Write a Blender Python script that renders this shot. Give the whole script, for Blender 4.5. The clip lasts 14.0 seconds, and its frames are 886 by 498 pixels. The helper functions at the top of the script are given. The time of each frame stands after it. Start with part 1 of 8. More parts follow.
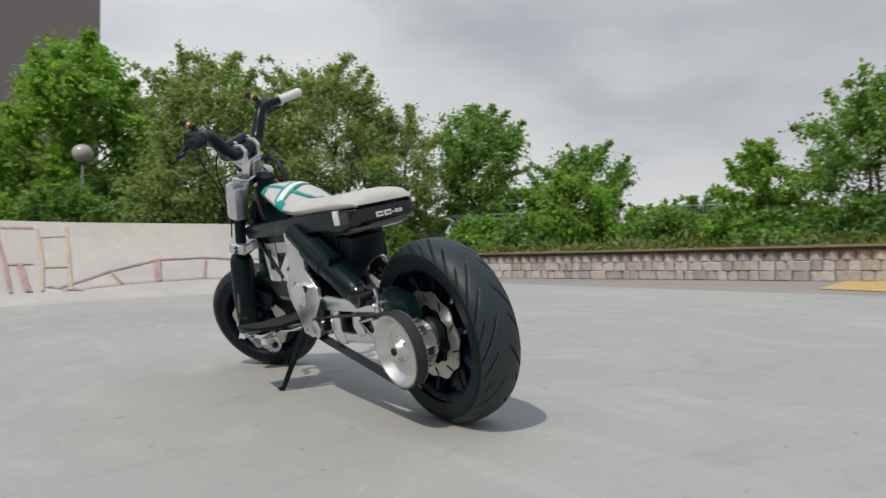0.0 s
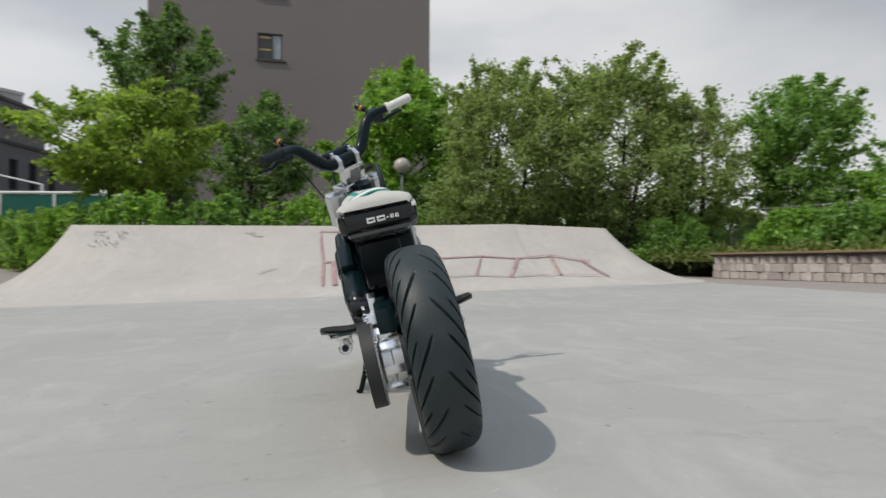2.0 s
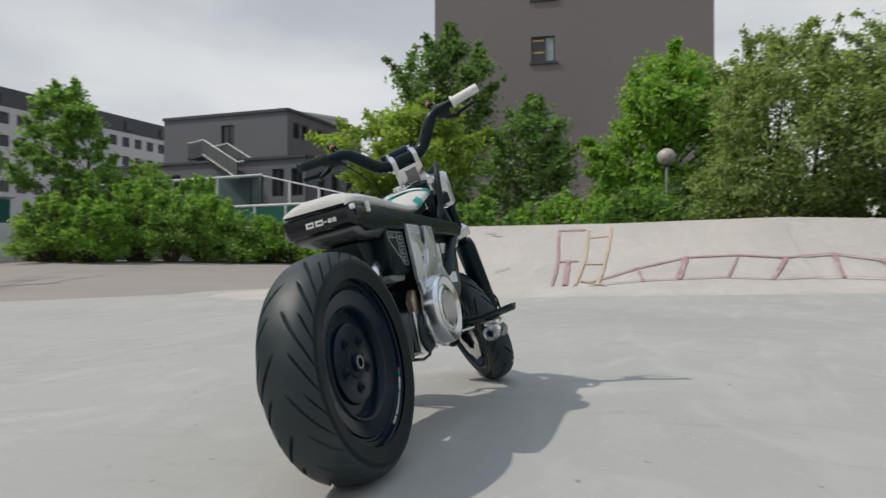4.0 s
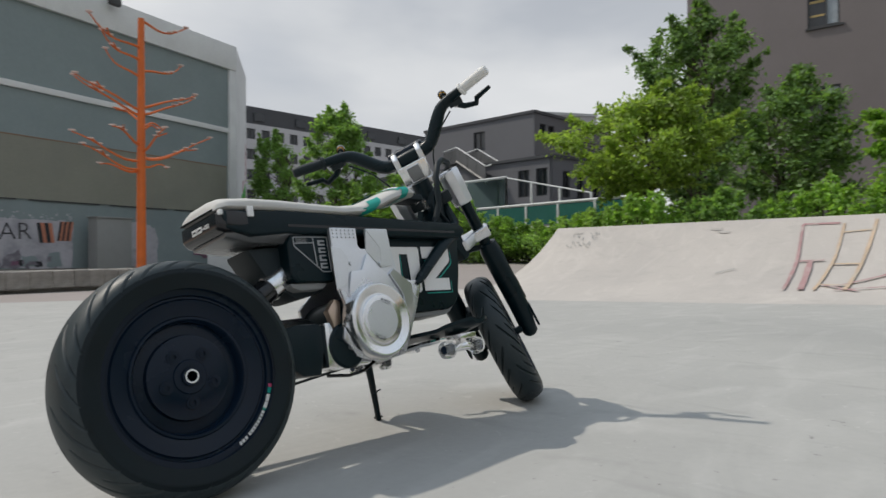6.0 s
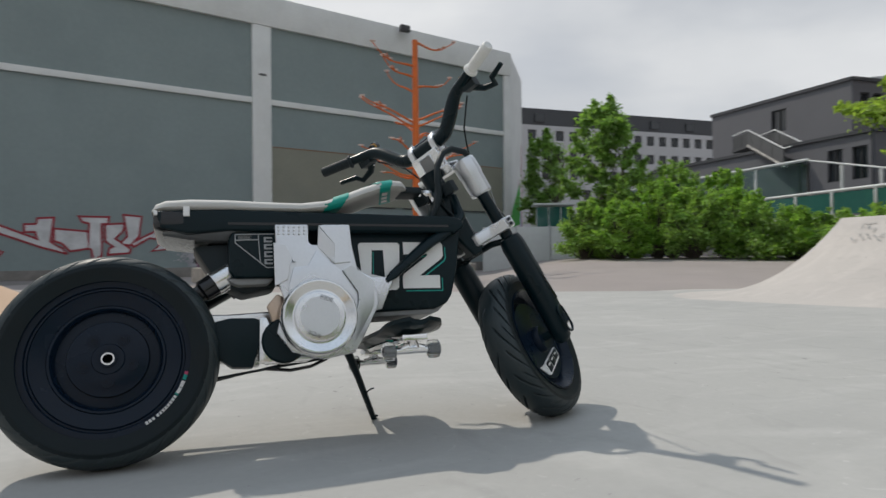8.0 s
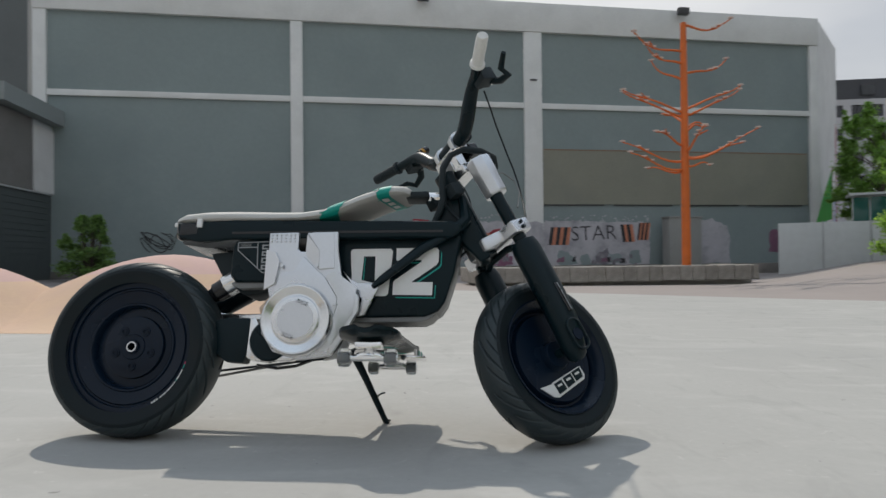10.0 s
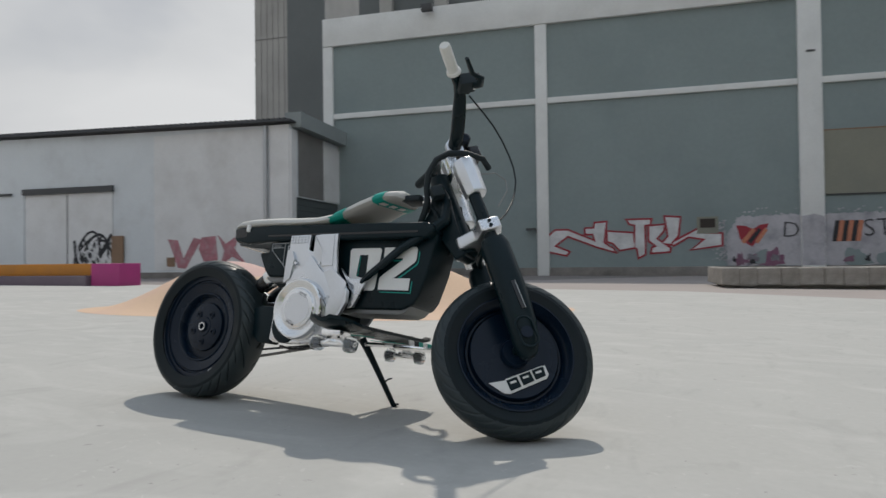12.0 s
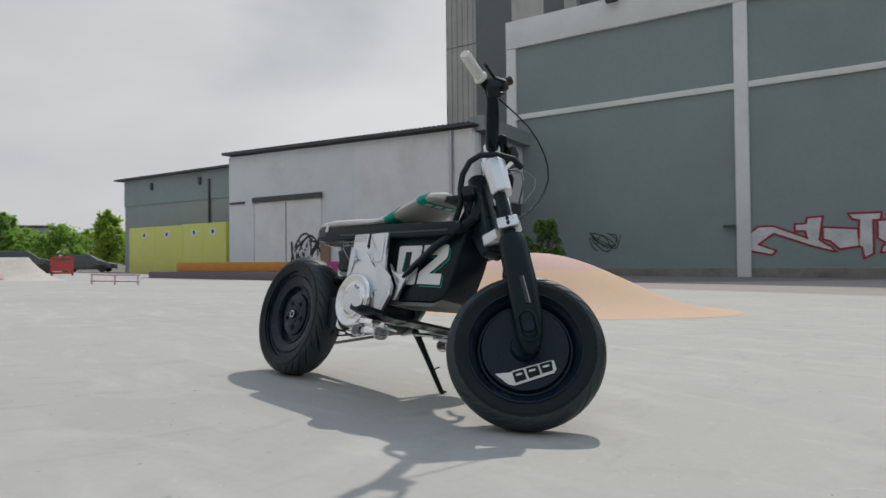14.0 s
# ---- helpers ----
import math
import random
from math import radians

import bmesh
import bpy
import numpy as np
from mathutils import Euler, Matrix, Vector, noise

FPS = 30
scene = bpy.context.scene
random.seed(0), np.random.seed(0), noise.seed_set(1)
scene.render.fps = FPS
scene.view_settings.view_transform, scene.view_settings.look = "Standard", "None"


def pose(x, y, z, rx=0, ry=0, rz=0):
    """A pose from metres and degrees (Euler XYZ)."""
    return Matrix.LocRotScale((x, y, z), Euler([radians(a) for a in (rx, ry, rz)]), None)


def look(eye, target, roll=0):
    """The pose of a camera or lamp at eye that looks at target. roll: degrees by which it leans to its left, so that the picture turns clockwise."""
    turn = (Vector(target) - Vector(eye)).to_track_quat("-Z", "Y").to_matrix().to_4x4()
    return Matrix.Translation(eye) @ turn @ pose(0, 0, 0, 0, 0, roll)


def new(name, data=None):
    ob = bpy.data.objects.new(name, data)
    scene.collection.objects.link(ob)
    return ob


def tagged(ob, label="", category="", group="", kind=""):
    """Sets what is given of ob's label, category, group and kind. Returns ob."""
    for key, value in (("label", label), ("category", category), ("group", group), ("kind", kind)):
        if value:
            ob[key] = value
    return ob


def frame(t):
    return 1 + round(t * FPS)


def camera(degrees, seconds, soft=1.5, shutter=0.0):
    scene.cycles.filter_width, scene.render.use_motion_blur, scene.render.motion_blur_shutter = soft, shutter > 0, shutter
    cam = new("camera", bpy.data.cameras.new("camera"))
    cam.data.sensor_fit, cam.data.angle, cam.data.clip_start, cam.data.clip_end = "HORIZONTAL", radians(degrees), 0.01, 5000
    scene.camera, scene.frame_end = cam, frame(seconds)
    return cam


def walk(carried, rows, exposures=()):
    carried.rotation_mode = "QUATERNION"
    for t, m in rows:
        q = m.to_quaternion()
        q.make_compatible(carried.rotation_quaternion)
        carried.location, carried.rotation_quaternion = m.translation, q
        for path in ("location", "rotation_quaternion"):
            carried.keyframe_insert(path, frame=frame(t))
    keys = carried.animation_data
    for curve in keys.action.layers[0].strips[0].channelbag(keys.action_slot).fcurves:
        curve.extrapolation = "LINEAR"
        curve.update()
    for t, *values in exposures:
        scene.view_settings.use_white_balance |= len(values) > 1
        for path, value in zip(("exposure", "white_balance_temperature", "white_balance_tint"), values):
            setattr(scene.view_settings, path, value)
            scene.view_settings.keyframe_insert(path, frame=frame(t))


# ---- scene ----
cam = camera(70.95, 14.0, shutter=0.45)
PATH = [
    (0, (-1.5806, 1.1580, 0.4952), (0.0364, -0.0183, 0.5369), 0.06),
    (0.5, (-1.6584, 0.9245, 0.5080), (0.0804, -0.0630, 0.5445), 0.09),
    (1, (-1.7265, 0.6731, 0.5249), (0.1229, -0.0876, 0.5586), 0.19),
    (1.5, (-1.7574, 0.4436, 0.5321), (0.1728, -0.0791, 0.5638), 0.30),
    (2, (-1.7558, 0.2035, 0.5336), (0.2287, -0.0434, 0.5630), 0.28),
    (2.5, (-1.7197, -0.0267, 0.5474), (0.2801, -0.0343, 0.5752), 0.26),
    (3, (-1.6561, -0.2694, 0.5633), (0.3312, -0.0453, 0.5892), 0.19),
    (3.5, (-1.5624, -0.4910, 0.5675), (0.3908, -0.0612, 0.5900), 0.19),
    (4, (-1.4326, -0.7250, 0.5637), (0.4587, -0.0750, 0.5833), 0.10),
    (4.5, (-1.2802, -0.9428, 0.5635), (0.5331, -0.0879, 0.5818), -0.02),
    (5, (-1.1091, -1.1368, 0.5678), (0.6112, -0.0994, 0.5860), -0.14),
    (5.5, (-0.9192, -1.3109, 0.5747), (0.6897, -0.1081, 0.5932), -0.25),
    (6, (-0.7107, -1.4690, 0.5820), (0.7656, -0.1127, 0.6003), -0.33),
    (6.5, (-0.4834, -1.6151, 0.5878), (0.8355, -0.1117, 0.6046), -0.37),
    (7, (-0.2472, -1.7464, 0.5877), (0.8952, -0.1048, 0.6022), -0.41),
    (7.5, (-0.0278, -1.8447, 0.5763), (0.9335, -0.0910, 0.5910), -0.55),
    (8, (0.2114, -1.9227, 0.5709), (0.9408, -0.0605, 0.5857), -0.58),
    (8.5, (0.4521, -1.9704, 0.5707), (0.9461, -0.0274, 0.5866), -0.57),
    (9, (0.6896, -1.9900, 0.5732), (0.9582, 0.0001, 0.5913), -0.57),
    (9.5, (0.9279, -1.9896, 0.5774), (0.9780, 0.0175, 0.5981), -0.57),
    (10, (1.1711, -1.9772, 0.5821), (1.0061, 0.0200, 0.6055), -0.58),
    (10.5, (1.4231, -1.9606, 0.5864), (1.0434, 0.0029, 0.6115), -0.59),
    (11, (1.6782, -1.9413, 0.5878), (1.0903, -0.0298, 0.6139), -0.62),
    (11.5, (1.9100, -1.8985, 0.5805), (1.1405, -0.0526, 0.6083), -0.69),
    (12, (2.1314, -1.8316, 0.5682), (1.1717, -0.0772, 0.5981), -0.71),
    (12.5, (2.3027, -1.7675, 0.5658), (1.1848, -0.1095, 0.5979), -0.73),
    (13, (2.4658, -1.6939, 0.5603), (1.2029, -0.1435, 0.5945), -0.70),
    (13.5, (2.5951, -1.6288, 0.5548), (1.2293, -0.1682, 0.5892), -0.66),
    (14, (2.6856, -1.5814, 0.5511), (1.2383, -0.2015, 0.5857), -0.56),
]
walk(cam, [(t, look(eye, target, roll)) for t, eye, target, roll in PATH])

# ---- light ----
SUN_TO = Vector((0.385, -0.859, -1.252)).normalized()
sun_el = math.asin(-SUN_TO.z)
sun_az = math.atan2(-SUN_TO.x, -SUN_TO.y)

world = bpy.data.worlds.new("sky")
scene.world = world
world.use_nodes = True
wt = world.node_tree
wt.nodes.clear()


def wnode(kind, **inputs):
    n = wt.nodes.new(kind)
    for key, value in inputs.items():
        n.inputs[key].default_value = value
    return n


w_out = wnode("ShaderNodeOutputWorld")
w_bg = wnode("ShaderNodeBackground", Strength=1.0)
w_sky = wt.nodes.new("ShaderNodeTexSky")
w_sky.sky_type = "NISHITA"
w_sky.sun_disc = False
w_sky.sun_elevation, w_sky.sun_rotation = sun_el, sun_az
w_sky.dust_density, w_sky.altitude = 3.0, 400
w_dim = wnode("ShaderNodeVectorMath")
w_dim.operation = "SCALE"
w_dim.inputs["Scale"].default_value = 0.062
w_co = wnode("ShaderNodeTexCoord")
w_map = wnode("ShaderNodeMapping")
w_map.inputs["Scale"].default_value = (1.0, 1.0, 2.6)
w_map.inputs["Location"].default_value = (0.35, 0.6, 0.15)
w_n1 = wnode("ShaderNodeTexNoise", Scale=1.6, Detail=5.0, Roughness=0.48, Distortion=0.15)
w_n2 = wnode("ShaderNodeTexNoise", Scale=1.5, Detail=5.0, Roughness=0.46, Distortion=0.2)
w_cover = wt.nodes.new("ShaderNodeMapRange")
for k, v in (("From Min", 0.33), ("From Max", 0.47), ("To Min", 0.72), ("To Max", 1.0)):
    w_cover.inputs[k].default_value = v
w_shade = wt.nodes.new("ShaderNodeValToRGB")
w_shade.color_ramp.elements[0].position, w_shade.color_ramp.elements[0].color = 0.27, (0.53, 0.55, 0.575, 1)
w_shade.color_ramp.elements[1].position, w_shade.color_ramp.elements[1].color = 0.66, (0.765, 0.775, 0.785, 1)
w_mix = wt.nodes.new("ShaderNodeMix")
w_mix.data_type = "RGBA"
wt.links.new(w_co.outputs["Generated"], w_map.inputs["Vector"])
wt.links.new(w_map.outputs[0], w_n1.inputs["Vector"])
wt.links.new(w_map.outputs[0], w_n2.inputs["Vector"])
wt.links.new(w_n1.outputs["Fac"], w_cover.inputs["Value"])
wt.links.new(w_n2.outputs["Fac"], w_shade.inputs["Fac"])
wt.links.new(w_sky.outputs[0], w_dim.inputs[0])
wt.links.new(w_cover.outputs[0], w_mix.inputs["Factor"])
wt.links.new(w_dim.outputs[0], w_mix.inputs["A"])
wt.links.new(w_shade.outputs["Color"], w_mix.inputs["B"])
# thin cloud overhead lets more blue through than the haze near the horizon
w_sep = wt.nodes.new("ShaderNodeSeparateXYZ")
w_high = wt.nodes.new("ShaderNodeValToRGB")
w_high.color_ramp.elements[0].position, w_high.color_ramp.elements[0].color = 0.38, (1.0, 1.0, 1.0, 1)
w_high.color_ramp.elements[1].position, w_high.color_ramp.elements[1].color = 0.80, (0.85, 0.975, 1.13, 1)
w_tint = wt.nodes.new("ShaderNodeVectorMath")
w_tint.operation = "MULTIPLY"
wt.links.new(w_co.outputs["Generated"], w_sep.inputs[0])
wt.links.new(w_sep.outputs["Z"], w_high.inputs["Fac"])
wt.links.new(w_mix.outputs["Result"], w_tint.inputs[0])
wt.links.new(w_high.outputs["Color"], w_tint.inputs[1])
# the cloud cover is thinner and brighter over the far side of the park
w_dot = wt.nodes.new("ShaderNodeVectorMath")
w_dot.operation = "DOT_PRODUCT"
w_dot.inputs[1].default_value = (0.64, 0.56, 0.53)
w_glow = wt.nodes.new("ShaderNodeMapRange")
for k, v in (("From Min", -0.35), ("From Max", 0.95), ("To Min", 0.84), ("To Max", 1.12)):
    w_glow.inputs[k].default_value = v
w_lit = wt.nodes.new("ShaderNodeVectorMath")
w_lit.operation = "SCALE"
wt.links.new(w_co.outputs["Generated"], w_dot.inputs[0])
wt.links.new(w_dot.outputs["Value"], w_glow.inputs["Value"])
wt.links.new(w_tint.outputs[0], w_lit.inputs[0])
wt.links.new(w_glow.outputs[0], w_lit.inputs["Scale"])
wt.links.new(w_lit.outputs[0], w_bg.inputs["Color"])
wt.links.new(w_bg.outputs[0], w_out.inputs[0])

sun = new("sun", bpy.data.lights.new("sun", "SUN"))
sun.data.energy, sun.data.angle, sun.data.color = 2.45, radians(0.9), (1.0, 0.92, 0.81)
sun.rotation_mode = "QUATERNION"
sun.rotation_quaternion = SUN_TO.to_track_quat("-Z", "Y")
sun.location = (-10, 20, 40)

# ---- materials ----


def material(name, base, rough=0.6, metal=0.0, vary=0.12, scale=3.0, fine=60.0, bump=0.0, stain=None, stain_scale=0.6,
             stain_amount=0.5, rnd=0.0, island=0.0, trans=0.0, coat=0.0, coords="Object", rough_vary=0.1, bump_scale=None, spec=0.5, swirl=0.0):
    """A surface with coarse and fine variation of its colour, gloss and relief, at real size."""
    m = bpy.data.materials.new(name)
    m.use_nodes = True
    nt = m.node_tree
    p = nt.nodes["Principled BSDF"]
    link = nt.links.new
    co = nt.nodes.new("ShaderNodeTexCoord")
    geo = nt.nodes.new("ShaderNodeNewGeometry")
    vec = geo.outputs["Position"] if coords == "World" else co.outputs[coords]
    n1 = nt.nodes.new("ShaderNodeTexNoise")
    n1.inputs["Scale"].default_value, n1.inputs["Detail"].default_value = scale, 6
    n2 = nt.nodes.new("ShaderNodeTexNoise")
    n2.inputs["Scale"].default_value, n2.inputs["Detail"].default_value = fine, 3
    link(vec, n1.inputs["Vector"])
    link(vec, n2.inputs["Vector"])
    add = nt.nodes.new("ShaderNodeMath")
    add.operation = "MULTIPLY_ADD"
    link(n2.outputs["Fac"], add.inputs[0])
    add.inputs[1].default_value = 0.5
    link(n1.outputs["Fac"], add.inputs[2])
    span = nt.nodes.new("ShaderNodeMapRange")
    span.inputs["From Min"].default_value, span.inputs["From Max"].default_value = 0.45, 1.05
    span.inputs["To Min"].default_value, span.inputs["To Max"].default_value = 1 - vary, 1 + vary
    link(add.outputs[0], span.inputs["Value"])
    last = span.outputs[0]
    if rnd or island:
        info = nt.nodes.new("ShaderNodeObjectInfo") if rnd else geo
        r = nt.nodes.new("ShaderNodeMapRange")
        amount = rnd or island
        r.inputs["To Min"].default_value, r.inputs["To Max"].default_value = 1 - amount, 1 + amount
        link(info.outputs["Random" if rnd else "Random Per Island"], r.inputs["Value"])
        mul = nt.nodes.new("ShaderNodeMath")
        mul.operation = "MULTIPLY"
        link(last, mul.inputs[0])
        link(r.outputs[0], mul.inputs[1])
        last = mul.outputs[0]
    col = nt.nodes.new("ShaderNodeVectorMath")
    col.operation = "SCALE"
    col.inputs[0].default_value = base
    link(last, col.inputs["Scale"])
    colour = col.outputs[0]
    if stain:
        n3 = nt.nodes.new("ShaderNodeTexNoise")
        n3.inputs["Scale"].default_value, n3.inputs["Detail"].default_value = stain_scale, 8
        n3.inputs["Roughness"].default_value = 0.62
        link(vec, n3.inputs["Vector"])
        s = nt.nodes.new("ShaderNodeMapRange")
        s.inputs["From Min"].default_value, s.inputs["From Max"].default_value = 0.48, 0.72
        s.inputs["To Max"].default_value = stain_amount
        link(n3.outputs["Fac"], s.inputs["Value"])
        mx = nt.nodes.new("ShaderNodeMix")
        mx.data_type = "RGBA"
        link(s.outputs[0], mx.inputs["Factor"])
        link(colour, mx.inputs["A"])
        mx.inputs["B"].default_value = (*stain, 1)
        colour = mx.outputs["Result"]
    if swirl:
        # trowel smears, pale scuffs and small dark pits
        for sc, dist, lo, hi, dark, amount, stretch in ((0.9, 2.2, 0.50, 0.78, 1.22, swirl, (1.0, 2.2, 1.0)), (2.6, 1.6, 0.56, 0.80, 0.80, swirl, (1.6, 0.7, 1.0)), (19.0, 0.4, 0.70, 0.76, 0.62, swirl * 1.4, (1.0, 1.0, 1.0)), (7.0, 3.0, 0.66, 0.74, 1.25, swirl * 0.8, (1.0, 1.4, 1.0))):
            mp = nt.nodes.new("ShaderNodeMapping")
            mp.inputs["Scale"].default_value = stretch
            mp.inputs["Rotation"].default_value = (0, 0, 0.6 * sc)
            link(vec, mp.inputs["Vector"])
            nz = nt.nodes.new("ShaderNodeTexNoise")
            nz.inputs["Scale"].default_value, nz.inputs["Detail"].default_value, nz.inputs["Distortion"].default_value = sc, 6, dist
            link(mp.outputs[0], nz.inputs["Vector"])
            mr = nt.nodes.new("ShaderNodeMapRange")
            mr.inputs["From Min"].default_value, mr.inputs["From Max"].default_value = lo, hi
            mr.inputs["To Min"].default_value, mr.inputs["To Max"].default_value = 1.0, 1.0 + (dark - 1.0) * amount * 4
            link(nz.outputs["Fac"], mr.inputs["Value"])
            vs = nt.nodes.new("ShaderNodeVectorMath")
            vs.operation = "SCALE"
            link(colour, vs.inputs[0])
            link(mr.outputs[0], vs.inputs["Scale"])
            colour = vs.outputs[0]
    link(colour, p.inputs["Base Color"])
    p.inputs["Metallic"].default_value = metal
    p.inputs["Specular IOR Level"].default_value = spec
    p.inputs["Coat Weight"].default_value = coat
    rr = nt.nodes.new("ShaderNodeMapRange")
    rr.inputs["From Min"].default_value, rr.inputs["From Max"].default_value = 0.3, 0.7
    rr.inputs["To Min"].default_value, rr.inputs["To Max"].default_value = max(0.02, rough - rough_vary), min(1, rough + rough_vary)
    link(n1.outputs["Fac"], rr.inputs["Value"])
    link(rr.outputs[0], p.inputs["Roughness"])
    if bump:
        b = nt.nodes.new("ShaderNodeBump")
        b.inputs["Strength"].default_value, b.inputs["Distance"].default_value = min(1, bump * 60), bump
        if bump_scale:
            n4 = nt.nodes.new("ShaderNodeTexNoise")
            n4.inputs["Scale"].default_value, n4.inputs["Detail"].default_value = bump_scale, 5
            link(vec, n4.inputs["Vector"])
            link(n4.outputs["Fac"], b.inputs["Height"])
        else:
            link(n2.outputs["Fac"], b.inputs["Height"])
        link(b.outputs[0], p.inputs["Normal"])
    if trans:
        out = nt.nodes["Material Output"]
        tr = nt.nodes.new("ShaderNodeBsdfTranslucent")
        warm = nt.nodes.new("ShaderNodeVectorMath")
        warm.operation = "MULTIPLY"
        warm.inputs[1].default_value = (1.25, 1.3, 0.6)
        link(colour, warm.inputs[0])
        link(warm.outputs[0], tr.inputs["Color"])
        ms = nt.nodes.new("ShaderNodeMixShader")
        ms.inputs["Fac"].default_value = trans
        link(p.outputs[0], ms.inputs[1])
        link(tr.outputs[0], ms.inputs[2])
        link(ms.outputs[0], out.inputs["Surface"])
    return m


def glass_material(name, tint=(0.5, 0.55, 0.6), rough=0.03):
    m = material(name, tint, rough, vary=0.04, rough_vary=0.01)
    p = m.node_tree.nodes["Principled BSDF"]
    p.inputs["Transmission Weight"].default_value = 1.0
    p.inputs["IOR"].default_value = 1.3
    return m


M = {}
M["concrete"] = material("skatepark_concrete", (0.370, 0.367, 0.351), 0.82, vary=0.075, scale=0.55, fine=38, bump=0.0012,
                         stain=(0.303, 0.304, 0.296), stain_scale=0.32, stain_amount=0.55, coords="World", swirl=0.2)
M["ramp"] = material("ramp_concrete", (0.46, 0.43, 0.40), 0.85, vary=0.07, scale=0.8, fine=30, bump=0.0015,
                     stain=(0.36, 0.34, 0.325), stain_scale=0.7, stain_amount=0.55, coords="World", swirl=0.14)
M["asphalt"] = material("worn_asphalt", (0.185, 0.165, 0.158), 0.9, vary=0.16, scale=0.8, fine=60, bump=0.003,
                        stain=(0.24, 0.215, 0.205), stain_scale=0.4, coords="World")
M["path"] = material("faded_pink_path", (0.30, 0.265, 0.25), 0.9, vary=0.1, scale=0.8, fine=60, bump=0.002, stain=(0.245, 0.22, 0.21), stain_scale=0.35, coords="World")
M["soil"] = material("grass_soil", (0.11, 0.13, 0.05), 0.95, vary=0.3, scale=1.5, fine=25, bump=0.02, coords="World")
M["yellow_paint"] = material("faded_yellow_paint", (0.56, 0.37, 0.13), 0.85, vary=0.15, scale=5, fine=50, stain=(0.44, 0.36, 0.25), stain_scale=3, stain_amount=0.6, coords="World")
M["mound"] = material("orange_painted_concrete", (0.53, 0.37, 0.255), 0.8, vary=0.08, scale=1.2, fine=30, bump=0.001,
                      stain=(0.47, 0.31, 0.27), stain_scale=0.8, stain_amount=0.6, coords="World")
M["mound_pink"] = material("pink_painted_concrete", (0.50, 0.33, 0.30), 0.8, vary=0.08, scale=1.2, fine=30, stain=(0.52, 0.38, 0.28), stain_scale=1.2, coords="World")
M["block_a"] = material("rough_wall_stone", (0.42, 0.378, 0.355), 0.9, vary=0.25, scale=6, fine=60, bump=0.016, bump_scale=18, rnd=0.24, stain=(0.27, 0.245, 0.24), stain_scale=5, stain_amount=0.75)
M["ramp_scuff"] = material("dull_ramp_scuff", (0.415, 0.39, 0.365), 0.85, vary=0.15, scale=4, fine=40, stain=(0.44, 0.42, 0.39), stain_scale=9, stain_amount=0.9)
M["ramp_red"] = material("faded_red_line_paint", (0.37, 0.225, 0.225), 0.8, vary=0.2, scale=3, fine=40, stain=(0.45, 0.39, 0.365), stain_scale=5, stain_amount=0.95)
M["ramp_yellow"] = material("faded_yellow_line_paint", (0.50, 0.38, 0.27), 0.8, vary=0.2, scale=3, fine=40, stain=(0.47, 0.43, 0.37), stain_scale=5, stain_amount=0.8)
M["cap"] = material("weathered_timber_cap", (0.23, 0.155, 0.095), 0.8, vary=0.25, scale=4, fine=50, bump=0.003)
M["cap_dark"] = material("very_dark_brown", (0.035, 0.026, 0.022), 0.7, vary=0.3, scale=6, fine=50)
M["bark"] = material("bark", (0.085, 0.07, 0.055), 0.95, vary=0.35, scale=6, fine=40, bump=0.02, bump_scale=18)
LEAVES = {
    "mid": material("leaves_mid_green", (0.205, 0.345, 0.10), 0.55, vary=0.2, scale=0.8, fine=8, island=0.35, trans=0.55),
    "bright": material("leaves_bright_green", (0.245, 0.41, 0.088), 0.5, vary=0.2, scale=0.8, fine=8, island=0.35, trans=0.55),
    "yellow": material("leaves_yellow_green", (0.275, 0.385, 0.085), 0.5, vary=0.22, scale=0.8, fine=8, island=0.35, trans=0.55),
    "hedge": material("leaves_hedge_green", (0.25, 0.395, 0.115), 0.5, vary=0.25, scale=0.9, fine=8, island=0.4, trans=0.55),
    "dark": material("leaves_dark_green", (0.152, 0.258, 0.084), 0.5, vary=0.2, scale=0.8, fine=8, island=0.45, trans=0.45),
    "olive": material("leaves_olive_green", (0.27, 0.35, 0.15), 0.6, vary=0.2, scale=0.8, fine=8, island=0.35, trans=0.55),
}
M["grass"] = material("long_grass", (0.15, 0.19, 0.05), 0.7, vary=0.25, scale=1.0, fine=8, island=0.4, trans=0.3)
M["tower"] = material("brown_grey_render", (0.215, 0.19, 0.19), 0.9, vary=0.07, scale=0.25, fine=14, bump=0.003, stain=(0.172, 0.15, 0.15), stain_scale=0.12, coords="World")
M["grey_facade"] = material("grey_cladding", (0.148, 0.150, 0.164), 0.7, vary=0.07, scale=0.3, fine=9, stain=(0.122, 0.124, 0.136), stain_scale=0.2, coords="World")
M["dark_roof"] = material("dark_roof_sheet", (0.06, 0.063, 0.07), 0.6, vary=0.15, scale=0.5, fine=9)
M["white_facade"] = material("white_render", (0.52, 0.52, 0.53), 0.85, vary=0.06, scale=0.2, fine=6, coords="World")
M["hall_panel"] = material("grey_green_wall_panel", (0.238, 0.288, 0.290), 0.85, vary=0.08, scale=0.35, fine=5, bump=0.004, stain=(0.195, 0.24, 0.246), stain_scale=0.16, stain_amount=0.8, coords="World")
M["hall_frame"] = material("pale_concrete_frame", (0.71, 0.72, 0.71), 0.85, vary=0.08, scale=0.6, fine=12, bump=0.004, stain=(0.56, 0.565, 0.555), stain_scale=0.5, coords="World")
M["hall_brown"] = material("brown_repaired_panel", (0.25, 0.25, 0.205), 0.88, vary=0.1, scale=0.5, fine=9, stain=(0.205, 0.21, 0.185), stain_scale=0.3, coords="World")
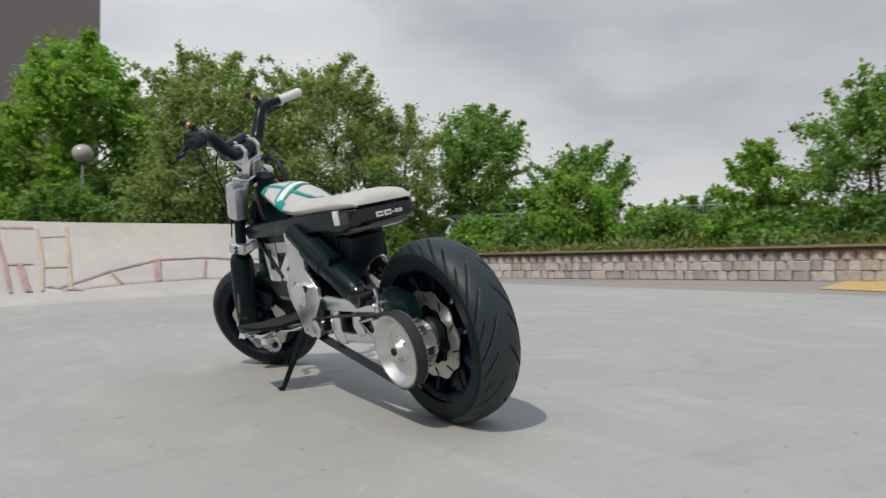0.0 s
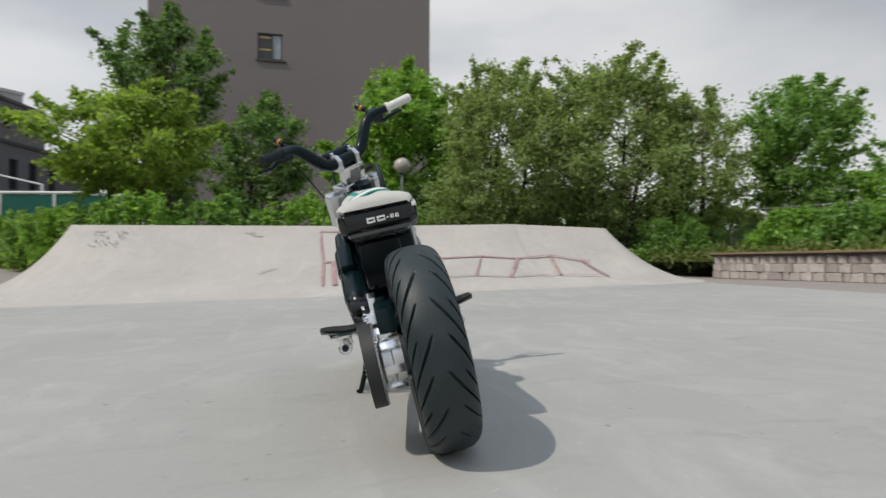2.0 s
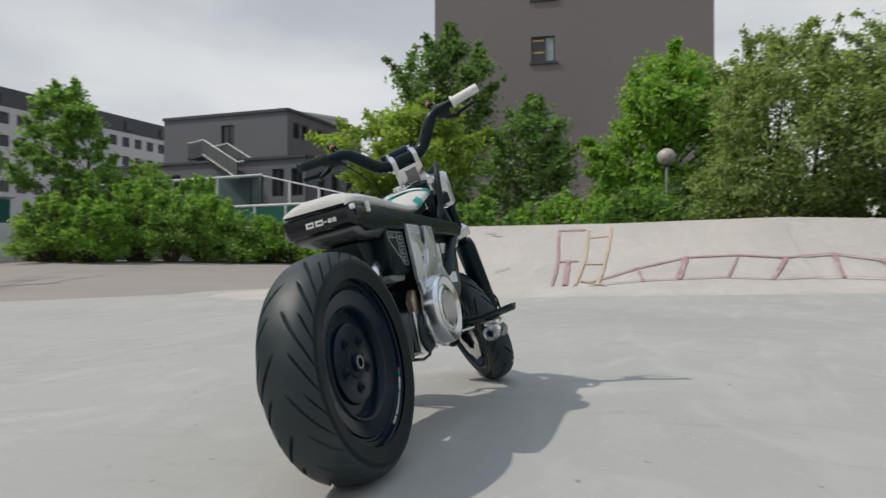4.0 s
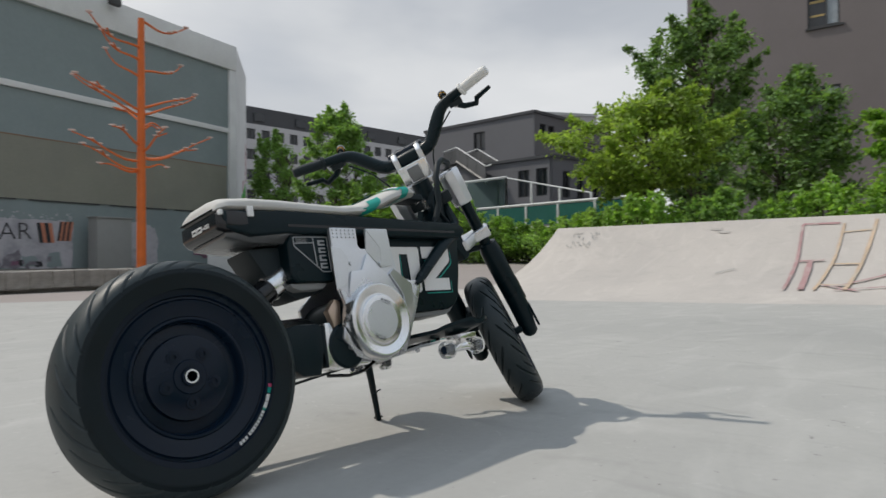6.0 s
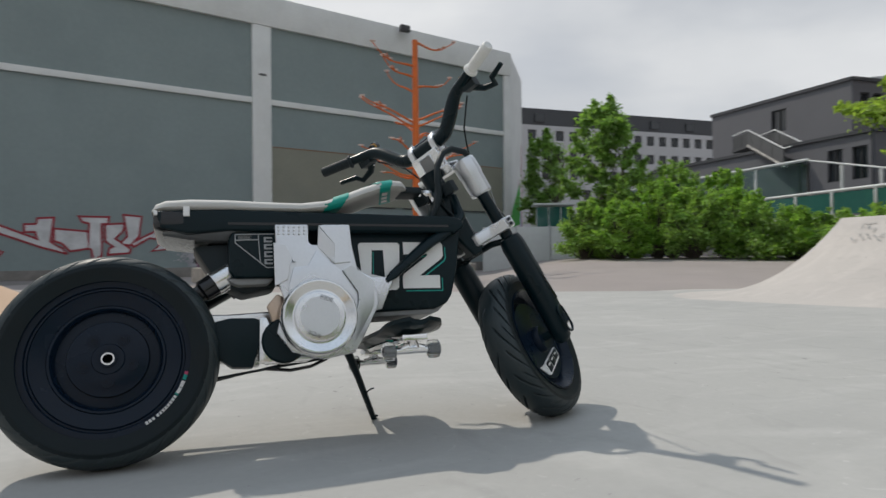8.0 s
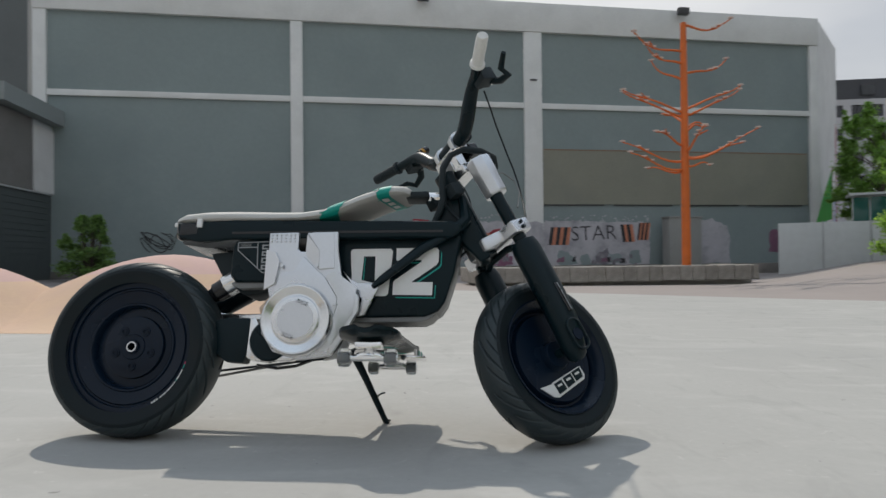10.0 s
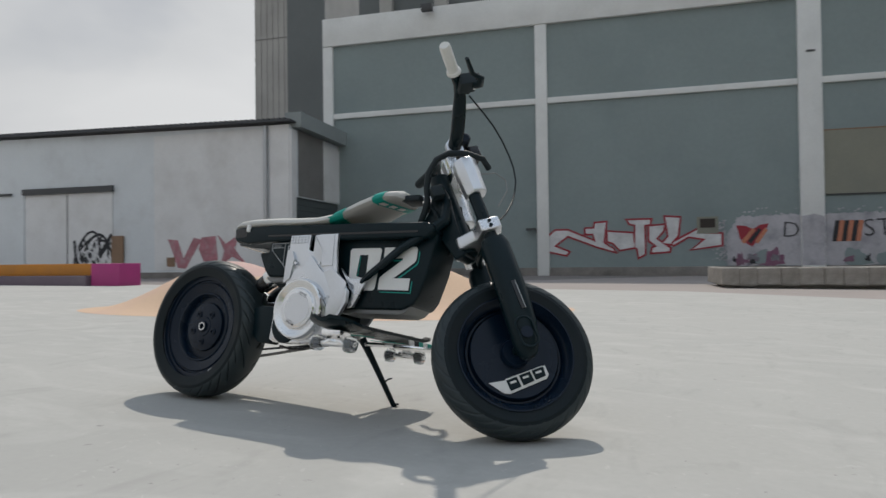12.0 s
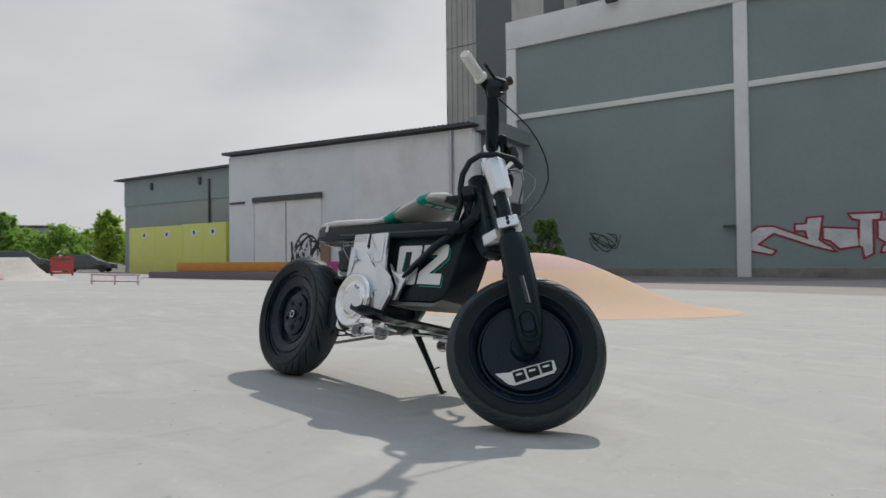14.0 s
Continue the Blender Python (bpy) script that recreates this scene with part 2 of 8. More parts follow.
M["hall_base"] = material("stained_plinth", (0.22, 0.205, 0.19), 0.9, vary=0.25, scale=1.0, fine=12, bump=0.006, stain=(0.10, 0.095, 0.085), stain_scale=0.8, stain_amount=0.8, coords="World")
M["silo"] = material("silo_concrete", (0.42, 0.41, 0.385), 0.9, vary=0.12, scale=0.4, fine=8, bump=0.004, stain=(0.31, 0.30, 0.285), stain_scale=0.25, stain_amount=0.7, coords="World")
M["silo_dark"] = material("dark_silo_grey", (0.145, 0.16, 0.16), 0.7, vary=0.12, scale=0.6, fine=9, stain=(0.11, 0.12, 0.12), stain_scale=0.3, coords="World")
M["corrugated"] = material("weathered_corrugated_sheet", (0.20, 0.195, 0.19), 0.6, vary=0.15, scale=0.7, fine=9, stain=(0.13, 0.12, 0.115), stain_scale=0.5, coords="World")
M["shed"] = material("shed_white_sheet", (0.62, 0.65, 0.67), 0.7, vary=0.06, scale=0.6, fine=9, stain=(0.50, 0.51, 0.52), stain_scale=0.5, stain_amount=0.7, coords="World")
M["shed_warm"] = material("shed_cream_sheet", (0.68, 0.68, 0.68), 0.7, vary=0.06, scale=0.6, fine=9, stain=(0.52, 0.51, 0.5), stain_scale=0.5, stain_amount=0.6, coords="World")
M["green_shed"] = material("grey_green_sheet", (0.255, 0.285, 0.285), 0.7, vary=0.08, scale=0.5, fine=9, stain=(0.205, 0.235, 0.24), stain_scale=0.4, coords="World")
M["container"] = material("yellow_green_steel", (0.56, 0.58, 0.15), 0.55, vary=0.07, scale=0.8, fine=10, stain=(0.45, 0.48, 0.1), stain_scale=0.8)
M["orange_wood"] = material("orange_painted_timber", (0.48, 0.19, 0.02), 0.6, vary=0.12, scale=2, fine=20, stain=(0.35, 0.15, 0.03), stain_scale=1.5)
M["purple"] = material("purple_painted_concrete", (0.14, 0.105, 0.13), 0.75, vary=0.15, scale=1.5, fine=20, stain=(0.2, 0.17, 0.18), stain_scale=1.2)
M["magenta"] = material("magenta_painted_box", (0.36, 0.035, 0.17), 0.6, vary=0.12, scale=2, fine=20)
M["mural_green"] = material("mural_green_spray", (0.13, 0.42, 0.20), 0.8, vary=0.2, scale=1, fine=10)
M["mural_blue"] = material("mural_blue_spray", (0.30, 0.36, 0.55), 0.8, vary=0.2, scale=1, fine=10)
M["pink_metal"] = material("pink_painted_steel", (0.55, 0.36, 0.42), 0.5, vary=0.1, scale=6, fine=60)
M["orange_metal"] = material("orange_painted_steel", (0.62, 0.135, 0.018), 0.5, vary=0.15, scale=3, fine=40, stain=(0.45, 0.10, 0.02), stain_scale=2)
M["pale_flower"] = material("pale_disc", (0.75, 0.6, 0.55), 0.5)
M["gate"] = material("dark_gate_sheet", (0.075, 0.09, 0.092), 0.6, vary=0.15, scale=2, fine=20)
M["steel"] = material("galvanised_steel", (0.42, 0.43, 0.44), 0.45, 0.7, vary=0.15, scale=4, fine=50)
M["white_steel"] = material("white_painted_steel", (0.6, 0.62, 0.62), 0.5, vary=0.06, scale=3, fine=40)
M["dark_steel"] = material("dark_painted_steel", (0.05, 0.052, 0.055), 0.5, vary=0.15, scale=3, fine=40)
M["stair_mesh"] = material("fine_steel_mesh", (0.085, 0.088, 0.092), 0.6, vary=0.1, scale=2, fine=60)
M["green_glass"] = material("green_tinted_pane", (0.03, 0.12, 0.105), 0.12, vary=0.12, scale=0.5, fine=6, spec=0.6)
M["clear_glass"] = glass_material("pale_green_glass", (0.58, 0.80, 0.76))
M["window"] = material("dark_window_glass", (0.025, 0.03, 0.036), 0.06, vary=0.25, scale=0.6, fine=4, spec=0.7, rough_vary=0.03)
M["window_pale"] = material("window_blind", (0.34, 0.38, 0.42), 0.3, vary=0.1, scale=1, fine=6)
M["blind_yellow"] = material("yellow_lit_shelf", (0.5, 0.36, 0.14), 0.5)
M["lamp_globe"] = material("opal_lamp_globe", (0.44, 0.40, 0.37), 0.25, vary=0.1, scale=3, fine=20, spec=0.6)
M["graf_white"] = material("graffiti_silver", (0.60, 0.60, 0.61), 0.75, vary=0.22, scale=1.6, fine=14, stain=(0.44, 0.45, 0.46), stain_scale=2.2, stain_amount=0.7, coords="World")
M["graf_haze"] = material("graffiti_grey_field", (0.44, 0.43, 0.46), 0.85, vary=0.16, scale=0.8, fine=9, stain=(0.26, 0.26, 0.285), stain_scale=1.3, stain_amount=0.95, coords="World")
M["graf_smoke"] = material("graffiti_dull_violet_grey", (0.17, 0.16, 0.185), 0.85, vary=0.3, scale=1.5, fine=14, stain=(0.36, 0.35, 0.37), stain_scale=2.5, stain_amount=0.8, coords="World")
M["graf_red"] = material("graffiti_red", (0.30, 0.03, 0.045), 0.75, vary=0.2, scale=2, fine=20, coords="World")
M["graf_pink"] = material("graffiti_pale_red", (0.40, 0.17, 0.2), 0.8, vary=0.3, scale=2, fine=16, stain=(0.42, 0.38, 0.38), stain_scale=2.5, stain_amount=0.7, coords="World")
M["graf_black"] = material("graffiti_black", (0.028, 0.028, 0.032), 0.75, vary=0.3, scale=2, fine=20, coords="World")
M["graf_orange"] = material("graffiti_orange", (0.50, 0.20, 0.12), 0.75, vary=0.15, scale=2, fine=20, coords="World")
M["graf_green"] = material("mural_green", (0.10, 0.42, 0.10), 0.7, vary=0.2, scale=1, fine=10, coords="World")
M["graf_magenta"] = material("mural_dull_magenta", (0.22, 0.10, 0.16), 0.8, vary=0.3, scale=1, fine=10, stain=(0.2, 0.19, 0.2), stain_scale=1.5, coords="World")
M["brown_board"] = material("brown_board", (0.24, 0.155, 0.10), 0.8, vary=0.15, scale=2, fine=20)
M["red_plastic"] = material("red_barrier", (0.42, 0.06, 0.05), 0.5, vary=0.15, scale=2, fine=20)
M["planter"] = material("planter_stone", (0.27, 0.25, 0.225), 0.92, vary=0.3, scale=5, fine=30, bump=0.02, bump_scale=9, rnd=0.10)
M["planter_cap"] = material("planter_fill", (0.26, 0.245, 0.225), 0.95, vary=0.2, scale=3, fine=40, bump=0.01, coords="World")
M["cabinet"] = material("grey_cabinet_steel", (0.28, 0.285, 0.275), 0.6, vary=0.1, scale=1.5, fine=20, stain=(0.22, 0.22, 0.21), stain_scale=1.5)
M["car"] = material("dark_car_paint", (0.025, 0.03, 0.033), 0.25, vary=0.1, scale=1, fine=10, coat=0.6)
M["far_facade"] = material("distant_facade", (0.30, 0.32, 0.35), 0.85, vary=0.08, scale=0.1, fine=1, coords="World")

# ---- modelling helpers ----


class Geo:
    """Vertices and faces of one mesh in the making."""

    def __init__(self):
        self.v, self.f = [], []

    def add(self, verts, faces):
        n = len(self.v)
        self.v += [tuple(p) for p in verts]
        self.f += [tuple(i + n for i in face) for face in faces]
        return self

    def box(self, lo, hi, m=None):
        x0, y0, z0 = lo
        x1, y1, z1 = hi
        vs = [Vector(p) for p in ((x0, y0, z0), (x1, y0, z0), (x1, y1, z0), (x0, y1, z0), (x0, y0, z1), (x1, y0, z1), (x1, y1, z1), (x0, y1, z1))]
        if m is not None:
            vs = [m @ p for p in vs]
        return self.add(vs, [(0, 3, 2, 1), (4, 5, 6, 7), (0, 1, 5, 4), (1, 2, 6, 5), (2, 3, 7, 6), (3, 0, 4, 7)])

    def tube(self, path, radii, seg=12, closed=False, squash=1.0):
        """A round bar along a path; radii: one number or one for each point."""
        pts = [Vector(p) for p in path]
        n = len(pts)
        rs = [radii] * n if isinstance(radii, (int, float)) else list(radii)
        rings, side = [], None
        for i, p in enumerate(pts):
            a = pts[(i - 1) % n] if (closed or i > 0) else p
            b = pts[(i + 1) % n] if (closed or i < n - 1) else p
            ahead = (b - a).normalized()
            if side is None:
                side = ahead.orthogonal().normalized()
            side = (side - ahead * side.dot(ahead)).normalized()
            up = ahead.cross(side)
            rings.append([p + (side * math.cos(2 * math.pi * k / seg) + up * math.sin(2 * math.pi * k / seg) * squash) * rs[i] for k in range(seg)])
        verts = [q for ring in rings for q in ring]
        faces = []
        for i in range(n if closed else n - 1):
            j = (i + 1) % n
            for k in range(seg):
                l = (k + 1) % seg
                faces.append((i * seg + k, i * seg + l, j * seg + l, j * seg + k))
        if not closed:
            faces.append(tuple(range(seg - 1, -1, -1)))
            faces.append(tuple((n - 1) * seg + k for k in range(seg)))
        return self.add(verts, faces)

    def lathe(self, profile, m, seg=48, closed=False):
        """A profile of (radius, height) turned about the z axis of the pose m."""
        verts, faces = [], []
        n = len(profile)
        for k in range(seg):
            c, s = math.cos(2 * math.pi * k / seg), math.sin(2 * math.pi * k / seg)
            verts += [m @ Vector((r * c, r * s, h)) for r, h in profile]
        for k in range(seg):
            l = (k + 1) % seg
            for i in range(n if closed else n - 1):
                j = (i + 1) % n
                faces.append((k * n + i, l * n + i, l * n + j, k * n + j))
        if not closed:
            if profile[0][0] > 1e-6:
                faces.append(tuple(k * n for k in range(seg - 1, -1, -1)))
            if profile[-1][0] > 1e-6:
                faces.append(tuple(k * n + n - 1 for k in range(seg)))
        return self.add(verts, faces)

    def prism(self, outline, m, low, high):
        """A flat outline in the x, y plane of the pose m, given thickness from low to high along its z."""
        n = len(outline)
        area = sum(outline[i][0] * outline[(i + 1) % n][1] - outline[(i + 1) % n][0] * outline[i][1] for i in range(n))
        pts = list(outline) if area > 0 else list(outline)[::-1]
        verts = [m @ Vector((x, y, low)) for x, y in pts] + [m @ Vector((x, y, high)) for x, y in pts]
        faces = [tuple(range(n - 1, -1, -1)), tuple(range(n, 2 * n))]
        faces += [(i, (i + 1) % n, n + (i + 1) % n, n + i) for i in range(n)]
        return self.add(verts, faces)

    def loft(self, sections, cap=True):
        """Closed rings of equally many points, joined one to the next."""
        n = len(sections[0])
        verts = [p for ring in sections for p in ring]
        faces = []
        for i in range(len(sections) - 1):
            for k in range(n):
                l = (k + 1) % n
                faces.append((i * n + k, i * n + l, (i + 1) * n + l, (i + 1) * n + k))
        if cap:
            faces.append(tuple(range(n - 1, -1, -1)))
            faces.append(tuple((len(sections) - 1) * n + k for k in range(n)))
        return self.add(verts, faces)


def mesh_of(name, geo, mat, bevel=0.0, segs=2, smooth=32, fix=True):
    me = bpy.data.meshes.new(name)
    me.from_pydata(geo.v, [], geo.f)
    if bevel or fix:
        bm = bmesh.new()
        bm.from_mesh(me)
        bmesh.ops.remove_doubles(bm, verts=bm.verts, dist=1e-5)
        bmesh.ops.recalc_face_normals(bm, faces=bm.faces)
        if bevel:
            edges = [e for e in bm.edges if len(e.link_faces) == 2 and e.calc_face_angle(0) > radians(25)]
            bmesh.ops.bevel(bm, geom=edges, offset=bevel, segments=segs, profile=0.6, affect="EDGES", clamp_overlap=True)
        bm.to_mesh(me)
        bm.free()
    me.materials.append(mat)
    if smooth:
        me.shade_smooth()
        me.set_sharp_from_angle(angle=radians(smooth))
    return me


def part(name, geo, mat, parent=None, label="", bevel=0.0, segs=2, smooth=32, fix=True):
    ob = new(name, geo if isinstance(geo, bpy.types.Mesh) else mesh_of(name, geo, mat, bevel, segs, smooth, fix))
    if parent is not None:
        ob.parent = parent
    if label:
        ob["label"] = label
    return ob


def thing(name, label, category, at=(0, 0, 0), group="", kind=""):
    ob = new(name)
    ob.empty_display_size = 0.2
    ob.location = at
    return tagged(ob, label, category, group, kind)


def text_mesh(name, body, size, mat, m, parent, label="", depth=0.002, align="CENTER", shear=0.0):
    """Letters of the built-in font as a thin mesh, in the x, y plane of the pose m."""
    cu = bpy.data.curves.new(name, "FONT")
    cu.body, cu.size, cu.extrude, cu.align_x, cu.align_y, cu.shear = body, size, depth, align, "CENTER", shear
    cu.resolution_u = 3
    cu.offset = -0.012 * size if size > 0.5 else 0.0
    tmp = bpy.data.objects.new(name, cu)
    me = bpy.data.meshes.new_from_object(tmp)
    bpy.data.objects.remove(tmp)
    bpy.data.curves.remove(cu)
    me.transform(m)
    me.materials.clear()
    me.materials.append(mat)
    return part(name, me, mat, parent, label)


I4 = Matrix.Identity(4)


def ground_z(x, y):
    """The height of the ground, which falls gently towards the hall."""
    return -0.007 - 0.105 * math.tanh(x / 15) - math.copysign(0.58 * (1 - math.exp(-abs(y) / 17.5)), y)

# ---- ground ----


def sheet(name, xs, rows, mat, lift=0.0, height=ground_z):
    """A sheet over the plan: for each x a list of y values, lying on the ground."""
    g = Geo()
    n = len(rows[0])
    g.v = [(x, y, height(x, y) + lift) for x, ys in zip(xs, rows) for y in ys]
    g.f = [(i * n + j, (i + 1) * n + j, (i + 1) * n + j + 1, i * n + j + 1) for i in range(len(xs) - 1) for j in range(n - 1)]
    return part(name, g, mat, smooth=60)


def spread(limit, near, count):
    """Values from -limit to limit, close together within near."""
    far = [near * (limit / near) ** (k / 10) for k in range(1, 11)]
    mid = [-near + 2 * near * k / count for k in range(count + 1)]
    return [-f for f in far[::-1]] + mid + far


gx = spread(1500, 40, 60)
tagged(sheet("ground", gx, [gx] * len(gx), M["asphalt"]), "worn reddish-grey asphalt ground round the skatepark", "ground", kind="structure")


def wall_line(x):
    return -7.25 + (x - 10.85) * 0.2125


EDGE = [(-60, 11), (-20, 11.5), (-12, 12.5), (-5, 14.0), (0, 14.6), (4, 12.6), (7, 10.4), (9.5, 9.0), (12, 8.6), (16, 8.2)]


def edge_line(x):
    for (x0, y0), (x1, y1) in zip(EDGE, EDGE[1:]):
        if x0 <= x <= x1:
            return y0 + (y1 - y0) * (x - x0) / (x1 - x0)
    return EDGE[-1][1]


sx = [-60 + 76 * k / 190 for k in range(191)]
rows = []
for x in sx:
    lo, hi = max(-16.0, wall_line(x) + 0.02, -5.95), edge_line(x)
    rows.append([lo + (hi - lo) * k / 70 for k in range(71)])
tagged(sheet("pavement_slab", sx, rows, M["concrete"], 0.008), "smooth pale grey concrete skatepark slab", "pavement", kind="structure")

strip_x = [-8 + 20 * k / 40 for k in range(41)]
tagged(sheet("pavement_strip", strip_x, [[wall_line(x) - 0.1 + (-5.94 - wall_line(x) + 0.1) * k / 8 for k in range(9)] for x in strip_x], M["path"], 0.004),
       "pinkish paved strip between the slab and the stone wall", "pavement", kind="structure")

# the path that rises beyond the slab towards the hedge


def path_rise(x, y):
    far = min(1.0, max(0.0, ((x - 4.0) * 0.447 + (y - 12.6) * 0.894) / 12.5))
    along_edge = min(1.0, max(0.0, ((x - 4.0) * 0.894 - (y - 12.6) * 0.447 - 1.5) / 5.5))
    return 0.78 * far * (1.15 - 0.15 * far) * along_edge * along_edge * (3 - 2 * along_edge)


def path_z(x, y):
    return ground_z(x, y) + 0.004 + path_rise(x, y)


path_geo = Geo()
for i in range(41):
    for j in range(41):
        l_, s_ = -14.0 + 1.3 * i, -4.0 + 1.0 * j
        px_, py_ = 4.0 + 0.894 * l_ + 0.447 * s_, 12.6 - 0.447 * l_ + 0.894 * s_
        path_geo.v.append((px_, py_, path_z(px_, py_)))
path_geo.f = [(i * 41 + j, (i + 1) * 41 + j, (i + 1) * 41 + j + 1, i * 41 + j + 1) for i in range(40) for j in range(40)]
tagged(part("path", path_geo, M["path"], smooth=60), "faded pinkish-grey path rising towards the hedge", "path", kind="structure")

# the grass bank behind the low stone wall
bank_x = [-40 + 80 * k / 40 for k in range(41)]


def bank_z(x, y):
    d = wall_line(x) - y
    return ground_z(x, wall_line(x)) + 0.36 + min(0.35, 0.06 * max(d, 0))


tagged(sheet("grass_bank", bank_x, [[wall_line(x) - 0.18 - d for d in (0, 1, 2.5, 5, 9, 16, 30, 60)] for x in bank_x], M["soil"], 0, bank_z),
       "overgrown grassy bank behind the stone wall", "grass bank", kind="structure")

# ---- the concrete ramp ----
RAMP_TOP = [(14.6, 5.1), (10.80, 5.74), (11.39, -2.9), (11.72, -5.15), (14.6, -5.2)]


RAMP_EDGE = [(-5.15, 1.235), (-2.9, 1.285), (0.0, 1.20), (5.74, 1.14)]


def ramp_top_z(y):
    """The ramp's top edge climbs to a blunt hip before its stone wall end."""
    for (y0, z0), (y1, z1) in zip(RAMP_EDGE, RAMP_EDGE[1:]):
        if y0 <= y <= y1:
            return z0 + (z1 - z0) * (y - y0) / (y1 - y0)
    return RAMP_EDGE[0][1] if y < 0 else RAMP_EDGE[-1][1]


def ramp_run(angle):
    """Length of the curved face by the way that it looks: 3.2 m to the front, longer on one side than the other."""
    s = math.sin(angle)
    return 3.2 + (0.4 * s if s > 0 else 1.55 * s)


def ramp_ring(f):
    """The outline at the fraction f of the run, f = 0 at the top edge."""
    ring = []
    n = len(RAMP_TOP)
    normals = []
    for i in range(n - 1):
        (x0, y0), (x1, y1) = RAMP_TOP[i], RAMP_TOP[i + 1]
        normals.append(math.atan2(x0 - x1, y1 - y0))
    normals = [math.atan2(math.sin(a), math.cos(a)) % (2 * math.pi) for a in normals]
    for i in range(n):
        a0 = normals[max(0, i - 1)]
        a1 = normals[min(n - 2, i)]
        for k in range(9):
            a = a0 + (a1 - a0) * k / 8
            r = ramp_run(a) * f
            ring.append((RAMP_TOP[i][0] + r * math.cos(a), RAMP_TOP[i][1] + r * math.sin(a), math.sin(a)))
        if i < n - 1:
            for k in range(1, 12):
                t = k / 12
                r = ramp_run(a1) * f
                ring.append((RAMP_TOP[i][0] * (1 - t) + RAMP_TOP[i + 1][0] * t + r * math.cos(a1), RAMP_TOP[i][1] * (1 - t) + RAMP_TOP[i + 1][1] * t + r * math.sin(a1), math.sin(a1)))
    return ring


def ramp_h(f, x, y, flank=0.0):
    g = ground_z(x, y) + 0.006
    return g + (ramp_top_z(y) - g) * (1 - f) ** (1.9 + 3.1 * max(0.0, flank))


ramp_geo = Geo()
steps = [0, 0.004, 0.03] + [k / 18 for k in range(1, 19)]
count = 0
for f in steps:
    ring = ramp_ring(f)
    count = len(ring)
    ramp_geo.v += [(x, y, ramp_h(f, x, y, q) - (0.012 if f == 0 else 0)) for x, y, q in ring]
for i in range(len(steps) - 1):
    ramp_geo.f += [(i * count + k, i * count + k + 1, (i + 1) * count + k + 1, (i + 1) * count + k) for k in range(count - 1)]
ramp_geo.f.append(tuple(range(count)))
ramp = tagged(part("quarter_pipe_ramp", ramp_geo, M["ramp"], smooth=28), "pale concrete skate ramp with curved faces and chalk-like painted lines", "skate ramp")


def on_ramp(y, d, lift=0.006):
    xt = 10.80 + (5.74 - y) * 0.0683 if y > -2.9 else 11.39 + (-2.9 - y) * 0.147
    d += 0.07
    x = xt - d
    return Vector((x - lift * 0.7, y, ramp_h(min(1, d / 3.2), x, y) + lift))


def ramp_line(name, pts, width, mat):
    g = Geo()
    fine = []
    for (y0, d0), (y1, d1) in zip(pts, pts[1:]):
        fine += [(y0 + (y1 - y0) * k / 8, d0 + (d1 - d0) * k / 8) for k in range(8)]
    fine.append(pts[-1])
    wob = random.Random(int(pts[0][0] * 100) + 7)
    left, right = [], []
    for i, (y, d) in enumerate(fine):
        a, b = fine[max(0, i - 1)], fine[min(len(fine) - 1, i + 1)]
        ty, td = b[0] - a[0], b[1] - a[1]
        n = math.hypot(ty, td) or 1
        w = width / 2 * wob.uniform(0.8, 1.15)
        left.append(on_ramp(y - td / n * w, d + ty / n * w))
        right.append(on_ramp(y + td / n * w, d - ty / n * w))
    m = len(fine)
    g.v = left + right
    g.f = [(i, i + 1, m + i + 1, m + i) for i in range(m - 1)]
    return part(name, g, mat, ramp, smooth=0)


for pts, w in (([(1.10, 0.12), (0.58, 0.12)], 0.07), ([(1.10, 0.12), (0.98, 1.1), (0.93, 2.1)], 0.07), ([(0.95, 1.1), (0.62, 1.08)], 0.06), ([(0.80, 1.1), (0.72, 2.1)], 0.12),
               ([(0.34, 1.96), (-0.41, 1.39), (-1.2, 1.05), (-2.04, 1.01), (-2.74, 1.13), (-3.5, 1.01), (-4.26, 1.26)], 0.06),
               ([(0.33, 2.12), (-0.55, 1.91), (-1.73, 1.82), (-2.47, 1.95), (-3.36, 1.87), (-4.38, 2.02)], 0.04),
               ([(-0.41, 1.39), (-0.52, 1.95)], 0.06), ([(-1.2, 1.05), (-1.06, 1.85)], 0.13), ([(-2.04, 1.01), (-1.8, 1.83)], 0.05), ([(-2.76, 1.13), (-2.42, 1.95)], 0.09),
               ([(-3.5, 1.0), (-3.42, 1.88)], 0.08), ([(-4.1, 1.22), (-4.35, 2.0)], 0.07), ([(0.5, 1.9), (0.05, 2.15)], 0.05)):
    ramp_line("painted_line", pts, w * 0.7, M["ramp_red"])
for pts, w in (([(0.52, 0.13), (0.50, 1.0), (0.56, 2.1)], 0.05), ([(0.10, 0.06), (0.14, 1.1), (0.2, 2.1)], 0.06), ([(0.52, 0.35), (0.10, 0.30)], 0.04), ([(0.50, 1.2), (0.14, 1.2)], 0.05), ([(0.54, 1.9), (0.18, 1.9)], 0.05)):
    ramp_line("painted_line", pts, w * 0.8, M["ramp_yellow"])
